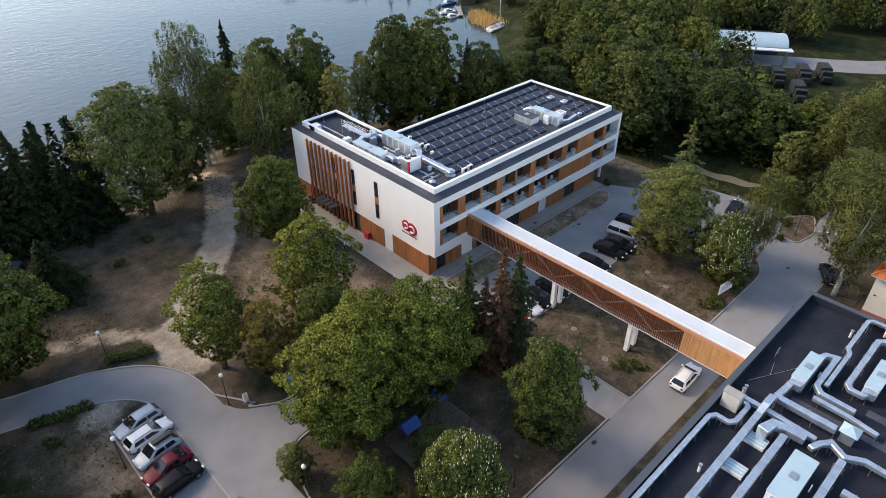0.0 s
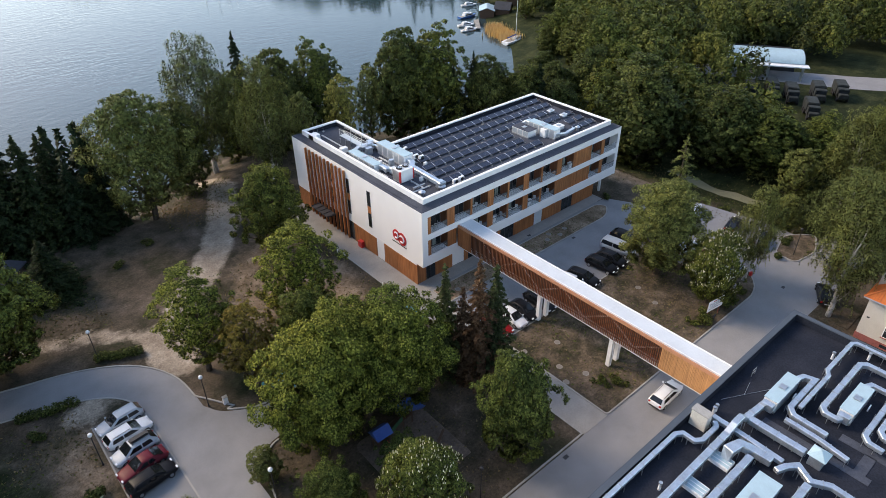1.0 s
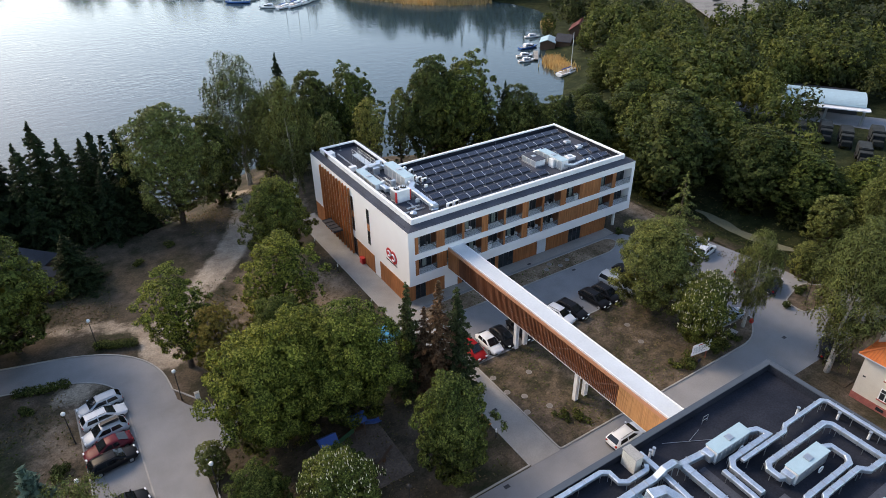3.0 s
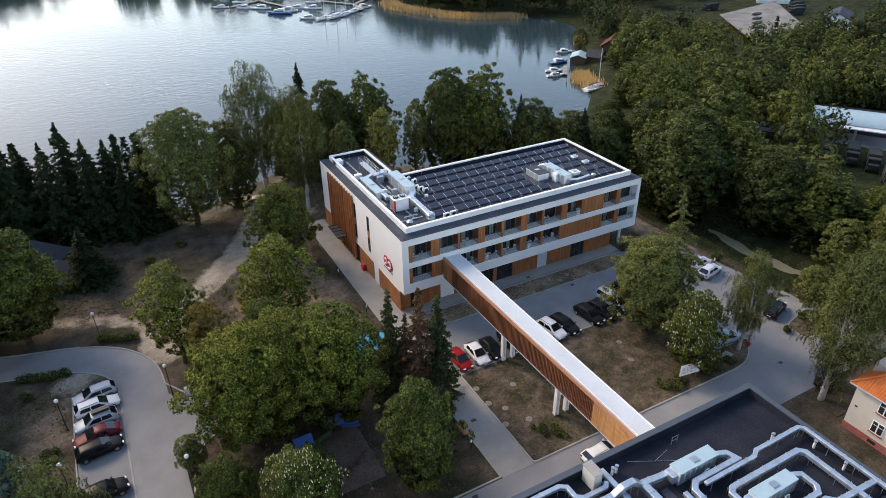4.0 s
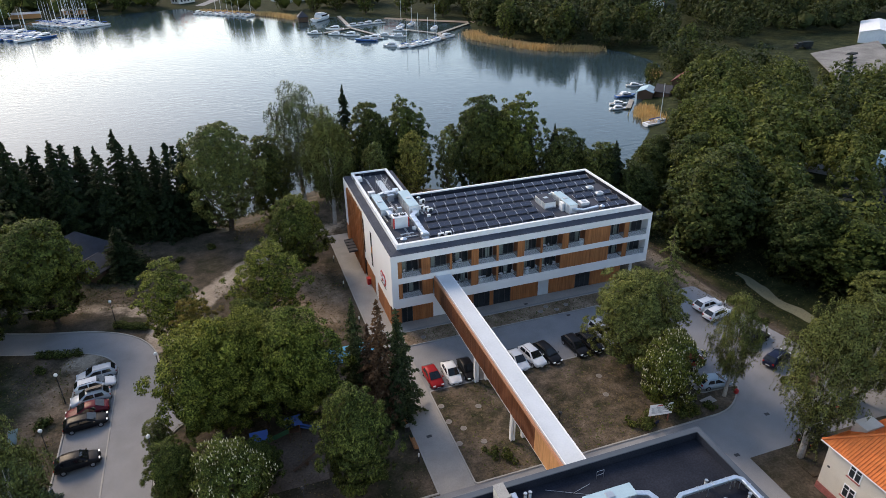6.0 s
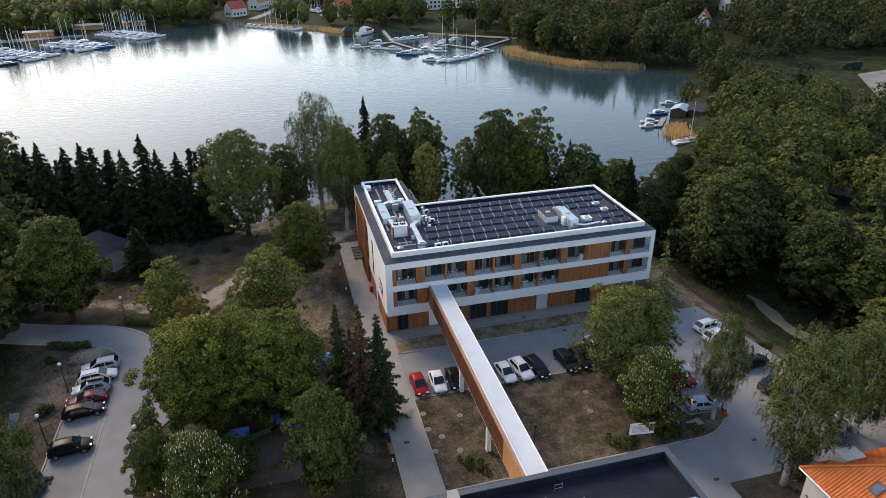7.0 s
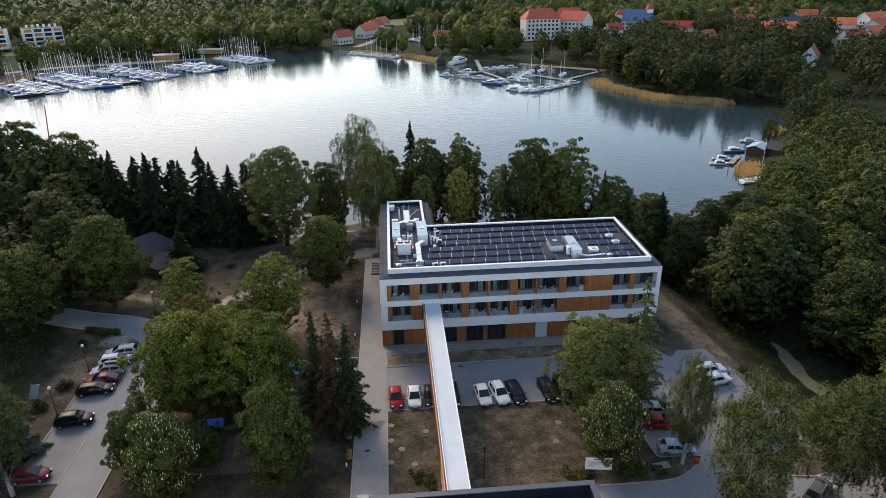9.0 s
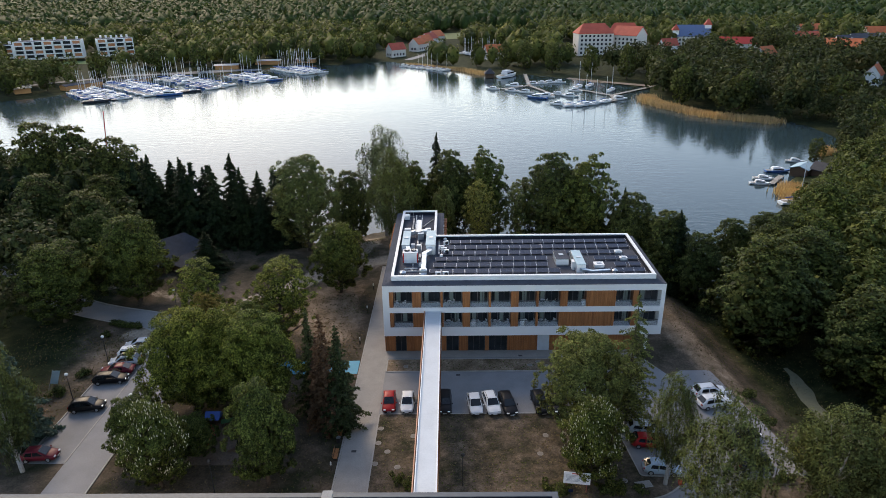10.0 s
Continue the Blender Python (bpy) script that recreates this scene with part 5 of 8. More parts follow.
    if blossom:
        bm = bmesh.new()
        for i in range(blossom):
            c, r, _ = clumps[rng.integers(0, int(len(clumps) * 0.8))]
            d = rng.normal(size=3)
            d[2] = abs(d[2]) * 0.8
            d /= np.linalg.norm(d)
            p = Vector(np.array(c) + d * np.array(r) * 1.03)
            tube(bm, p, p + Vector((0, 0, 0.22)), 0.055, 0.02, 5)
        part("blossom", bm, BLOSSOM, ob, "upright cream flower candles")
    return ob


def conifer(name, label, height, width, mat, seed, layers=15, leaf=0.2, density=1.0, bare=0.06, bark=None, sparse=1.0, category="tree"):
    """A spruce: whorls of drooping boughs on a straight trunk."""
    rng = np.random.default_rng(seed)
    ob = thing(name, label, category)
    cs, ns, ss = [], [], []
    bm = bmesh.new()
    tube(bm, (0, 0, -0.4), (0, 0, height * 0.97), height * 0.014 + 0.05, 0.02, 7)
    for i in range(layers):
        k = i / (layers - 1)
        z = height * (bare + (0.98 - bare) * k)
        reach = width / 2 * (1 - k) ** 0.85 * (0.85 + 0.3 * rng.random()) + 0.1
        m = max(4, int(10 * (1 - 0.5 * k) * sparse))
        for j in range(m):
            a = 2 * math.pi * (j + rng.random() * 0.7) / m + i
            le = reach * (0.6 + 0.6 * rng.random())
            zj = z + height / layers * rng.normal() * 0.4
            tip = Vector((math.cos(a) * le, math.sin(a) * le, zj - le * (0.22 + 0.25 * rng.random())))
            root = Vector((0, 0, min(height * 0.96, zj + 0.1)))
            if le > 0.7:
                tube(bm, root, tip, 0.035, 0.012, 4)
            n = int(le * 17 * density) + 5
            t = rng.random(n) ** 0.7
            side = np.array([-math.sin(a), math.cos(a), 0])
            p = np.array(root) + (np.array(tip) - np.array(root)) * t[:, None] + side * (rng.normal(size=(n, 1)) * 0.16 * le * (1.15 - t[:, None])) + rng.normal(size=(n, 3)) * 0.06
            p[:, 2] -= 0.12 * rng.random(n)
            cs.append(p)
            ns.append(np.tile([math.cos(a) * 0.35, math.sin(a) * 0.35, 1.0], (n, 1)) + rng.normal(size=(n, 3)) * 0.45)
            ss.append(leaf * (0.6 + 0.7 * rng.random(n)))
    blocks = [leaves_at(np.concatenate(cs), np.concatenate(ns), np.concatenate(ss), rng, 1.4)]
    crown = new("crown", mesh_from("crown", blocks, mat))
    crown.parent = ob
    part("trunk", bm, bark or BARK, ob, smooth=True)
    return ob


def put_tree(ob, spots, group=""):
    """The first spot takes the tree itself, each other one a copy: (x, y, height scale, width scale, turn)."""
    if group:
        tagged(ob, group=group)
    mats = [pose(x, y, z_at(x, y) - 0.05, 0, 0, a) @ Matrix.Diagonal((w, w, h * (1 - z_at(x, y) * 0.055), 1)) for x, y, h, w, a in spots]
    made = [copy_thing(ob, m) for m in mats[1:]]
    ob.matrix_basis = mats[0]
    return [ob] + made


T_ = broad_tree
maple = T_("maple_tree", "large fresh green maple with a dense rounded crown", 15.6, 12.6, LEAF_WARM, 1, clumps_n=80, bottom=0.08, leaves=52000, rough=1.3)
put_tree(maple, [(-24.0, -13.1, 0.97, 0.88, 0), (-15.2, -14.0, 0.94, 0.86, 100), (-19.4, -11.4, 0.9, 0.78, 200)], "maples beside the playground")
linden = T_("linden_tree", "round green linden tree with a full crown", 13.0, 10.0, LEAF, 2, bottom=0.1, clumps_n=66, leaves=26000, rough=1.1)
put_tree(linden, [(-10.9, -27.0, 1.05, 0.72, 30), (-28.2, -22.0, 0.62, 0.54, 10), (-19.0, -3.0, 0.86, 0.7, 77), (-10.1, 22.0, 1.07, 0.96, 140), (-46.0, 19.2, 1.28, 1.22, 190), (-55.4, 11.6, 1.12, 1.2, 250), (-56.0, 27.0, 1.1, 0.95, 280), (-20.5, -22.4, 0.45, 0.5, 20)], "green broad-leaved trees in the grounds")
chestnut = T_("chestnut_tree", "chestnut tree in blossom with cream flower candles", 11.5, 8.8, LEAF, 3, blossom=620, bottom=0.08, clumps_n=54, leaves=26000, rough=0.95)
put_tree(chestnut, [(-22.8, -27.6, 1.02, 0.82, 0), (25.6, -26.8, 0.96, 0.78, 90)], "blossoming chestnut trees")
park = T_("young_maple", "slender light green tree with an open crown", 14.6, 8.0, LEAF_WARM, 5, inner=0.5, clumps_n=54, bottom=0.16, leaves=20000, rough=1.2)
put_tree(park, [(-16.0, 3.7, 1.0, 1.2, 0), (-28.4, 4.5, 0.96, 0.98, 120)])
yellow = T_("yellowing_tree", "small tree with yellowish brown foliage", 11.0, 5.4, LEAF_YELLOW, 6, inner=0.4, clumps_n=42, bottom=0.2, leaves=9500, rough=1.2)
put_tree(yellow, [(-25.4, -1.6, 1.08, 1.05, 0)])
car_linden = T_("large_linden", "tall spreading linden shading the car park", 15.0, 11.5, LEAF_BIRCH, 7, inner=0.6, clumps_n=72, bottom=0.1, leaves=30000, rough=1.1, cover=0.8)
put_tree(car_linden, [(26.3, -18.6, 0.98, 0.96, 0)])
shore_linden = copy_thing(car_linden, pose(-20.1, 43.2, z_at(-20.1, 43.2), 0, 0, 75) @ Matrix.Diagonal((1.28 / 0.96, 1.28 / 0.96, 1.42 / 0.98, 1)))
tagged(shore_linden, "broad full-leaved linden standing on the shore", "tree")
larch = conifer("larch_tree", "tall open larch with pale green needles", 19.0, 9.5, LEAF_BIRCH, 8, layers=24, leaf=0.13, density=2.0, sparse=0.8)
put_tree(larch, [(32.4, -16.0, 0.98, 1.0, 0)])
birch = T_("birch_tree", "tall birch with white trunk and drooping crown", 17.5, 9.0, LEAF_SILVER, 9, BIRCH_BARK, inner=0.0, cover=0.26, clumps_n=100, droop=1.2, bottom=0.26, leaves=15000, rough=1.6, strands=1100)
put_tree(birch, [(34.8, -38.3, 1.05, 0.8, 0), (48.2, -33.6, 0.78, 1.0, 60), (33.9, -27.5, 0.8, 0.56, 130), (-4.6, 55.2, 1.26, 1.2, 20), (-1.2, 38.5, 1.26, 0.92, 160), (54, -36.5, 0.8, 1.0, 300), (-40.4, -24.9, 0.95, 0.62, 33), (60, -42, 1.0, 1.1, 10), (68, -27, 0.9, 1.0, 200)], "birches")
spruce = conifer("spruce_tree", "dark green spruce with drooping boughs", 16.0, 9.8, NEEDLE, 10, layers=32, leaf=0.18, density=2.5)
put_tree(spruce, [(x, y, h, w * 1.3, i * 50) for i, (x, y, h, w) in enumerate(
    [(-26.5, 47.5, 0.92, 0.75), (-30, 44.5, 0.78, 0.7), (-31.5, 49.5, 1.0, 0.9), (-34.5, 47, 1.08, 0.85), (-37.5, 51, 1.2, 0.95), (-40.2, 46.5, 1.12, 0.85), (-44, 52, 1.02, 1.0), (-47, 47.5, 1.22, 0.9), (-51.5, 53, 1.1, 1.0), (-54, 48, 1.25, 1.0), (-58.5, 55, 1.1, 1.0), (7.0, 64.5, 1.25, 0.75), (44.9, 38.3, 0.95, 0.6), (52.5, 27.5, 0.9, 0.7), (-37.6, 31.4, 0.56, 0.66), (40, 39, 0.8, 0.6)])], "spruces")
garden = conifer("garden_spruce", "ragged grey-green spruce beside the paved walkway", 15.0, 6.2, NEEDLE_GREEN, 16, layers=30, leaf=0.16, density=2.2, sparse=0.9)
put_tree(garden, [(-8.1, -13.8, 1.02, 0.85, 0), (-3.9, -17.1, 1.0, 0.98, 40)], "spruces beside the walkway")
dead = conifer("withered_spruce", "withered reddish brown spruce among green ones", 16.0, 6.0, NEEDLE_DEAD, 11, layers=24, density=1.5, leaf=0.18, sparse=0.8)
put_tree(dead, [(-5.8, -16.6, 1.02, 1.0, 0), (-6.8, -15.2, 0.78, 0.85, 70)], "withered spruces")
blue = conifer("silver_spruce", "grey-green silver spruce beside the parking bay", 12.0, 8.0, NEEDLE_BLUE, 12, layers=24, leaf=0.26, density=1.7)
put_tree(blue, [(-43.4, -19.4, 1.3, 1.0, 0), (-49.5, -14, 1.1, 1.0, 90)], "silver spruces")
alder = T_("alder_tree", "dark green alder on the lake shore", 17.6, 13.0, LEAF_DARK, 13, clumps_n=84, bottom=0.03, leaves=15500, rough=1.0)
put_tree(alder, [(-11.5, 49.5, 0.85, 0.72, 50), (10.8, 55.5, 1.0, 0.82, 80), (31, 45, 1.1, 0.95, 190), (45.5, 35, 0.8, 0.75, 300), (56, 24, 0.62, 0.72, 20), (-62, 44, 0.9, 0.9, 45), (-73, 56, 1.34, 1.0, 99), (-64, 54, 1.2, 1.0, 12), (-82, 58, 1.36, 1.1, 77), (-60, 34, 0.9, 0.95, 88), (-72, 40, 1.0, 1.0, 140), (60.5, 8, 0.86, 1.22, 10), (73, 30, 0.7, 0.95, 200), (88, 44, 0.72, 0.9, 320), (71, 16, 0.8, 1.1, 100), (66, 34, 0.6, 0.7, 60), (80, 50, 0.38, 0.6, 160), (94, 60, 0.42, 0.6, 250), (69, -4, 0.72, 1.0, 270), (51.5, 30, 0.74, 0.8, 140)], "dark trees along the shore")
willow = T_("willow_tree", "tall green shore tree with layered boughs", 17.6, 12.0, LEAF, 14, clumps_n=78, bottom=0.03, leaves=15500, rough=1.2)
put_tree(willow, [(17.8, 54.0, 1.02, 0.92, 10), (38, 42.2, 1.1, 1.05, 240), (1.5, 58.0, 0.85, 0.85, 200), (72, -12, 0.6, 1.0, 40), (80, 12, 0.62, 0.9, 120), (99, 60, 0.62, 0.95, 210), (84, 36, 0.9, 1.0, 300), (78, -18, 0.55, 0.9, 260), (66, 20, 0.66, 0.8, 30), (76, 24, 0.8, 0.95, 75), (35.5, 46.5, 0.95, 0.85, 60)], "green trees along the shore")
young = T_("young_tree", "small light green tree in front of the shore trees", 11.0, 6.2, LEAF_BIRCH, 15, clumps_n=48, bottom=0.06, leaves=8500, rough=1.1)
put_tree(young, [(8.7, 44.7, 1.2, 0.86, 0), (16, 42.5, 1.38, 1.0, 60), (24.5, 46, 1.3, 0.85, 150), (58, -33, 1.0, 1.1, 200), (52, -24.5, 0.6, 0.7, 20), (49, 33, 1.1, 1.0, 220), (66, -20, 0.8, 1.1, 310), (-30.5, -13.5, 0.4, 0.5, 0), (-45.5, -20, 0.7, 0.9, 10)], "young light green trees")


# ---- cars ----
TYRE = plain("tyre_rubber", (0.015, 0.015, 0.016), 0.85)
RIM = plain("alloy_rim", (0.45, 0.46, 0.48), 0.35, 0.7)
CAR_GLASS = glass("car_glass", (0.012, 0.015, 0.018), 0.03)
LAMP_WHITE = plain("headlight_glass", (0.8, 0.82, 0.85), 0.15)
LAMP_RED = plain("tail_light_glass", (0.4, 0.015, 0.012), 0.2)
PAINTS = {n: plain(n + "_car_paint", c, 0.4, m * 0.15, spec=0.2) for n, c, m in (("white", (0.78, 0.79, 0.8), 0.0), ("silver", (0.46, 0.5, 0.54), 0.5), ("black", (0.008, 0.008, 0.010), 0.0), ("dark_blue", (0.008, 0.014, 0.04), 0.1), ("red", (0.34, 0.012, 0.014), 0.1), ("wine", (0.13, 0.012, 0.022), 0.2), ("grey", (0.12, 0.125, 0.13), 0.4), ("steel_blue", (0.32, 0.42, 0.5), 0.4))}
SHAPES = {  # length, half width, belt, roof, screen foot, screen top, roof end, tail foot, ground clearance
    "wagon": (4.75, 0.91, 0.93, 1.47, 1.2, 0.25, -1.8, -2.3, 0.2),
    "hatch": (4.25, 0.89, 0.93, 1.5, 1.15, 0.2, -1.3, -2.0, 0.2),
    "sedan": (4.8, 0.92, 0.92, 1.45, 1.05, 0.1, -1.0, -1.95, 0.18),
    "suv": (4.55, 0.93, 1.02, 1.64, 1.2, 0.35, -1.55, -2.15, 0.26),
    "van": (5.1, 0.97, 1.08, 1.93, 1.95, 1.05, -2.3, -2.5, 0.24),
}


def car(shape, paint, x, y, turn, label, z=0.016, group="parked cars", rack=False):
    L, w, belt, roof, sf, st, re, tf, gc = SHAPES[shape]
    h = L / 2
    ob = thing("car", label, "van" if shape == "van" else "car", pose(x, y, z, 0, 0, turn), group)
    # hull: stations from nose to tail
    hood = belt - 0.10
    st_list = [(h, 0.5 * w, 0.42, hood - 0.34), (h - 0.06, 0.72 * w, 0.32, hood - 0.24), (h - 0.22, 0.9 * w, 0.24, hood - 0.14), (h - 0.6, 0.985 * w, gc, hood - 0.05), (sf + 0.05, w, gc, belt - 0.03), (0.2, w, gc, belt), (-h + 1.0, w, gc, belt + 0.015), (-h + 0.45, 0.97 * w, gc + 0.02, belt), (-h + 0.14, 0.88 * w, 0.3, belt - 0.06), (-h + 0.02, 0.72 * w, 0.4, belt - 0.18)]
    bm = bmesh.new()
    rings = []
    for sx, sw, zb, zt in st_list:
        zm = zb + (zt - zb) * 0.6
        sec = [(0, zb), (sw * 0.82, zb), (sw * 0.97, zb + 0.1), (sw, zm), (sw * 0.97, zt - 0.12), (sw * 0.9, zt - 0.03), (sw * 0.7, zt + 0.01), (0, zt + 0.05)]
        sec = sec + [(-a, b) for a, b in sec[-2:0:-1]]
        rings.append([bm.verts.new((sx, a, b)) for a, b in sec])
    n = len(rings[0])
    for a, b in zip(rings, rings[1:]):
        for k in range(n):
            bm.faces.new((a[k], a[(k + 1) % n], b[(k + 1) % n], b[k]))
    bm.faces.new(rings[0])
    bm.faces.new(rings[-1][::-1])
    part("body", bm, PAINTS[paint], ob, smooth=True)
    # cabin: a rounded painted shell with glass set on it
    wb, wt, base, H = w * 0.93, w * 0.74, belt - 0.03, roof - belt + 0.03
    bm = bmesh.new()
    rings = []
    for sx, k in ((sf, 0.03), (sf + (st - sf) * 0.55, 0.62), (st, 0.95), ((st + re) / 2, 1.0), (re + 0.15, 0.94), (re, 0.86), (tf, 0.05)):
        hz = H * k
        ww = wb - (wb - wt) * k * 0.9
        sec = [(wb, 0), (ww, 0.84 * hz), (ww * 0.86, 0.96 * hz), (ww * 0.45, hz), (0, hz * 1.01)]
        sec = sec + [(-a, b) for a, b in sec[-2::-1]]
        rings.append([bm.verts.new((sx, a, base + b)) for a, b in sec])
    n = len(rings[0])
    for a, b in zip(rings, rings[1:]):
        for k in range(n - 1):
            bm.faces.new((a[k], a[k + 1], b[k + 1], b[k]))
    part("roof", bm, PAINTS[paint], ob, smooth=True)

    def on_side(px, f, sg):
        """A place on the cabin's side: along the car, and how far up."""
        k = min(1.0, max(0.05, (sf - px) / (sf - st) if px > st else ((px - tf) / (re - tf) if px < re else 1.0)))
        z = base + H * 0.84 * min(f, k * 1.0)
        ww = wb - (wb - wt) * 0.9 * min(f, k)
        return (px, sg * (ww + 0.014), z)

    def pane(name, quads, mat):
        bm = bmesh.new()
        for q in quads:
            bm.faces.new([bm.verts.new(p) for p in q])
        return part(name, bm, mat, ob)

    def slab(x0, x1, y0, y1, z0, z1, off):
        d = Vector((x1 - x0, 0, z1 - z0)).normalized()
        nv = Vector((-d.z, 0, d.x)) * off
        if nv.z < 0:
            nv = -nv
        return [(x0 + nv.x, -y0, z0 + nv.z), (x0 + nv.x, y0, z0 + nv.z), (x1 + nv.x, y1, z1 + nv.z), (x1 + nv.x, -y1, z1 + nv.z)]
    zt = base + H * 0.94
    pane("windscreen", [slab(sf - 0.05, st + 0.04, wb * 0.86, wt * 0.9, base + 0.06, zt, 0.05)], CAR_GLASS)
    pane("rear_window", [slab(tf + 0.05, re - 0.02, wb * 0.8, wt * 0.84, base + 0.1, base + H * 0.84, 0.035)], CAR_GLASS)
    mid = (st + re) / 2 + 0.1
    for sg in (1, -1):
        for a, b in ((sf - 0.32, mid + 0.05), (mid - 0.05, re - 0.05)):
            ta, tb = min(a, st - 0.06), max(b, re + 0.14)
            pane("side_window", [[on_side(a, 0.08, sg), on_side(ta, 0.9, sg), on_side(tb, 0.9, sg), on_side(b, 0.1, sg)]], CAR_GLASS)
        boxes("mirror", [(sf - 0.32, sf - 0.14, sg * (w + 0.1) - 0.08, sg * (w + 0.1) + 0.08, belt - 0.02, belt + 0.12)], PAINTS[paint], ob, bevel=0.02)
        boxes("headlight", [(h - 0.2, h - 0.035, sg * 0.62 * w - 0.17, sg * 0.62 * w + 0.17, hood - 0.25, hood - 0.12)], LAMP_WHITE, ob, bevel=0.02)
        boxes("tail_light", [(-h + 0.02, -h + 0.16, sg * 0.68 * w - 0.12, sg * 0.68 * w + 0.12, belt - 0.28, belt - 0.08)], LAMP_RED, ob, bevel=0.02)
    top = roof
    if shape in ("wagon", "suv"):
        for s in (1, -1):
            bm = bmesh.new()
            tube(bm, (st - 0.1, s * wt * 0.86, top + 0.03), (re + 0.2, s * wt * 0.86, top + 0.0), 0.025, n=5)
            part("roof_rail", bm, BLACK if paint in ("black", "white") else RIM, ob)
    if rack:
        boxes("roof_box", [(-1.6, 0.3, -0.35, 0.4, top + 0.03, top + 0.34)], BLACK, ob, "black roof box", bevel=0.12)
    boxes("front_bumper", [(h - 0.12, h + 0.02, -0.6 * w, 0.6 * w, 0.32, 0.48)], BLACK, ob, bevel=0.02)
    boxes("rear_bumper", [(-h - 0.02, -h + 0.12, -0.7 * w, 0.7 * w, 0.3, 0.46)], BLACK, ob, bevel=0.02)
    boxes("plate_bar", [(-h - 0.026, -h - 0.021, -0.26, 0.26, 0.5, 0.61)], LAMP_WHITE, ob)
    boxes("plate_bar", [(h + 0.021, h + 0.026, -0.26, 0.26, 0.36, 0.47)], LAMP_WHITE, ob)
    for sx in (h - 0.86, -h + 0.86):
        for s in (1, -1):
            bm = bmesh.new()
            tube(bm, (sx, s * (w - 0.2), 0.32), (sx, s * (w + 0.012), 0.32), 0.32, n=18)
            wheel = part("wheel", bm, TYRE, ob)
            bm = bmesh.new()
            tube(bm, (sx, s * (w + 0.0), 0.32), (sx, s * (w + 0.02), 0.32), 0.2, n=14)
            part("rim", bm, RIM, wheel)
    return ob


B = "parked nose-in at the kerb"
for shape, paint, x, y, a, text in (
    ("hatch", "red", 1.65, -12.4, -87, "red hatchback " + B), ("hatch", "white", 4.1, -12.5, -90, "white hatchback " + B), ("hatch", "black", 6.3, -12.5, -90, "black hatchback beside the bridge pillar"),
    ("wagon", "black", 9.1, -12.6, -90, "black estate car between bridge and lawn"),
    ("hatch", "white", 13.1, -13.0, -84, "white hatchback with dark glass roof " + B), ("suv", "white", 15.3, -12.9, -80, "white crossover with a dark bonnet " + B), ("wagon", "black", 17.5, -13.0, -80, "long black estate car " + B),
    ("wagon", "black", 21.8, -12.8, -84, "black estate car " + B), ("suv", "black", 23.9, -12.9, -82, "black crossover " + B), ("van", "silver", 26.8, -11.9, -82, "silver passenger van " + B), ("hatch", "black", 30.2, -10.6, -82, "black hatchback behind the van"),
    ("wagon", "silver", -38.8, 3.0, 187, "silver estate car with roof rails in the parking bay"), ("wagon", "white", -38.7, 0.7, 7, "white estate car in the parking bay"), ("suv", "silver", -38.9, -1.9, 187, "silver off-road car with a dark roof in the bay"),
    ("sedan", "wine", -39.0, -4.2, 187, "wine red saloon in the parking bay"), ("wagon", "black", -38.9, -6.4, 7, "black estate car in the parking bay"), ("suv", "black", -38.9, -12.9, 8, "black crossover in the parking bay"), ("hatch", "wine", -39.6, -22.6, 5, "dark red hatchback in the parking bay"),
    ("suv", "white", 45.1, -10.6, 8, "white crossover at the edge of the car park"), ("suv", "white", 44.8, -13.0, 12, "white off-road car beside another white one"), ("sedan", "black", 45.6, -19.6, 10, "black saloon half hidden by a tree"),
    ("wagon", "silver", 34.5, -18.3, -8, "silver estate car behind the chestnut tree"), ("hatch", "red", 33.9, -20.8, -6, "bright red hatchback behind the chestnut tree"), ("hatch", "steel_blue", 34.1, -25.4, -8, "pale blue hatchback near the kerbed corner"),
    ("suv", "dark_blue", 44.9, -24.3, 18, "dark blue off-road car by the bollards"), ("sedan", "black", 38.2, -36.3, 28, "black saloon standing on the road"), ("suv", "grey", 46.2, -33.4, 40, "dark grey car under the birches"), ("hatch", "black", 55.5, -34, 15, "black hatchback under the birches"),
    ("hatch", "wine", 58, -32, 15, "dark red hatchback under the birches"),
):
    car(shape, paint, x, y, a, text, rack=(x == -38.9 and paint == "silver"))
car("wagon", "white", 7.2, -32.6, 2, "white estate car on the road by the bridge", group="")


# ---- street furniture, playground, sheds, hedges ----
GLOBE = plain("opal_globe", (0.85, 0.86, 0.84), 0.3)
for x, y in ((-37.5, 14.6), (-41.9, -1.2), (-30.8, -0.8), (-30.9, -16.0), (-41.8, -11.2), (11.2, -27.6), (-16.6, -28.4), (45.0, -29.2), (-52, 28)):
    dark_head = x in (11.2, -16.6, 45.0)
    lamp = thing("street_lamp", "black post lamp with a dark lantern head" if dark_head else "black post lamp with a white globe", "street lamp", pose(x, y, 0), "post lamps")
    bm = bmesh.new()
    tube(bm, (0, 0, 0), (0, 0, 0.5), 0.09, 0.07, 10)
    tube(bm, (0, 0, 0.5), (0, 0, 4.1), 0.055, 0.045, 10)
    part("post", bm, BLACK, lamp)
    bm = bmesh.new()
    tube(bm, (0, 0, 4.08), (0, 0, 4.18), 0.05, 0.12, 10)
    part("collar", bm, BLACK, lamp)
    bm = bmesh.new()
    ball(bm, (0, 0, 4.38), 0.23, 16)
    part("globe", bm, BLACK if dark_head else GLOBE, lamp, smooth=True)
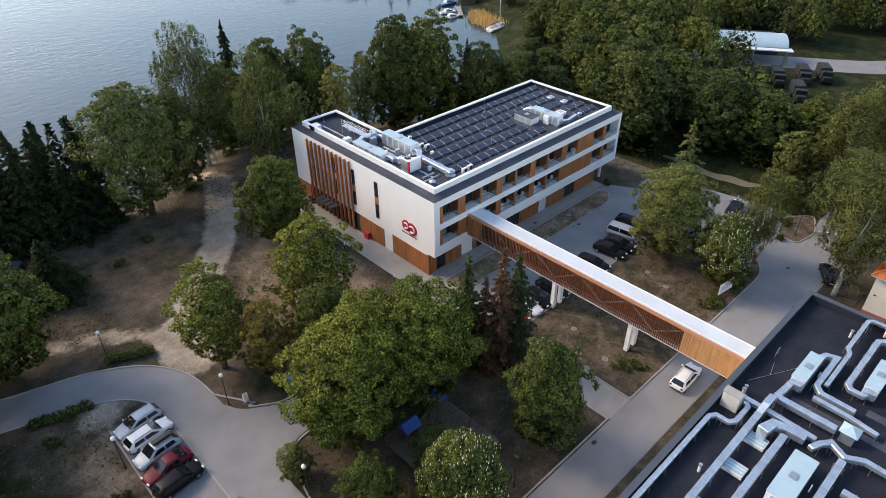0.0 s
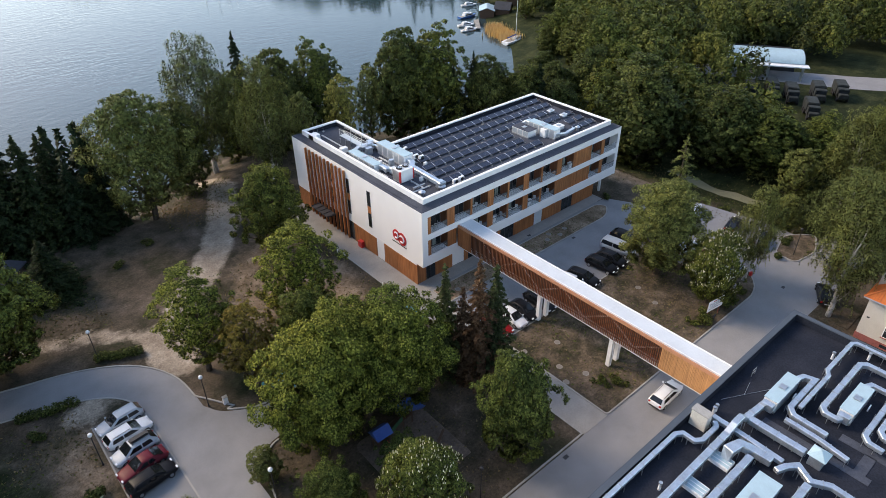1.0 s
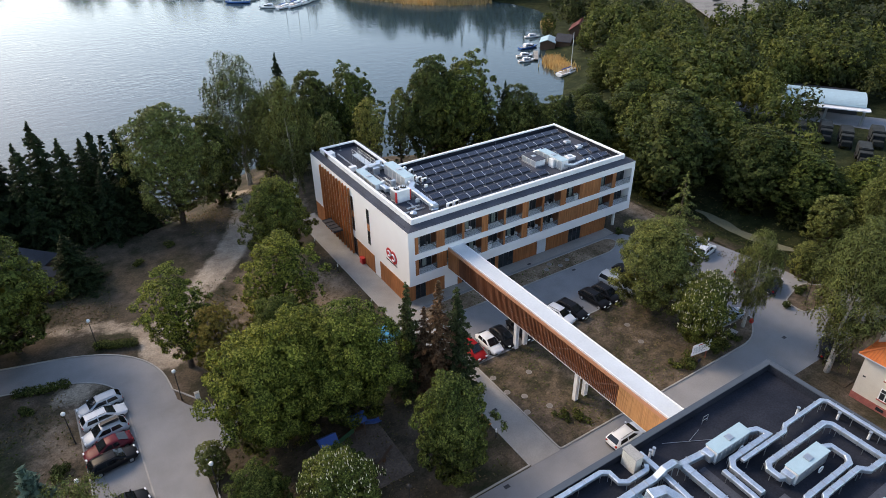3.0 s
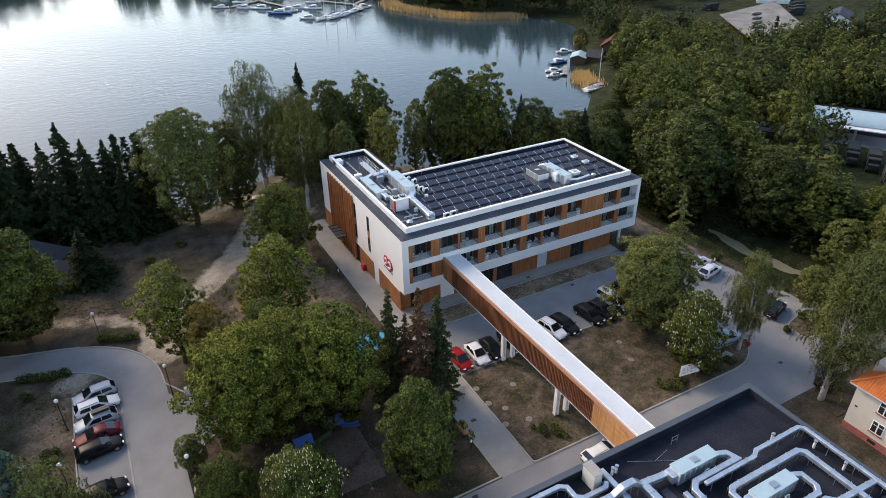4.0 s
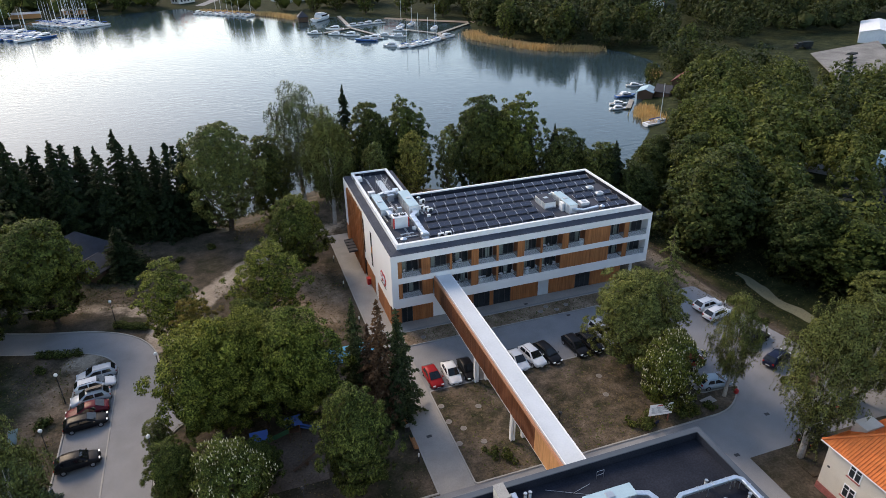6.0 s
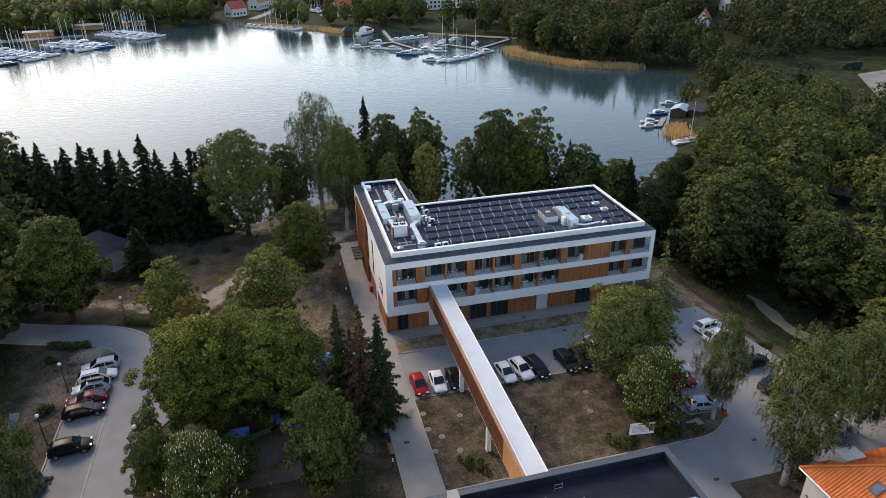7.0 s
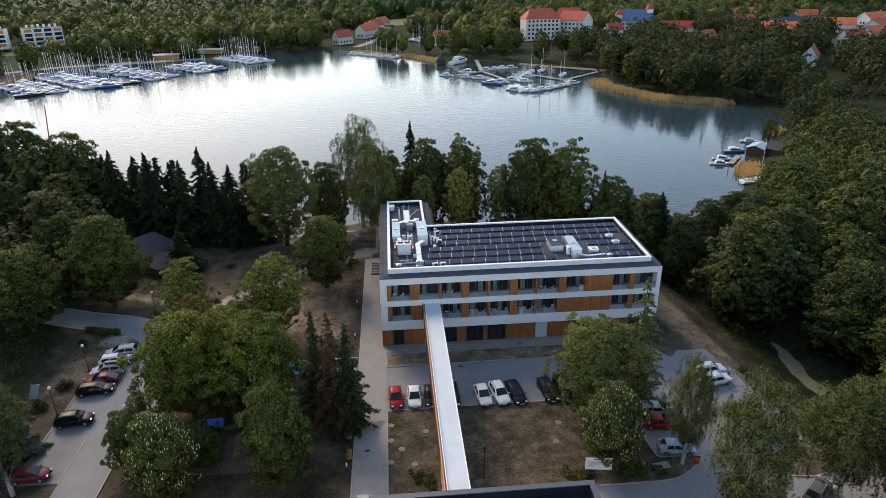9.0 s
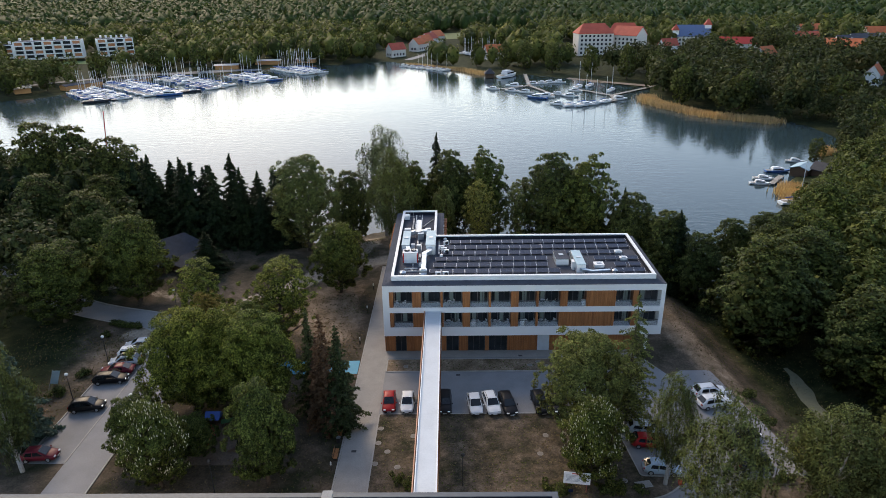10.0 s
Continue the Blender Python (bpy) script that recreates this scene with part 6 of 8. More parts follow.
for x, y in ((-4.3, 3.4), (-4.4, 14.2), (-4.3, 23.1), (-4.1, -24.9), (47.6, -11.4), (48.4, -18.8)):
    bl = thing("bollard_light", "black bollard light with a white head", "bollard light", pose(x, y, z_at(x, y)), "bollard lights")
    bm = bmesh.new()
    tube(bm, (0, 0, 0), (0, 0, 0.75), 0.08, n=10)
    part("post", bm, BLACK, bl)
    bm = bmesh.new()
    tube(bm, (0, 0, 0.75), (0, 0, 1.2), 0.085, n=10)
    part("head", bm, GLOBE, bl)
SEAT = wood("bench_slats", (0.3, 0.12, 0.04), (0.45, 0.2, 0.07), along=1)
for x, y in ((-4.0, -18.5), (-3.9, -22.6)):
    be = thing("bench", "park bench with brown wooden slats", "bench", pose(x, y, 0.03), "benches along the walkway")
    for k in range(4):
        boxes("slat", [(-0.2 + k * 0.12, -0.1 + k * 0.12, -0.9, 0.9, 0.42, 0.46)], SEAT, be)
    for k in range(3):
        boxes("slat", [(-0.3, -0.26, -0.9, 0.9, 0.52 + k * 0.13, 0.62 + k * 0.13)], SEAT, be)
    for s in (-0.7, 0.7):
        boxes("leg", [(-0.28, 0.28, s - 0.04, s + 0.04, 0, 0.42)], BLACK, be)
        boxes("arm", [(-0.3, -0.24, s - 0.03, s + 0.03, 0.42, 0.92)], BLACK, be)
bn = thing("litter_bin", "small dark litter bin between the benches", "litter bin", pose(-4.0, -20.0, 0.03))
bm = bmesh.new()
tube(bm, (0, 0, 0), (0, 0, 0.7), 0.24, 0.27, 14)
part("bucket", bm, BLACK, bn)
bm = bmesh.new()
tube(bm, (0, 0, 0.7), (0, 0, 0.76), 0.29, n=14)
part("rim", bm, STEEL, bn)

# the notice board on two posts: unreadable lines as bars
sg = thing("notice_board", "white notice board with unreadable lines on red posts", "sign", pose(23.7, -28.7, 0.09, 0, 0, -8))
boxes("board", [(-1.45, 1.45, -0.03, 0.03, 1.15, 2.75)], METAL_WHITE, sg, bevel=0.01)
for s in (-1.1, 1.1):
    boxes("post", [(s - 0.05, s + 0.05, 0.03, 0.13, 0, 2.7)], plain("rusty_red_post", (0.2, 0.06, 0.04), 0.7), sg)
boxes("red_bar", [(-0.55, 0.15, -0.035, -0.03, 2.48, 2.62)], RED, sg)
boxes("navy_bar", [(0.18, 0.6, -0.035, -0.03, 2.5, 2.6)], DARK_FRAME, sg)
GREYTXT = plain("grey_print", (0.3, 0.33, 0.38), 0.7)
for k, (a, b) in enumerate(((-1.2, 1.1), (-1.2, 0.7), (-1.2, 1.2), (-1.1, 0.9), (-1.2, 0.3), (-1.2, 1.0))):
    boxes("text_bar", [(a, b, -0.034, -0.03, 2.28 - k * 0.16, 2.34 - k * 0.16)], GREYTXT, sg)
ms = thing("small_sign", "small blue and white sign on a short post", "sign", pose(23.0, -29.2, 0.09))
boxes("post", [(-0.03, 0.03, -0.03, 0.03, 0, 0.6)], BLACK, ms)
boxes("plate", [(-0.25, 0.25, -0.05, -0.03, 0.5, 0.95)], PAINTS["dark_blue"], ms)
flag = thing("advert_flag", "leaning blue and white banner among the trees", "banner", pose(-46.8, -8.5, 0, 0, 20, 30))
boxes("pole", [(-0.03, 0.03, -0.03, 0.03, 0, 3.2)], STEEL, flag)
boxes("cloth", [(0.03, 0.95, -0.01, 0.01, 1.0, 3.1)], BLUE_GREY, flag)
for x, y in ((1.0, -17.5), (0.95, -20.3), (2.2, -21.9), (0.9, -24.0), (3.6, -24.6), (21.7, -19.0), (20.6, -22.4), (3.3, -3.2), (21.6, -3.0), (22.9, -2.1), (24.1, -3.3), (29.5, -27.0), (5.2, -19.0), (26, -2.6)):
    mc = thing("manhole_cover", "pale round concrete manhole cover in the grass", "manhole cover", pose(x, y, 0.08), "manhole covers in the lawn")
    bm = bmesh.new()
    tube(bm, (0, 0, 0), (0, 0, 0.05), 0.36, n=20)
    part("ring", bm, PAVER, mc)
    bm = bmesh.new()
    tube(bm, (0, 0, 0.045), (0, 0, 0.06), 0.3, n=20)
    part("lid", bm, plain("iron_lid", (0.2, 0.18, 0.16), 0.7), mc)
for x, y in ((-1.9, -21.7), (36.4, -31.8), (28.6, -35.8), (12, -31), (-7, -30.6), (20.5, -0.3), (11, -5.4), (25.0, -5.2), (37.2, -16.5)):
    dr = thing("drain_grate", "dark iron drain grate in the paving", "drain", pose(x, y, 0.03), "drain grates")
    boxes("frame", [(-0.3, 0.3, -0.2, 0.2, 0, 0.008)], BLACK, dr)
    for k in range(5):
        boxes("bar", [(-0.26 + k * 0.12, -0.22 + k * 0.12, -0.18, 0.18, 0.008, 0.014)], DARK_FRAME, dr)
hy = thing("hydrant", "small red hydrant near the kerb corner", "hydrant", pose(35.6, -27.6, 0.09))
boxes("body", [(-0.22, 0.22, -0.2, 0.2, 0, 0.55)], RED, hy, bevel=0.05)
bm = bmesh.new()
tube(bm, (0, 0, 0.55), (0, 0, 0.65), 0.14, 0.1, 10)
part("cap", bm, RED, hy)
hp = thing("concrete_hatch", "flat pale concrete hatch in the lawn", "hatch", pose(31.5, -27.6, 0.09, 0, 0, 10))
boxes("frame", [(-0.9, 0.9, -0.5, 0.5, 0, 0.06)], KERB, hp)
boxes("lid", [(-0.8, -0.03, -0.42, 0.42, 0.06, 0.08)], PAVER, hp)
boxes("lid", [(0.03, 0.8, -0.42, 0.42, 0.06, 0.08)], PAVER, hp)
cb = thing("meter_cabinet", "small white utility cabinet under the trees", "cabinet", pose(-29.2, -1.6, 0))
boxes("case", [(-0.25, 0.25, -0.18, 0.18, 0, 0.95)], METAL_WHITE, cb, bevel=0.015)
boxes("lid", [(-0.28, 0.28, -0.21, 0.21, 0.95, 1.0)], STEEL, cb)

# playground
BLUE = plain("blue_plastic", (0.02, 0.09, 0.34), 0.5)
PWOOD = plain("brown_play_timber", (0.09, 0.05, 0.03), 0.8)
for x, y, slide_mat, dx, dy in ((-20.0, -17.6, RED, 0.2, -2.6), (-16.2, -16.4, BLUE, 2.6, 0.3)):
    tw = thing("play_tower", "timber play tower with blue roof and a slide", "play tower", pose(x, y, 0.03), "play towers")
    for sx in (-0.6, 0.6):
        for sy in (-0.6, 0.6):
            boxes("post", [(sx - 0.05, sx + 0.05, sy - 0.05, sy + 0.05, 0, 2.3)], PWOOD, tw)
    boxes("platform", [(-0.65, 0.65, -0.65, 0.65, 1.1, 1.2)], PWOOD, tw)
    boxes("side_panel", [(-0.65, -0.6, -0.6, 0.6, 1.2, 1.8)], PWOOD, tw)
    bm = bmesh.new()
    v = [bm.verts.new(p) for p in ((-0.95, -0.85, 2.2), (0.95, -0.85, 2.2), (0.95, 0.85, 2.2), (-0.95, 0.85, 2.2), (-0.95, 0, 2.95), (0.95, 0, 2.95))]
    for f in ((0, 1, 5, 4), (2, 3, 4, 5), (0, 4, 3), (1, 2, 5), (0, 3, 2, 1)):
        bm.faces.new([v[i] for i in f])
    part("roof", bm, BLUE, tw, "blue gabled roof")
    bm = bmesh.new()
    d = Vector((dx, dy, 0)).normalized()
    s = Vector((-d.y, d.x, 0))
    prof = [(0.6, 1.2), (1.2, 0.85), (1.9, 0.4), (2.5, 0.18), (2.9, 0.15)]
    prev = None
    for t, z in prof:
        row = [bm.verts.new(d * t + s * a + Vector((0, 0, z + b))) for a, b in ((-0.28, 0.18), (-0.24, 0), (0.24, 0), (0.28, 0.18), (0.33, 0.18), (0.27, -0.05), (-0.27, -0.05), (-0.33, 0.18))]
        if prev:
            for k in range(8):
                bm.faces.new((prev[k], row[k], row[(k + 1) % 8], prev[(k + 1) % 8]))
        prev = row
    part("slide", bm, slide_mat, tw, "plastic slide")
br2 = thing("play_bridge", "green net bridge between the play towers", "play bridge", pose(-18.1, -17.0, 0.03, 0, 0, 18))
boxes("deck", [(-1.25, 1.25, -0.4, 0.4, 1.08, 1.14)], PWOOD, br2)
boxes("net", [(-1.25, 1.25, -0.43, -0.4, 1.14, 1.8)], plain("green_net", (0.02, 0.09, 0.04), 0.8), br2)
ss = thing("seesaw", "dark timber seesaw on a low stand", "seesaw", pose(-15.6, -21.2, 0.03, 0, 0, 28))
boxes("plank", [(-1.6, 1.6, -0.13, 0.13, 0.52, 0.6)], PWOOD, ss, at=pose(0, 0, 0, 0, -9, 0))
boxes("stand", [(-0.15, 0.15, -0.15, 0.15, 0, 0.52)], PWOOD, ss)
for sx in (-1.2, 1.2):
    bm = bmesh.new()
    tube(bm, (sx, -0.2, 0.78 if sx < 0 else 0.62), (sx, 0.2, 0.78 if sx < 0 else 0.62), 0.03, n=6)
    part("handle", bm, BLACK, ss)

# dark shelter among the trees, by the shore
SLATE = surface("dark_shingle", (0.03, 0.034, 0.045), 0.75, var=0.25, scale=1, fine=7, bump=0.3)


def gabled(name, label, x, y, turn, L, W, h, rise, wall, roof_mat, over=0.5, category="house", windows=(), chimney=False, base=None, hip=0.0, z=None, group=""):
    """A house: walls, a gabled or hipped roof, windows and a chimney."""
    ob = thing(name, label, category, pose(x, y, z_at(x, y) if z is None else z, 0, 0, turn), group)
    bm = bmesh.new()
    a, b = L / 2, W / 2
    v = [bm.verts.new(p) for p in ((-a, -b, -0.5), (a, -b, -0.5), (a, b, -0.5), (-a, b, -0.5), (-a, -b, h), (a, -b, h), (a, b, h), (-a, b, h), (-a + hip, 0, h + rise), (a - hip, 0, h + rise))]
    for f in ((0, 1, 5, 4), (2, 3, 7, 6), (0, 4, 7, 3), (1, 2, 6, 5)):
        bm.faces.new([v[i] for i in f])
    if not hip:
        bm.faces.new([v[i] for i in (4, 8, 7)])
        bm.faces.new([v[i] for i in (5, 6, 9)])
    part("wall", bm, wall, ob)
    sl = rise / b
    bm = bmesh.new()
    ea, eb, ez = a + over, b + over, h - over * sl
    ra = ea if not hip else a - hip
    top = [bm.verts.new(p) for p in ((-ea, -eb, ez + 0.22), (ea, -eb, ez + 0.22), (ea, eb, ez + 0.22), (-ea, eb, ez + 0.22), (-ra, 0, h + rise + 0.22), (ra, 0, h + rise + 0.22))]
    low = [bm.verts.new(v.co - Vector((0, 0, 0.2))) for v in top]
    for s, flip in ((top, 0), (low, 1)):
        for f in ((0, 1, 5, 4), (2, 3, 4, 5)) + (((0, 4, 3), (1, 2, 5)) if hip else ()):
            bm.faces.new([s[i] for i in (f[::-1] if flip else f)])
    for i, j in ((0, 1), (2, 3)) + (((1, 2), (3, 0)) if hip else ((1, 5), (5, 2), (3, 4), (4, 0))):
        bm.faces.new((top[i], low[i], low[j], top[j]))
    part("roof", bm, roof_mat, ob)
    for side, s, z0, ww, hh in windows:
        w = {"f": lambda: (s - ww / 2, s + ww / 2, -b - 0.04, -b + 0.03, z0, z0 + hh), "b": lambda: (s - ww / 2, s + ww / 2, b - 0.03, b + 0.04, z0, z0 + hh), "l": lambda: (-a - 0.04, -a + 0.03, s - ww / 2, s + ww / 2, z0, z0 + hh), "r": lambda: (a - 0.03, a + 0.04, s - ww / 2, s + ww / 2, z0, z0 + hh)}[side]()
        boxes("window", [w], GLASS_DARK, ob)
    if chimney:
        boxes("chimney", [(a * 0.3, a * 0.3 + 0.8, -0.4, 0.4, h + rise * 0.5, h + rise + 1.0)], KERB, ob)
    return ob


gabled("timber_shelter", "low dark shelter with a wide shingled roof", -47.5, 37.6, 52, 12, 9, 2.2, 2.7, PWOOD, SLATE, 0.9, "shelter", hip=2.5)
gabled("timber_shelter", "low dark annexe with shingled roof", -41.8, 32.8, 52, 5, 5, 2.1, 1.3, PWOOD, SLATE, 0.6, "shelter", hip=1.5)
for x, y, le, a in ((-44.2, 9.6, 5.2, 165), (-35.5, 13.6, 4.5, -28), (-9.2, -36.9, 1.6, 0), (-13.4, -36.6, 1.2, 0)):
    rng = np.random.default_rng(int(abs(x * 10)))
    hg = thing("hedge", "clipped dark green hedge beside the road", "hedge", pose(x, y, 0, 0, 0, a), "hedges")
    cl = [((le * (k / 9 - 0.5), rng.normal() * 0.1, 0.5), (0.5, 0.6, 0.5 + 0.1 * rng.random())) for k in range(10)]
    hh = new("leaves", mesh_from("leaves", clump_blocks(cl, 0.11, 60, rng, 0.8), LEAF_DARK))
    hh.parent = hg
for i, (x, y, r) in enumerate(((28.5, -28.3, 1.1), (31.0, -28.8, 0.7), (27.0, -28.6, 0.8), (22.2, -28.4, 1.2), (20.6, -28.0, 0.7), (3.5, -26.4, 0.7), (5.0, -27.8, 0.8), (-40.8, 29.5, 0.9), (-29, 33, 0.9), (-24, 36, 0.8), (38.6, -1, 0.7), (47.0, -26.6, 0.9), (42.6, -27.6, 0.7), (50.5, -16, 1.0), (51.5, -9, 1.2), (49.8, -22, 1.0), (-8.5, 34.5, 0.6), (-46, 6.5, 0.8), (-44, -5, 1.0), (-45, -9.5, 1.2))):
    rng = np.random.default_rng(50 + i)
    bu = thing("bush", "low rounded green bush on dry soil", "bush", pose(x, y, z_at(x, y) + 0.05), "low bushes")
    cl = [((rng.normal() * r * 0.5, rng.normal() * r * 0.5, r * 0.4 * rng.random() + 0.2), (r * 0.5, r * 0.5, r * 0.45)) for k in range(6)]
    hh = new("leaves", mesh_from("leaves", clump_blocks(cl, 0.12, 45, rng, 0.7), LEAF_DARK))
    hh.parent = bu

# tufts of dry and green grass over the open ground
def tufts(name, label, x0, x1, y0, y1, n, seed, material, z=None, h=0.28):
    rng = np.random.default_rng(seed)
    x, y = x0 + (x1 - x0) * rng.random(n), y0 + (y1 - y0) * rng.random(n)
    keep = np.array([noise.noise(Vector((a * 0.16, b * 0.16, seed))) + 0.35 * rng.normal() > 0.05 for a, b in zip(x, y)])
    x, y = x[keep], y[keep]
    n = len(x)
    zz = ground_height(x, y) if z is None else np.full(n, z)
    a = rng.random(n) * 6.283
    w = 0.05 + 0.09 * rng.random(n)
    hh = 0.6 * h * (0.4 + 0.9 * rng.random(n))
    dx, dy = np.cos(a) * w, np.sin(a) * w
    lean = rng.normal(size=(n, 2)) * 0.14
    v = np.stack([np.stack([x - dx, y - dy, zz], -1), np.stack([x + dx, y + dy, zz], -1), np.stack([x + lean[:, 0], y + lean[:, 1], zz + hh], -1)], 1).reshape(-1, 3)
    me = bpy.data.meshes.new(name)
    me.from_pydata(v.tolist(), [], np.arange(3 * n).reshape(-1, 3).tolist())
    me.materials.append(material)
    return tagged(new(name, me), label, "grass", kind="stuff")


STRAW = foliage("straw_grass", (0.08, 0.06, 0.03), (0.14, 0.105, 0.06), (0.22, 0.165, 0.1), 0.2)
GREEN_GRASS = foliage("green_grass", (0.03, 0.045, 0.01), (0.06, 0.08, 0.02), (0.1, 0.12, 0.035), 0.2)
for i, (x0, x1, y0, y1, n, z) in enumerate(((0.9, 30, -29.5, -14.8, 5000, 0.09), (0.9, 35, -4.3, -1.4, 600, 0.09), (-24, -4, -1, 22, 4000, None), (-60, -34, 20, 46, 8000, None), (-60, -42, -26, 10, 5000, None), (-30, -4, -29, -10, 2500, None), (46, 70, -30, 30, 8000, None), (-20, -5, 36, 50, 2500, None))):
    tufts("dry_grass", "dry straw-coloured grass tufts", x0, x1, y0, y1, n, 5 + i, STRAW, z, 0.28 if z is None else 0.12)
    if z is not None:
        tufts("green_tufts", "dark green weeds in patches on the dry lawn", x0, x1, y0, y1, n, 65 + i, GREEN_GRASS, z, 0.16)
    else:
        tufts("green_tufts", "green grass tufts and weeds", x0, x1, y0, y1, n // 2, 25 + i, GREEN_GRASS, z, 0.3)

# ---- the plastered house with the orange roof ----
CREAM = surface("cream_plaster", (0.6, 0.55, 0.47), 0.9, var=0.08, scale=0.5, fine=10, bump=0.1)
TILE = surface("orange_roof_tiles", (0.62, 0.16, 0.035), 0.75, var=0.18, scale=1.2, fine=8, bump=0.3, per_object=0.4)
PLINTH = surface("red_brick_plinth", (0.32, 0.1, 0.085), 0.9, var=0.2, scale=2, fine=9)
villa = thing("plaster_house", "cream plastered house with orange tiled hip roof", "house", pose(33.0, -42.0, 0))
VL, VW, VH, VR = 11.0, 18.0, 6.4, 4.2     # along x, along -y
boxes("wall", [(0, VL, -VW, 0, 0.9, VH)], CREAM, villa)
boxes("plinth", [(-0.06, VL + 0.06, -VW - 0.06, 0.06, 0, 0.9)], PLINTH, villa)
bm = bmesh.new()
o = 0.55
c4 = [(-o, o, VH - 0.25), (VL + o, o, VH - 0.25), (VL + o, -VW - o, VH - 0.25), (-o, -VW - o, VH - 0.25)]
r2 = [(VL / 2, -VL / 2, VH + VR), (VL / 2, -VW + VL / 2, VH + VR)]
v = [bm.verts.new(p) for p in c4 + r2]
for f in ((3, 0, 4, 5), (1, 2, 5, 4), (0, 1, 4), (2, 3, 5), (0, 3, 2, 1)):
    bm.faces.new([v[i] for i in f])
roofv = part("roof", bm, TILE, villa)
# tile courses: upright ribs on the slopes that can be seen
slope = Vector((VL / 2 + o, 0, VR + 0.25))
y = -VW + 0.1
while y < o - 0.1:
    run_in = min(1.0, (o - y) / (VL / 2 + o), (y + VW + o) / (VL / 2 + o))
    bm = bmesh.new()
    a = Vector((-o, y, VH - 0.22))
    tube(bm, a, a + slope * run_in * 0.985, 0.045, n=5)
    part("tile_rib", bm, TILE, roofv)
    y += 0.3
slope = Vector((0, -(VL / 2 + o), VR + 0.25))
x = -o + 0.15
while x < VL + o:
    run_in = min((x + o) / (VL / 2 + o), (VL + o - x) / (VL / 2 + o))
    bm = bmesh.new()
    a = Vector((x, o, VH - 0.22))
    tube(bm, a, a + slope * min(1, run_in) * 0.985, 0.045, n=5)
    part("tile_rib", bm, TILE, roofv)
    x += 0.3
for a, b in ((c4[0], r2[0]), (c4[1], r2[0]), (r2[0], r2[1]), (c4[3], r2[1])):
    bm = bmesh.new()
    tube(bm, Vector(a) + Vector((0, 0, 0.05)), Vector(b) + Vector((0, 0, 0.06)), 0.13, n=7)
    part("ridge_tiles", bm, TILE, villa)
bm = bmesh.new()
tube(bm, (-o - 0.06, o, VH - 0.28), (-o - 0.06, -VW - o, VH - 0.28), 0.08, n=7)
part("gutter", bm, STEEL, villa)
for yy in (-3.2, -7.4, -11.6, -15.4):
    for zz in (1.7, 4.2):
        w = boxes("window", [(-0.05, 0.02, yy - 0.65, yy + 0.65, zz, zz + 1.5)], METAL_WHITE, villa)
        for k in (-1, 1):
            boxes("pane", [(-0.07, -0.04, yy + k * 0.31 - 0.24, yy + k * 0.31 + 0.24, zz + 0.1, zz + 0.95)], GLASS_DARK, w)
            boxes("pane", [(-0.07, -0.04, yy + k * 0.31 - 0.24, yy + k * 0.31 + 0.24, zz + 1.03, zz + 1.4)], GLASS_DARK, w)
        boxes("sill", [(-0.16, 0.0, yy - 0.72, yy + 0.72, zz - 0.1, zz)], PLINTH, w)
    boxes("cellar_window", [(-0.09, -0.02, yy - 0.4, yy + 0.4, 0.3, 0.7)], GLASS_DARK, villa)
for t, yy in ((0.45, -5.0), (0.42, -8.2)):
    n = Vector((-VR - 0.25, 0, VL / 2 + o)).normalized()
    p = Vector((-o, yy, VH - 0.25)) + Vector((VL / 2 + o, 0, VR + 0.25)) * t
    ang = math.degrees(math.atan2(VR + 0.25, VL / 2 + o))
    fr = boxes("roof_window", [(-0.6, 0.6, -0.45, 0.45, 0.02, 0.12)], DARK_FRAME, villa, at=pose(p.x, p.y, p.z, 0, -ang, 0))
    boxes("pane", [(-0.5, 0.5, -0.36, 0.36, 0.12, 0.14)], glass("roof_light_glass", (0.12, 0.15, 0.2)) if t > 0.43 else bpy.data.materials["roof_light_glass"], fr)
boxes("chimney", [(VL * 0.62, VL * 0.62 + 0.9, -6.6, -5.8, VH + 1.5, VH + VR + 1.1)], CREAM, villa)
boxes("number_bar", [(-0.012, -0.002, -0.75, -0.45, 3.3, 3.5)], BLACK, villa)
boxes("dormer", [(VL * 0.25, VL * 0.45, -1.2, 0.3, VH - 0.2, VH + 1.3)], CREAM, villa)
sheet("side_road", [(19.7, -62), (29.6, -62), (29.6, -36.5), (19.7, -36.5)], 0.014, ASPHALT, "grey asphalt lane beside the annex")
sheet("paved_corner", rounded([(29.6, -62, 0), (33, -62, 0), (33, -37.4, 0), (31, -37.4, 1.2), (29.6, -40, 1.5)]), 0.06, GROUND, "dry soil strip beside the plastered house", "verge")
sheet("tree_bed", [(33.8, -41.0), (38, -41.0), (38, -38.6), (33.8, -38.6)], 0.1, GROUND, "dark soil bed around a birch", "bed")

# ---- chairs and tables on the loggias ----
WICKER = plain("pale_plastic_chair", (0.6, 0.61, 0.62), 0.6)


def balcony_chair():
    ob = thing("balcony_chair", "pale plastic chair with thin metal legs", "chair", group="chairs on the loggias")
    boxes("seat", [(-0.22, 0.22, -0.22, 0.22, 0.42, 0.46)], WICKER, ob, bevel=0.01)
    boxes("backrest", [(-0.22, 0.22, 0.19, 0.23, 0.46, 0.9)], WICKER, ob, bevel=0.01)
    for sx in (-0.19, 0.19):
        for sy in (-0.19, 0.19):
            bm = bmesh.new()
            tube(bm, (sx, sy, 0), (sx * 0.95, sy * 0.95, 0.43), 0.015, n=5)
            part("leg", bm, STEEL, ob)
    return ob


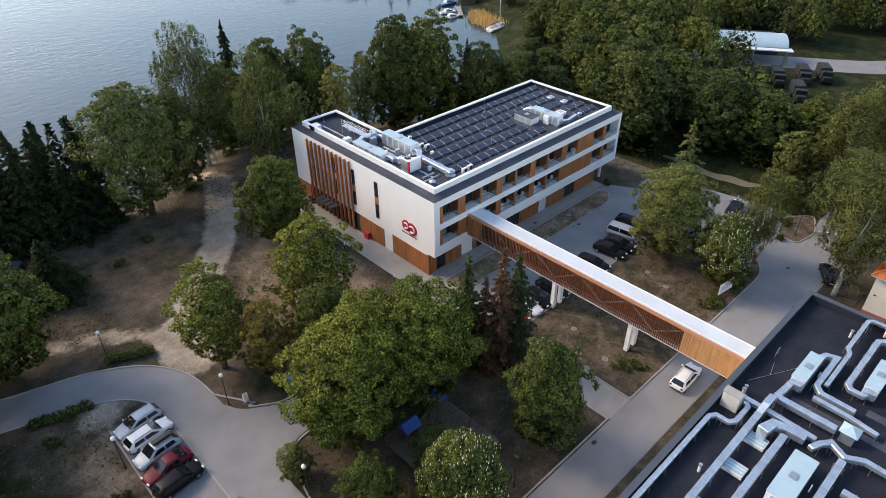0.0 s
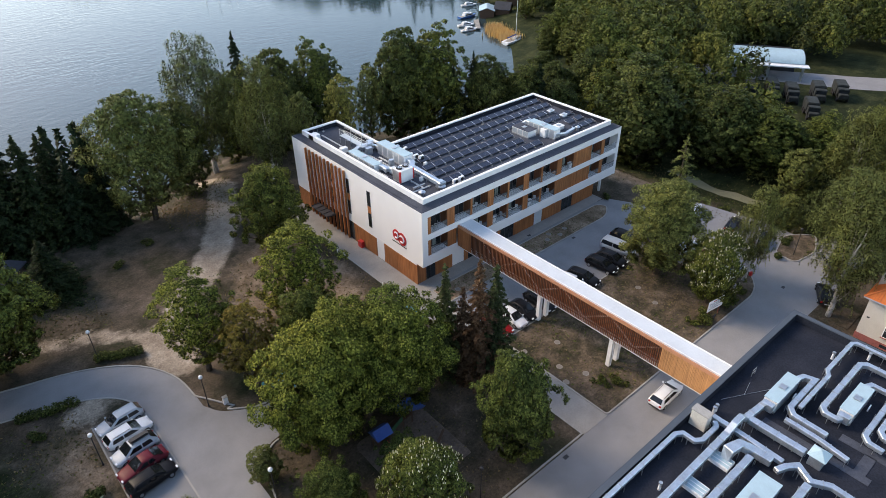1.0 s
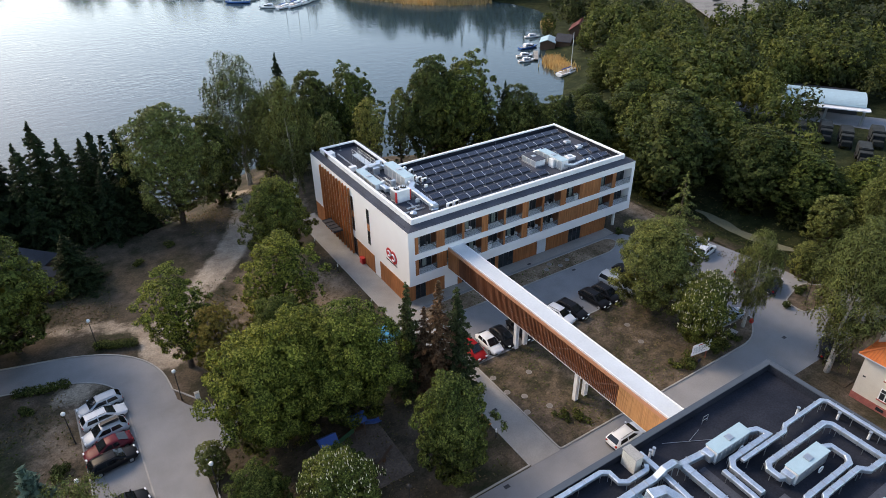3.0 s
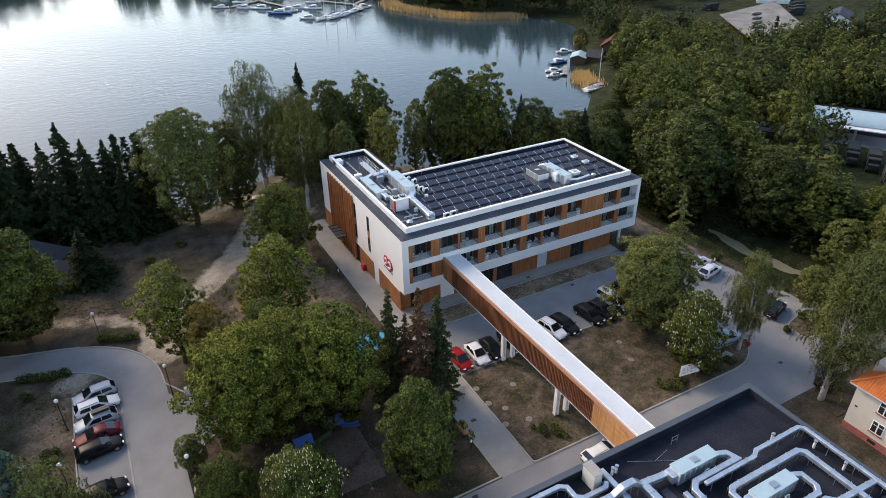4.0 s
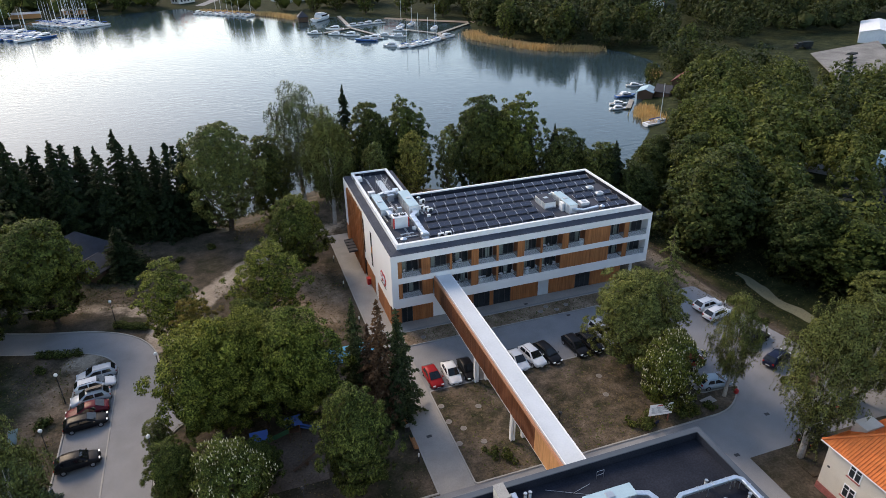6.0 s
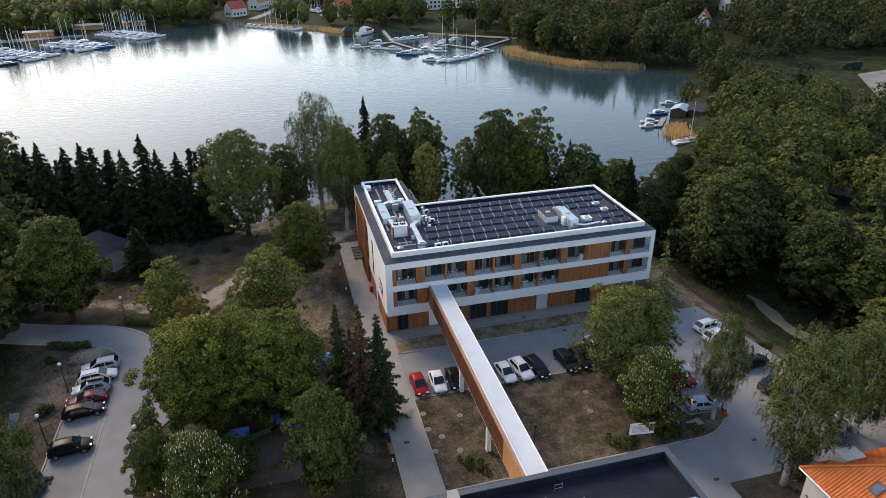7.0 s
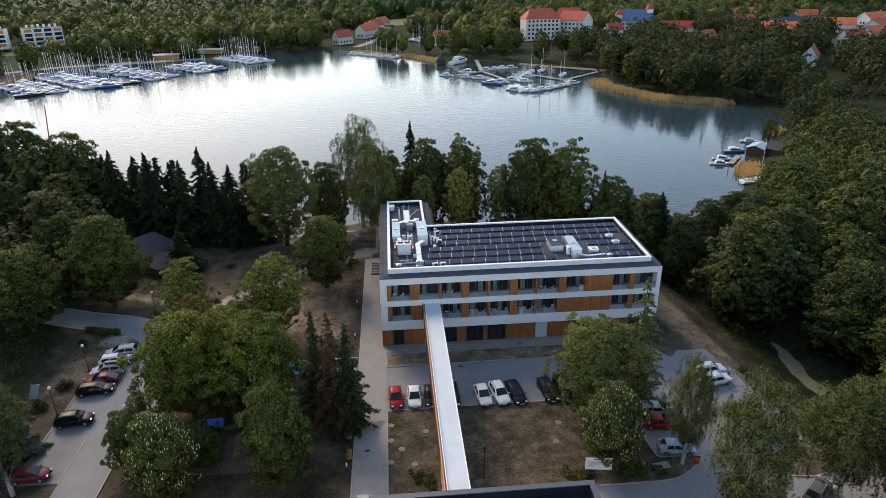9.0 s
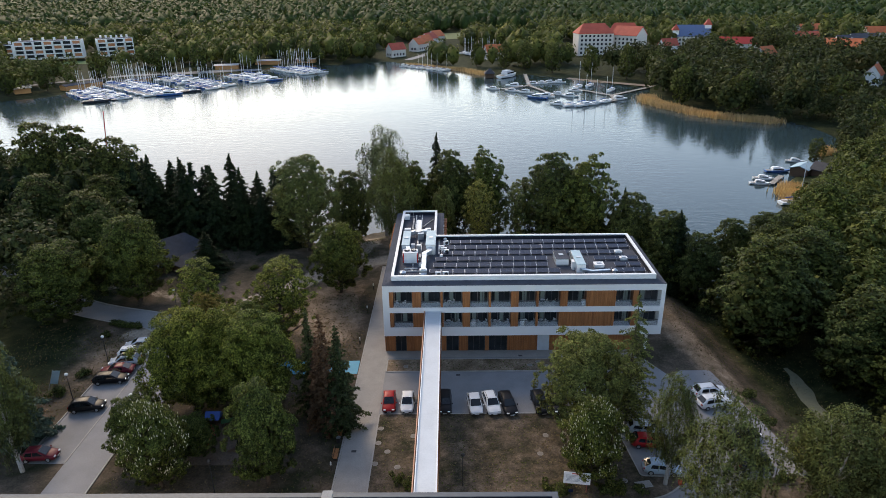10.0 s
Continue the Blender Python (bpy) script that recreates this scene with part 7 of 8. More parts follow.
def balcony_table():
    ob = thing("balcony_table", "small round white table on one leg", "table", group="tables on the loggias")
    bm = bmesh.new()
    tube(bm, (0, 0, 0.7), (0, 0, 0.73), 0.34, n=16)
    part("tabletop", bm, METAL_WHITE, ob)
    bm = bmesh.new()
    tube(bm, (0, 0, 0), (0, 0, 0.7), 0.03, n=6)
    part("leg", bm, STEEL, ob)
    bm = bmesh.new()
    tube(bm, (0, 0, 0), (0, 0, 0.03), 0.22, n=12)
    part("foot", bm, STEEL, ob)
    return ob


c0, t0 = balcony_chair(), balcony_table()
rr = random.Random(11)
taken = [False, False]
for z, xs in ((4.85, (9.6, 10.6, 13.3, 14.6, 16.6, 17.9, 20.5, 21.8, 23.5, 24.9)), (8.15, (23.6, 24.8, 9.8, 2.6))):
    for i, x in enumerate(xs):
        for ob, dx, k in ((c0, -0.45, 0), (c0, 0.5, 0)) + (((t0, 0.02, 1),) if i % 2 == 0 else ()):
            m = pose(x + dx, 0.75 + rr.uniform(-0.15, 0.2), z, 0, 0, rr.uniform(-60, 60) + (90 if dx < 0 else -90))
            if taken[k]:
                copy_thing(ob, m)
            else:
                ob.matrix_basis = m
                taken[k] = True
for x, z in ((13.0, 4.85), (20.3, 4.85), (29.2, 8.15)):
    cb2 = thing("storage_box", "white cabinet standing on a loggia", "cabinet", pose(x + 0.4, 0.5, z), "white cabinets on the loggias")
    boxes("case", [(-0.3, 0.3, -0.2, 0.2, 0, 0.85)], METAL_WHITE, cb2, bevel=0.02)
    boxes("lid", [(-0.32, 0.32, -0.22, 0.22, 0.85, 0.9)], METAL_WHITE, cb2)


# ---- woods: past counting, as joined stuff ----
def tree_template(kind, n, seed):
    """A small tree of n leaf cards on an uneven crown, of unit height and unit half width."""
    rng = np.random.default_rng(seed)
    if kind == "cone":
        z = rng.random(n) ** 1.4
        a = rng.random(n) * 6.283
        r = (1 - z) ** 0.9 * (0.65 + 0.4 * rng.random(n))
        p = np.stack([np.cos(a) * r, np.sin(a) * r, 0.06 + 0.94 * z], -1)
        nr = np.stack([np.cos(a), np.sin(a), np.full(n, 0.9)], -1)
        return p, nr, np.ones(n)
    m = 16 if n < 120 else 30
    k = (np.arange(m) + 0.5) / m
    cz, a = 1 - 1.5 * k, np.arange(m) * 2.39996 + rng.normal(size=m) * 0.3
    ring = np.sqrt(np.maximum(0, 1 - cz * cz))
    f = 0.72 + 0.16 * rng.normal(size=m).clip(-1.5, 1.5)
    lobes = np.stack([np.cos(a) * ring * f, np.sin(a) * ring * f, 0.52 + cz * 0.38 * (0.7 + 0.4 * f)], -1)
    w = rng.integers(0, m, n)
    lr = 0.34 if n < 120 else 0.26
    out = np.stack([np.cos(a) * ring, np.sin(a) * ring, cz + 0.3], -1)[w]
    d = rng.normal(size=(n, 3)) * 0.8 + out
    d /= np.linalg.norm(d, axis=1, keepdims=True)
    p = lobes[w] + d * (lr, lr, lr * 0.5) * (0.75 + 0.4 * rng.random((n, 1)))
    size = np.ones(n)
    inside = rng.random(n) < (0.22 if n > 60 else 0.0)
    p[inside] = (p[inside] - (0, 0, 0.5)) * 0.7 + (0, 0, 0.47)
    size[inside] = 1.9
    p[:, 2] = np.clip(p[:, 2], 0.06, 1.04)
    return p, d, size


def wood_stuff(name, label, spots, kind, cards, size, material, seed, core=0.0):
    """Many trees joined: each spot is (x, y, z, height, half width)."""
    rng = np.random.default_rng(seed)
    temps = [tree_template(kind, cards, seed + k) for k in range(6)]
    spots = np.asarray(spots, float)
    pick = rng.integers(0, 6, len(spots))
    blocks, nvs = [], []
    for t in range(6):
        s = spots[pick == t]
        if not len(s):
            continue
        p, nr, big = temps[t]
        turn = rng.random(len(s)) * 6.283
        c, sn = np.cos(turn)[:, None], np.sin(turn)[:, None]
        X = (p[None, :, 0] * c - p[None, :, 1] * sn) * s[:, 4:5] + s[:, 0:1]
        Y = (p[None, :, 0] * sn + p[None, :, 1] * c) * s[:, 4:5] + s[:, 1:2]
        Z = p[None, :, 2] * s[:, 3:4] + s[:, 2:3]
        NX = (nr[None, :, 0] * c - nr[None, :, 1] * sn)
        NY = (nr[None, :, 0] * sn + nr[None, :, 1] * c)
        NZ = np.broadcast_to(nr[None, :, 2], NX.shape)
        P = np.stack([X, Y, Z], -1).reshape(-1, 3)
        N = np.stack([NX, NY, NZ], -1).reshape(-1, 3) + rng.normal(size=(len(P), 3)) * 0.25
        sz = np.repeat(s[:, 4] * size, len(p)) * np.tile(big, len(s)) * (0.7 + 0.6 * rng.random(len(P)))
        blocks.append(leaves_at(P, N, sz, rng, 1.0))
        nvs.append(np.repeat(N / np.linalg.norm(N, axis=1, keepdims=True) + np.array([0, 0, 0.15]), 3, 0))
        if core:
            low = ICO_V * (0.8 + 0.4 * rng.random((len(ICO_V), 1)))
            small_f = ICO_F
            V = (low[None] * np.stack([s[:, 4] * core, s[:, 4] * core, s[:, 3] * (0.52 * core if kind != "cone" else 0.2)], -1)[:, None] + np.stack([s[:, 0], s[:, 1], s[:, 2] + s[:, 3] * ((0.96 - 0.52 * core if core > 0.8 else 0.55) if kind != "cone" else 0.25)], -1)[:, None])
            nvs.append(np.broadcast_to((low * 0.8 + np.array([0, 0, 0.3]))[None], V.shape).reshape(-1, 3))
            blocks.append((V.reshape(-1, 3), (small_f[None] + np.arange(len(s))[:, None, None] * len(low)).reshape(-1, 3)))
    me = mesh_from(name, blocks, material)
    me.shade_smooth()
    nv = np.concatenate(nvs)
    me.normals_split_custom_set_from_vertices((nv / np.maximum(np.linalg.norm(nv, axis=1, keepdims=True), 1e-6)).tolist())
    return tagged(new(name, me), label, "woods", kind="stuff")


CLEAR = [  # open ground and buildings: x0, x1, y0, y1
    (-330, -228, 350, 475), (92, 190, 395, 445), (-30, 30, 430, 470), (195, 262, 445, 480), (300, 420, 330, 390), (-250, -120, 366, 396), (-130, -70, 405, 425), (-40, 20, 440, 560), (15, 60, 395, 480), (-10, 110, 560, 660), (100, 175, 440, 510), (190, 238, 430, 500), (225, 265, 440, 470), (262, 400, 385, 440),
    (156, 262, 70, 165), (52, 68, -20, 8), (80, 128, -26, 9), (108, 136, -2, 24), (124, 160, -22, 4), (246, 300, 120, 170), (110, 134, 92, 124), (-160, -115, 730, 830), (520, 900, 1230, 1360), (90, 132, 290, 330), (225, 300, 85, 110), (215, 230, 355, 372), (170, 185, 420, 436), (226, 240, 256, 272), (370, 400, 500, 525), (92, 118, 76, 100),
]


HOUSES = [(178, 432), (222, 366), (292, 398), (312, 425), (330, 440), (352, 420), (372, 400), (386, 515), (234, 266), (-33, 464), (-16, 500), (-8, 540), (-138, 770), (-122, 800), (420, 470), (300, 470), (350, 560), (330, 350), (302, 330), (240, 455), (212, 478), (122, 440), (149, 437)]


def scatter(n, x0, x1, y0, y1, seed, keep=3.0, clear=True):
    rng = np.random.default_rng(seed)
    x, y = x0 + (x1 - x0) * rng.random(n), y0 + (y1 - y0) * rng.random(n)
    ok = lake_distance(x, y) > keep
    if clear:
        for a, b, c, d in CLEAR:
            ok &= ~((x > a) & (x < b) & (y > c) & (y < d))
        for hx, hy in HOUSES:   # gardens on the lake side of the houses
            dx, dy = x - hx, y - hy
            gx, gy = -hx / math.hypot(hx, hy + 80), -(hy + 80) / math.hypot(hx, hy + 80)
            along, side = dx * gx + dy * gy, np.abs(dx * gy - dy * gx)
            ok &= ~((along > -13) & (along < 75) & (side < 14))
    return x[ok], y[ok], rng


def wood_spots(x, y, rng, h0, h1, slim=0.3):
    z = ground_height(x, y) - 0.3
    h = h0 + (h1 - h0) * rng.random(len(x))
    return np.stack([x, y, z, h, h * slim * (0.8 + 0.4 * rng.random(len(x)))], -1)


FAR_A = foliage("far_green_leaves", (0.031, 0.042, 0.013), (0.076, 0.094, 0.028), (0.155, 0.174, 0.055))
FAR_B = foliage("far_dark_leaves", (0.019, 0.027, 0.012), (0.043, 0.055, 0.022), (0.087, 0.1, 0.042))
FAR_C = foliage("distant_forest_leaves", (0.022, 0.042, 0.014), (0.036, 0.062, 0.02), (0.058, 0.088, 0.03), 0.15, 0.35)
# woods to the east of the car park and along the shore
x, y, r = scatter(430, 60, 170, -60, 120, 21, 1)
ok = (x + np.maximum(y, 0) * 0.12 > 72) & ((y < 36) | (lake_distance(x, y) > 14))
wood_stuff("woods", "dense green broad-leaved woods beside the lake", wood_spots(x[ok], y[ok], r, 8, 15, 0.42), "round", 900, 0.066, FAR_A, 31)
x, y, r = scatter(420, 100, 300, -80, 190, 22, 4)
wood_stuff("woods", "dark trees between the yards and the road", wood_spots(x, y, r, 9, 16, 0.4), "round", 420, 0.09, FAR_B, 37)
x, y, r = scatter(60, 120, 300, 40, 240, 29, 4)
wood_stuff("pine_woods", "tall pines standing among the woods", wood_spots(x, y, r, 17, 24, 0.16), "cone", 240, 0.17, FAR_B, 38)
# far shore
x, y, r = scatter(900, 112, 330, 190, 430, 23, 3)
wood_stuff("woods", "dark alder woods on the far shore", wood_spots(x, y, r, 12, 20, 0.34), "round", 200, 0.14, FAR_B, 41)
x, y, r = scatter(1700, -480, 420, 385, 640, 24, 6)
wood_stuff("woods", "far green woods behind the marina", wood_spots(x, y, r, 11, 20, 0.38), "round", 90, 0.17, FAR_A, 43, 0.78)
x, y, r = scatter(150, -330, -205, 250, 400, 25, 4)
wood_stuff("woods", "trees on the shore beside the marina", wood_spots(x, y, r, 11, 18, 0.36), "round", 220, 0.12, FAR_A, 47)
x, y, r = scatter(6000, -900, 1200, 630, 1400, 26, 7)
wood_stuff("forest", "wide dark green forest to the horizon", wood_spots(x, y, r, 15, 25, 0.42), "round", 26, 0.27, FAR_C, 53, 0.85)
x, y, r = scatter(3000, -1600, 2300, 1380, 3000, 27, 7)
wood_stuff("forest", "distant dark forest under the horizon", wood_spots(x, y, r, 16, 24, 0.8), "round", 16, 0.28, FAR_C, 59, 0.9)
x, y, r = scatter(1700, 250, 900, 150, 640, 28, 5)
wood_stuff("woods", "far mixed woods around the village", wood_spots(x, y, r, 7, 14, 0.42), "round", 70, 0.18, FAR_B, 61, 0.78)
x, y, r = scatter(90, -92, -24, 46, 64, 35, 2)
wood_stuff("spruce_woods", "dark spruces close together on the shore", wood_spots(x, y, r, 11, 19, 0.25), "cone", 300, 0.17, NEEDLE, 73)
x, y, r = scatter(80, -150, -62, 40, 90, 36, 2)
wood_stuff("woods", "tall mixed trees on the near shore", wood_spots(x, y, r, 15, 22, 0.34), "round", 480, 0.085, FAR_B, 79)
x, y, r = scatter(130, 54, 96, -32, 26, 39, 2)
wood_stuff("thicket", "dark bushes in the hollow beside the car park", wood_spots(x, y, r, 1.5, 4.5, 0.6), "round", 200, 0.12, FAR_B, 83)
x, y, r = scatter(70, -120, -56, -10, 66, 30, 3)
wood_stuff("woods", "trees at the edge of the grounds", wood_spots(x, y, r, 10, 17, 0.36), "round", 480, 0.08, FAR_B, 67)

# trees that stand singly on the far shore
bank = T_("bank_tree", "round green tree on the far bank", 14.0, 11.0, FAR_A, 71, leaves=1600, rough=1.0, clumps_n=36, bottom=0.05)
put_tree(bank, [(-215, 340, 1.1, 1.1, 0), (-190, 375, 1.1, 1.2, 30), (-165, 383, 1.2, 1.2, 60), (-250, 300, 1.1, 1.1, 20), (-238, 282, 1.0, 1.0, 70), (-226, 300, 1.0, 1.0, 10), (-100, 424, 1.0, 1.0, 200), (-72, 428, 1.1, 1.1, 100), (-52, 446, 1.0, 1.0, 15), (30, 392, 1.0, 0.8, 44), (48, 372, 1.1, 1.0, 99), (62, 370, 1.1, 1.1, 140), (78, 352, 1.1, 1.1, 190), (100, 338, 1.1, 1.1, 230), (118, 318, 1.2, 1.1, 270), (130, 305, 1.1, 1.0, 310), (128, 262, 1.2, 1.2, 0), (122, 232, 1.1, 1.1, 66), (140, 208, 1.1, 1.1, 80), (176, 196, 1.1, 1.2, 35), (165, 150, 0.9, 0.9, 55), (142, 110, 0.8, 0.8, 110), (128, 99, 0.62, 0.7, 20), (119, 92, 0.5, 0.6, 140), (133, 101, 0.7, 0.75, 220), (130, 123, 0.5, 0.5, 300)], "trees on the far bank")

# ---- reeds ----
REED = foliage("dry_reeds", (0.4, 0.27, 0.13), (0.56, 0.39, 0.21), (0.7, 0.51, 0.3), 0.3, 0.3)


def reeds(name, line, width, n, seed, h=2.4):
    rng = np.random.default_rng(seed)
    pts = spline(line, 0.5)
    idx = rng.integers(0, len(pts), n)
    base = np.array([[pts[i].x, pts[i].y] for i in idx]) + rng.normal(size=(n, 2)) * width * 0.32
    a = rng.random(n) * 6.283
    hh = h * (0.7 + 0.5 * rng.random(n))
    w = 0.16 + 0.12 * rng.random(n)
    dx, dy = np.cos(a) * w, np.sin(a) * w
    z = np.full(n, WATER_Z - 0.3)
    lean = rng.normal(size=(n, 2)) * 0.25
    v = np.stack([np.stack([base[:, 0] - dx, base[:, 1] - dy, z], -1), np.stack([base[:, 0] + dx, base[:, 1] + dy, z], -1), np.stack([base[:, 0] + lean[:, 0], base[:, 1] + lean[:, 1], z + hh], -1)], 1).reshape(-1, 3)
    me = bpy.data.meshes.new(name)
    me.from_pydata(v.tolist(), [], np.arange(3 * n).reshape(-1, 3).tolist())
    me.materials.append(REED)
    return tagged(new(name, me), "belt of dry straw-coloured reeds in the water", "reeds", kind="stuff")


reeds("reeds", [(113, 256), (111, 241), (117, 222), (125, 206), (136, 197), (148, 190)], 7, 9000, 3)
reeds("reeds", [(105, 84), (106, 90), (109, 96)], 4.5, 2600, 4)
reeds("reeds", [(139, 133), (143, 139)], 3.0, 900, 5)
reeds("reeds", [(-20, 411), (0, 391), (18, 378), (34, 352)], 6, 4200, 6)

# ---- boats ----
HULL_WHITE = plain("white_gelcoat", (0.78, 0.79, 0.8), 0.3)
HULL_BLUE = plain("blue_gelcoat", (0.03, 0.12, 0.36), 0.3)
HULL_DARK = plain("dark_gelcoat", (0.03, 0.035, 0.05), 0.3)
SAILCLOTH = plain("blue_sail_cover", (0.05, 0.12, 0.34), 0.7)
PIERWOOD = surface("grey_pier_boards", (0.3, 0.28, 0.25), 0.9, var=0.25)


def boat(kind, label, hull, L=7.0):
    ob = thing("sailing_boat" if kind == "sail" else "motor_boat", label, "boat")
    w = L * 0.17
    bm = bmesh.new()
    rings = []
    for t, f, zb in ((-0.5, 0.78, 0.05), (-0.25, 0.98, -0.05), (0.05, 1.0, -0.08), (0.3, 0.68, 0.0), (0.45, 0.25, 0.25), (0.5, 0.03, 0.55)):
        top = 0.72 + 0.3 * max(0, t) ** 1.0
        rings.append([bm.verts.new((L * t, a * w * f, z)) for a, z in ((-1, top), (-0.9, zb + 0.2), (0, zb - 0.15), (0.9, zb + 0.2), (1, top))])
    for a, b in zip(rings, rings[1:]):
        for k in range(4):
            bm.faces.new((a[k], a[k + 1], b[k + 1], b[k]))
        bm.faces.new((a[4], a[0], b[0], b[4]))
    bm.faces.new(rings[0])
    part("hull", bm, hull, ob, smooth=False)
    if kind == "sail":
        boxes("cabin", [(-0.08 * L, 0.26 * L, -0.55 * w, 0.55 * w, 0.7, 1.25)], HULL_WHITE, ob, bevel=0.12)
        boxes("cabin_window", [(-0.02 * L, 0.18 * L, -0.56 * w, 0.56 * w, 0.92, 1.08)], GLASS_DARK, ob)
        boxes("cockpit", [(-0.42 * L, -0.1 * L, -0.5 * w, 0.5 * w, 0.735, 0.76)], PIERWOOD, ob)
        bm = bmesh.new()
        tube(bm, (0.08 * L, 0, 0.8), (0.08 * L, 0, 1.25 * L), 0.09, 0.06, 6)
        part("mast", bm, HULL_WHITE, ob)
        bm = bmesh.new()
        tube(bm, (0.07 * L, 0, 1.7), (-0.36 * L, 0, 1.6), 0.16, 0.12, 7)
        part("boom", bm, SAILCLOTH, ob)
    else:
        boxes("cabin", [(-0.25 * L, 0.22 * L, -0.72 * w, 0.72 * w, 0.72, 1.55)], HULL_WHITE, ob, bevel=0.15)
        boxes("cabin_window", [(-0.2 * L, 0.2 * L, -0.735 * w, 0.735 * w, 1.05, 1.4)], GLASS_DARK, ob)
        boxes("flybridge", [(-0.22 * L, 0.05 * L, -0.6 * w, 0.6 * w, 1.6, 1.95)], HULL_WHITE, ob, bevel=0.08)
        boxes("cockpit", [(-0.46 * L, -0.26 * L, -0.6 * w, 0.6 * w, 0.735, 0.76)], PIERWOOD, ob)
    return ob


KINDS = [boat("sail", "white sailing boat with a bare mast", HULL_WHITE, 8.0), boat("sail", "sailing boat with a dark hull", HULL_DARK, 8.5), boat("motor", "white motor boat with a cabin", HULL_WHITE, 8.5), boat("motor", "blue motor boat with a white cabin", HULL_BLUE, 9.0), boat("sail", "sailing boat with a blue hull", HULL_BLUE, 7.5)]
used = set()


def moor(kind, x, y, turn, s=1.0, group="boats in the marina"):
    ob = KINDS[kind]
    m = pose(x, y, WATER_Z, 0, 0, turn) @ Matrix.Diagonal((s, s, s, 1))
    if kind in used:
        return copy_thing(ob, m)
    used.add(kind)
    tagged(ob, group=group)
    ob.matrix_basis = m
    return ob


def pier(points, w=2.2, label="grey wooden pier on piles"):
    for a, b in zip(points, points[1:]):
        a, b = Vector(a), Vector(b)
        d = b - a
        ob = thing("pier", label, "pier", pose(a.x, a.y, WATER_Z, 0, 0, math.degrees(math.atan2(d.y, d.x))), "piers")
        boxes("deck", [(0, d.length, -w / 2, w / 2, 0.45, 0.6)], PIERWOOD, ob)
        for k in range(int(d.length / 6) + 1):
            for s in (-1, 1):
                bm = bmesh.new()
                tube(bm, (k * 6 + 0.3, s * w * 0.45, -1.5), (k * 6 + 0.3, s * w * 0.45, 0.9), 0.14, n=6)
                part("pile", bm, PIERWOOD, ob)


rb = random.Random(7)


def berths(a, b, n, kinds, gap=5.0, both=True, s=1.0):
    """A pier with boats moored square to it on both sides."""
    pier([a, b])
    a, b = Vector(a), Vector(b)
    d = (b - a).normalized()
    side = Vector((-d.y, d.x))
    ang = math.degrees(math.atan2(side.y, side.x))
    for i in range(n):
        for sg in ((1, -1) if both else (1,)):
            if rb.random() < 0.08:
                continue
            p = a.lerp(b, (i + 0.7) / (n + 0.4)) + side * sg * (gap + rb.uniform(-0.4, 0.4))
            moor(rb.choice(kinds), p.x, p.y, ang + (0 if sg < 0 else 180) + rb.uniform(-4, 4), s * rb.uniform(0.85, 1.12))


berths((-207, 302), (-170, 266), 15, [0, 0, 4, 0, 2, 3], s=1.12)
berths((-199, 331), (-150, 284), 19, [0, 0, 3, 4, 0], s=1.15)
berths((-178, 356), (-124, 306), 19, [0, 0, 2, 0, 4], s=1.15)
berths((-134, 364), (-104, 332), 12, [2, 0, 3, 0], s=1.2)
berths((-112, 402), (-80, 368), 14, [0, 0, 2, 0], s=1.2)
berths((14, 378), (-22, 411), 10, [0, 0, 2], both=False)
moor(3, -147, 282.5, 20, 1.3)
moor(1, -139, 294, 25, 1.3)
moor(1, -178, 262, 20, 1.2)
pier([(60, 350), (57, 300), (40, 288)])
pier([(57, 300), (66, 266), (52, 262)])
pier([(125, 290), (96, 262), (82, 284)])
pier([(96, 262), (94, 246), (68, 236)])
for k, x, y, a in ((2, 35, 290, 160), (2, 52, 276, 150), (3, 56, 258, 150), (2, 68, 268, 160), (2, 64, 238, 150), (2, 60, 308, 170), (2, 65, 310, 170), (2, 70, 312, 170), (2, 76, 313, 170), (2, 48, 300, 160), (0, 70, 234, 30), (0, 76, 235, 35), (0, 82, 238, 35), (0, 88, 243, 35), (2, 97, 251, 15), (0, 84, 292, 60), (0, 92, 298, 60), (2, 80, 280, 150), (2, 74, 262, 160), (0, 100, 280, 60), (2, 61, 262, 150), (2, 45, 282, 150)):
    moor(k, x, y, a, rb.uniform(0.95, 1.25))
tour = moor(2, 48, 342, 52, 2.3, "boats by the harbour")
moor(0, 104.0, 82.6, 8, 1.0)
pier([(112, 108), (105, 99.5)], 1.6)
for k, x, y, a in ((2, 125, 125.6, -20), (2, 105.6, 106, -15), (2, 102.4, 101, -10), (3, 113.6, 114, 0)):
    moor(k, x, y, a, 0.72)
RUST = plain("dark_red_roof", (0.12, 0.025, 0.022), 0.7)
gabled("boat_house", "low boat house with a dark red roof", 136, 112.5, 40, 11, 6, 2.4, 2.2, PWOOD, RUST, 0.5, "boat house")
gabled("boat_house", "boat shed with a pale sheet roof over the water", 119.5, 110.5, 45, 7, 5, 2.2, 0.9, PWOOD, BLUE_GREY, 0.3, "boat house", z=WATER_Z + 0.3)
gabled("boat_house", "small dark boat shed at the shore", 123.5, 106.5, 120, 5, 4, 1.8, 1.8, PWOOD, SLATE, 0.4, "boat house")
gabled("boat_house", "dark boat shed with a white gable", 146, 117, 130, 7, 5, 2.4, 2.6, METAL_WHITE, SLATE, 0.4, "boat house")
gabled("harbour_pavilion", "open gazebo on stilts over the water", 36, 338, 0, 5.5, 5.5, 2.6, 2.4, PWOOD, SLATE, 0.6, "gazebo", hip=2.6, z=WATER_Z + 0.8)

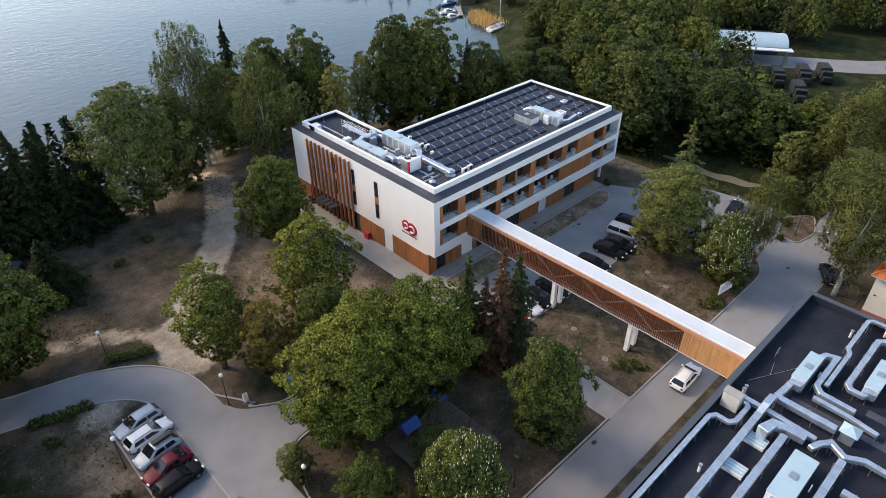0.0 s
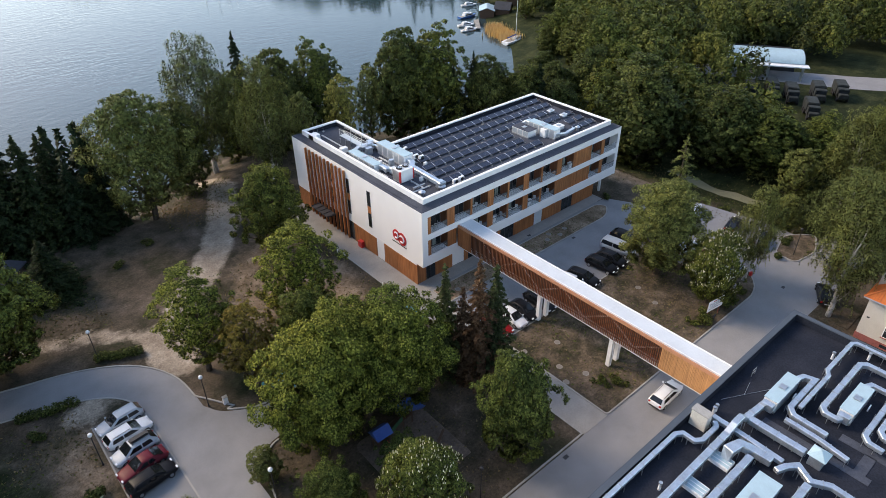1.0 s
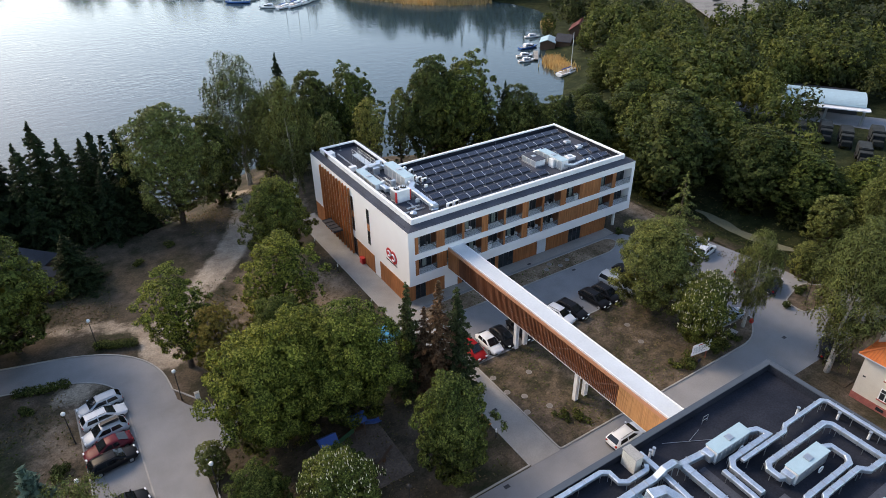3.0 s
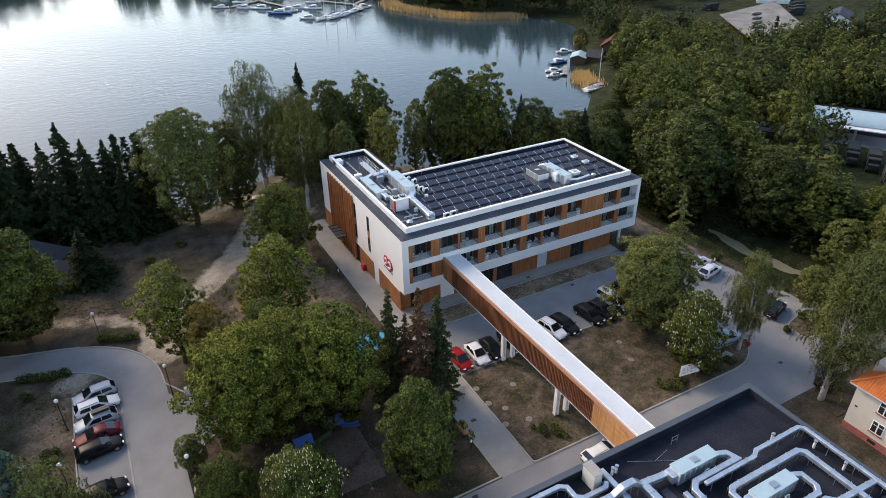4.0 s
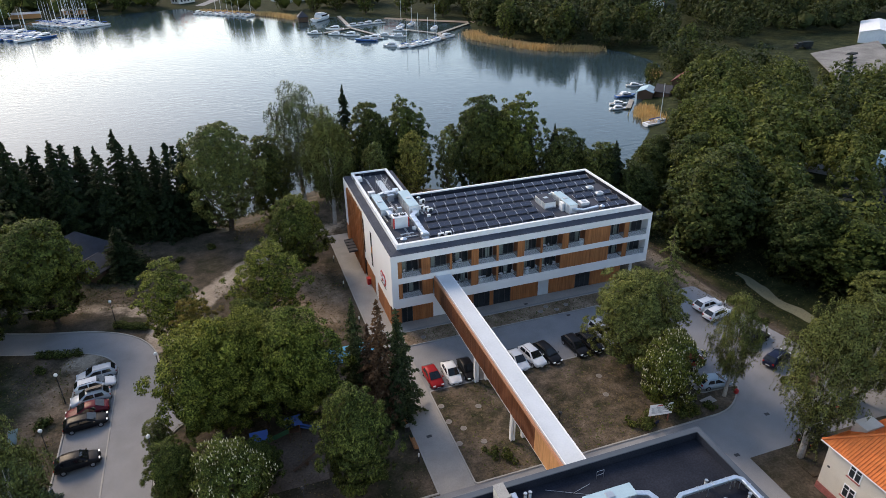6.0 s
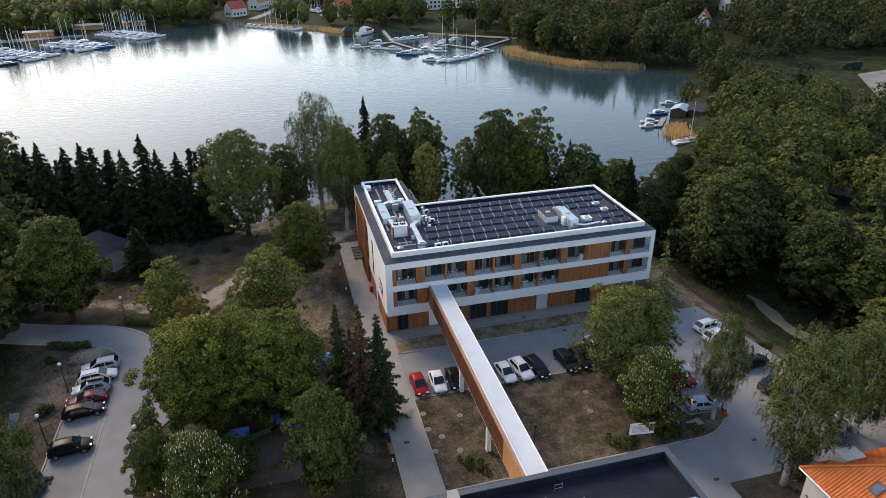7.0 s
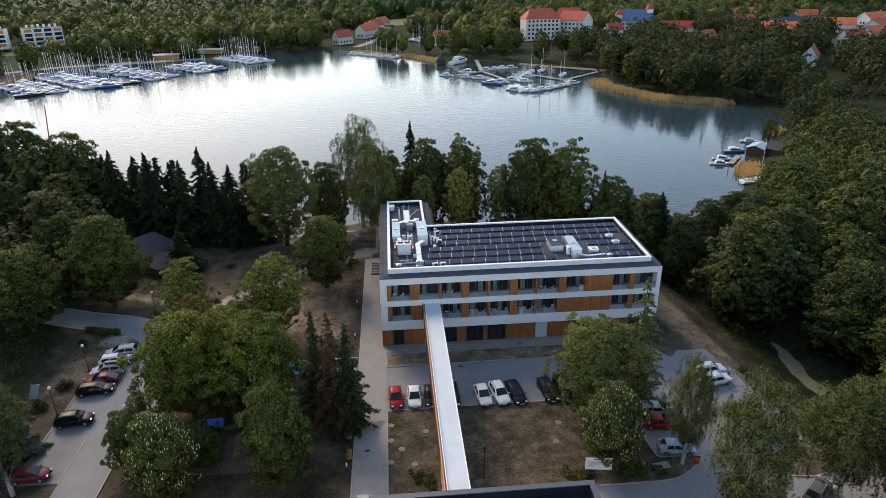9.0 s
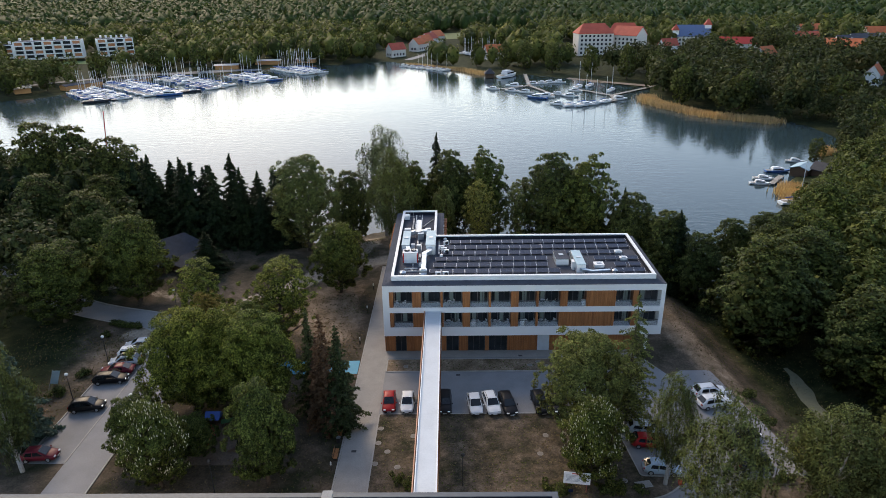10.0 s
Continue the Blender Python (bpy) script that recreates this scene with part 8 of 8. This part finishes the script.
# ---- yard to the east: fuel hall, trucks ----
hall = thing("vaulted_hall", "open hall with a rounded pale sheet roof", "hall", pose(117.6, 12.3, z_at(117.6, 12.3), 0, 0, -57))
bm = bmesh.new()
rows = []
for i in range(13):
    a = math.pi * (0.05 + 0.62 * i / 12)
    rows.append([bm.verts.new((x, 2.2 - 4.8 * math.cos(a) * 1.0, 3.6 + 2.0 * math.sin(a))) for x in (-8.5, 8.5)])
for a, b in zip(rows, rows[1:]):
    bm.faces.new((a[0], b[0], b[1], a[1]))
ex = bmesh.ops.extrude_face_region(bm, geom=bm.faces[:])
bmesh.ops.translate(bm, vec=(0, 0, 0.18), verts=[v for v in ex["geom"] if isinstance(v, bmesh.types.BMVert)])
part("vault", bm, BLUE_GREY, hall, "pale rounded sheet roof")
boxes("front_eave", [(-8.9, 9.4, -4.4, -1.9, 3.55, 3.8)], METAL_WHITE, hall)
boxes("back_wall", [(-8.2, 8.2, 4.6, 4.9, -0.5, 4.2)], DARK_FRAME, hall)
boxes("side_wall", [(-8.3, -8.0, -1.5, 4.6, -0.5, 4.0)], METAL_WHITE, hall)
for x in (-8.2, -7.0, 0.5, 8.0):
    boxes("column", [(x, x + 0.5, -3.6, -3.1, -0.5, 3.6)], STEEL, hall)
gabled("low_hall", "low white hall with a flat dark roof", 128, 19, -57, 16, 7, 2.8, 0.5, METAL_WHITE, SLATE, 0.3, "hall")
CAMO = surface("dull_green_canvas", (0.02, 0.025, 0.024), 0.85, var=0.4, scale=1.1, fine=6, bump=0.1)


def truck(x, y, turn, z=None):
    ob = thing("truck", "dark green canvas-covered truck parked in the yard", "truck", pose(x, y, z_at(x, y) if z is None else z, 0, 0, turn), "trucks in the yard")
    boxes("chassis", [(-3.6, 3.4, -1.0, 1.0, 0.7, 1.0)], BLACK, ob)
    boxes("bonnet", [(2.3, 3.6, -0.95, 0.95, 0.9, 1.8)], CAMO, ob, bevel=0.1)
    boxes("cab", [(0.9, 2.4, -1.15, 1.15, 1.0, 2.7)], CAMO, ob, bevel=0.08)
    boxes("windscreen", [(2.4, 2.43, -0.95, 0.95, 1.85, 2.5)], GLASS_DARK, ob)
    boxes("canvas_body", [(-3.7, 0.75, -1.22, 1.22, 1.05, 3.1)], CAMO, ob, bevel=0.15)
    for wx in (2.6, -1.4, -2.7):
        for s in (-1, 1):
            bm = bmesh.new()
            tube(bm, (wx, s * 0.85, 0.55), (wx, s * 1.2, 0.55), 0.55, n=14)
            part("wheel", bm, TYRE, ob)
    return ob


for x, y in ((97.5, 5.0), (104.0, 2.4), (108.5, -0.8), (109.0, -5.0), (114.5, -8.5), (119, -11.5), (103, -12)):
    truck(x - 3.5, y + 4.5, 212)
for k in range(5):
    truck(190 + k * 7.5, 95 + k * 6.2, 200)
for x, y in ((243, 118), (249, 122), (255, 127), (225, 148)):
    truck(x, y, 160)
gabled("low_hall", "long white hall with a pale roof", 272, 152, 40, 36, 14, 4, 1.6, METAL_WHITE, METAL_WHITE, 0.4, "hall")
gabled("low_hall", "white house with a grey roof in the yard", 236, 94, 30, 18, 10, 3.5, 2.4, METAL_WHITE, LEDGE, 0.4, "hall")

# ---- buildings on the far side of the lake ----
RED_ROOF = surface("red_tile_roof", (0.42, 0.08, 0.05), 0.8, var=0.15, scale=0.3, fine=3, bump=0.1)
ORANGE_ROOF = surface("orange_tile_roof", (0.55, 0.14, 0.05), 0.8, var=0.15, scale=0.3, fine=3, bump=0.1)
PALE = plain("pale_house_wall", (0.66, 0.62, 0.58), 0.85)


def rows_of(side, x0, x1, n, floors, z0=1.2, step=3.0, w=1.5, h=1.6):
    return [(side, x0 + (x1 - x0) * (i + 0.5) / n, z0 + k * step, w, h) for i in range(n) for k in range(floors)]


gabled("lake_hotel", "five-storey hotel with a red mansard roof", 122, 440, 4, 27, 17, 16, 6.5, PALE, RED_ROOF, 0.6, "hotel", rows_of("f", -12.5, 12.5, 8, 5), hip=5)
gabled("lake_hotel", "hotel wing with a red tiled roof", 149, 437, -48, 22, 15, 14, 6, PALE, RED_ROOF, 0.6, "hotel", rows_of("f", -12, 12, 7, 4) + rows_of("l", -6, 6, 3, 4))
gabled("lake_hotel", "rear hotel wing with a red roof", 152, 466, -14, 24, 15, 13, 7, PALE, RED_ROOF, 0.6, "hotel", hip=4)
gabled("turreted_villa", "large villa with blue and red roof", 212, 478, -10, 26, 15, 8, 8, PALE, plain("blue_glazed_roof", (0.1, 0.15, 0.28), 0.4), 0.6, "villa", rows_of("f", -12, 12, 8, 2))
for dx, h in ((-15, 13), (11, 17)):
    gabled("turret", "white square turret with a red cap", 212 + dx, 476, -10, 5, 5, h, 4, METAL_WHITE, RED_ROOF, 0.5, "turret", hip=2.4)
gabled("barn", "long low building with a bright red roof", 240, 455, -15, 32, 12, 3.5, 4.5, PALE, plain("bright_red_roof", (0.5, 0.04, 0.03), 0.6), 0.4, "house")
for i, (x, y, a, L) in enumerate(((178, 432, 20, 13), (222, 366, 35, 14), (292, 398, -25, 24), (312, 425, -10, 20), (330, 440, 10, 22), (352, 420, -20, 24), (372, 400, 30, 22), (386, 515, 0, 20), (234, 266, 50, 12), (-33, 464, 40, 14), (-16, 500, 60, 16), (-12, 520, 60, 16), (-8, 540, 60, 16), (-2, 560, 60, 16), (-146, 745, 10, 18), (-138, 770, 0, 18), (-130, 790, 20, 18), (-122, 800, -15, 18), (-100, 780, 5, 16), (44, 428, 20, 13), (420, 470, 10, 24), (300, 470, -15, 20), (350, 560, 12, 22), (330, 350, 25, 18), (302, 330, 10, 16))):
    gabled("village_house", "house with pale walls and a tiled roof", x, y, a, L, L * 0.62, 6.0, 4.6, PALE if i % 4 else METAL_WHITE, (RED_ROOF, ORANGE_ROOF, ORANGE_ROOF)[i % 3] if i not in (3, 4, 18) else LEDGE, 0.5, "house", rows_of("f", -L / 2 + 1, L / 2 - 1, 4, 1, 1.2) + rows_of("l", -3, 3, 2, 1), group="village houses", chimney=i % 2 == 0)


def flats(x, y, turn, L, floors, z):
    """A terraced white block with balconies and orange panels."""
    ob = thing("apartment_block", "white terraced block with orange panels and balconies", "apartment building", pose(x, y, z, 0, 0, turn), "apartment blocks")
    H = floors * 3.1
    boxes("wall", [(-L / 2, L / 2, -7, 7, -1, H)], METAL_WHITE, ob)
    boxes("roof", [(-L / 2 + 0.3, L / 2 - 0.3, -6.7, 6.7, H, H + 0.2)], LEDGE, ob)
    for i in range(6):
        boxes("chimney", [(-L / 2 + 3 + i * (L - 7) / 5, -L / 2 + 4.4 + i * (L - 7) / 5, -1, 1, H + 0.2, H + 2.2)], METAL_WHITE, ob)
    n = int(L / 6)
    for f in range(floors):
        for i in range(n):
            a = -L / 2 + i * L / n
            boxes("window", [(a + 0.8, a + L / n - 0.8, -7.06, -6.98, f * 3.1 + 0.5, f * 3.1 + 2.6)], GLASS_DARK if (i + f) % 3 else plain("orange_panel", (0.5, 0.2, 0.09), 0.8) if "orange_panel" not in bpy.data.materials else bpy.data.materials["orange_panel"], ob)
            boxes("balcony", [(a + 0.3, a + L / n - 0.3, -8.4, -7.06, f * 3.1 - 0.1, f * 3.1 + 0.15)], METAL_WHITE, ob)
            boxes("divider", [(a - 0.15, a + 0.15, -8.4, -7.06, f * 3.1 + 0.15, f * 3.1 + 3.0)], METAL_WHITE, ob)
    return ob


flats(-300, 437, 20, 46, 4, 2.5)
flats(-258, 455, 32, 26, 4, 2.5)
flats(-352, 440, 15, 40, 3, 2.5)
OCHRE = plain("ochre_kiosk_wall", (0.5, 0.25, 0.1), 0.8)
for x, y, a, L in ((-212, 312, 62, 24), (-196, 340, 50, 26), (-150, 395, 10, 16), (-128, 424, 5, 18), (-100, 432, 0, 14), (-236, 292, 40, 8)):
    gabled("harbour_kiosk", "low ochre harbour building with an awning roof", x, y, a, L, 6, 2.8, 0.6, OCHRE, LEDGE if L > 20 else PALE, 0.8, "kiosk", group="harbour kiosks")
ribbon("shore_road", [(-260, 300), (-235, 335), (-205, 365), (-160, 381), (-120, 396)], [6, 6, 7, 12, 8], 0.06, ASPHALT, "grey shore road behind the marina", "road", 0.1, True)
ribbon("shore_road", [(84, 330), (104, 310), (128, 290)], [4, 5, 6], 0.15, SAND, "sandy harbour road on the spit", "road", 0.1, True)
ribbon("shore_road", [(-22, 442), (-6, 480), (6, 530)], [7, 7, 7], 0.06, ASPHALT, "grey road beside red-roofed houses", "road", 0.1, True)
ribbon("meadow", [(0, 610), (50, 625), (108, 600)], [60, 70, 40], 0.3, plain("pale_meadow", (0.13, 0.16, 0.06), 0.95), "pale green meadow before the forest", "meadow", 0.2, True)
ribbon("meadow", [(-300, 415), (-265, 425), (-235, 430)], [16, 18, 12], 0.2, plain("lawn_green", (0.10, 0.16, 0.05), 0.95), "green lawn before the apartment blocks", "meadow", 0.2, True)
rs = random.Random(3)
for i in range(16):
    x, y = rs.uniform(22, 52), rs.uniform(425, 470)
    ob = copy_thing(KINDS[0], pose(x, y, z_at(x, y) + 0.8, 0, 0, rs.uniform(0, 180)))
bm = bmesh.new()
tube(bm, (0, 0, 0), (2.0, 0, 17.0), 0.2, 0.15, 8)
mark = tagged(part("red_lake_mark", bm, RED), "tall thin red mast rising from the shore", "mast")
mark.location = (-111.2, 138.1, -4)

far_water = sheet("far_water", [(520, 1240), (900, 1230), (920, 1330), (560, 1350)], 4.0, WATER, "narrow strip of distant lake", "lake")


# ---- cladding boards and bridge slats, piece by piece ----
for p, x0, x1, y, z0, z1, material, axis in sorted(BOARD_JOBS, key=lambda j: j[3]):
    boards(p, x0, x1, y, z0, z1, material, axis)
for k, (me, x, y) in enumerate(SLAT_JOBS):
    piece("slat", me, bridge, pose(x, y, ZB + 0.06))
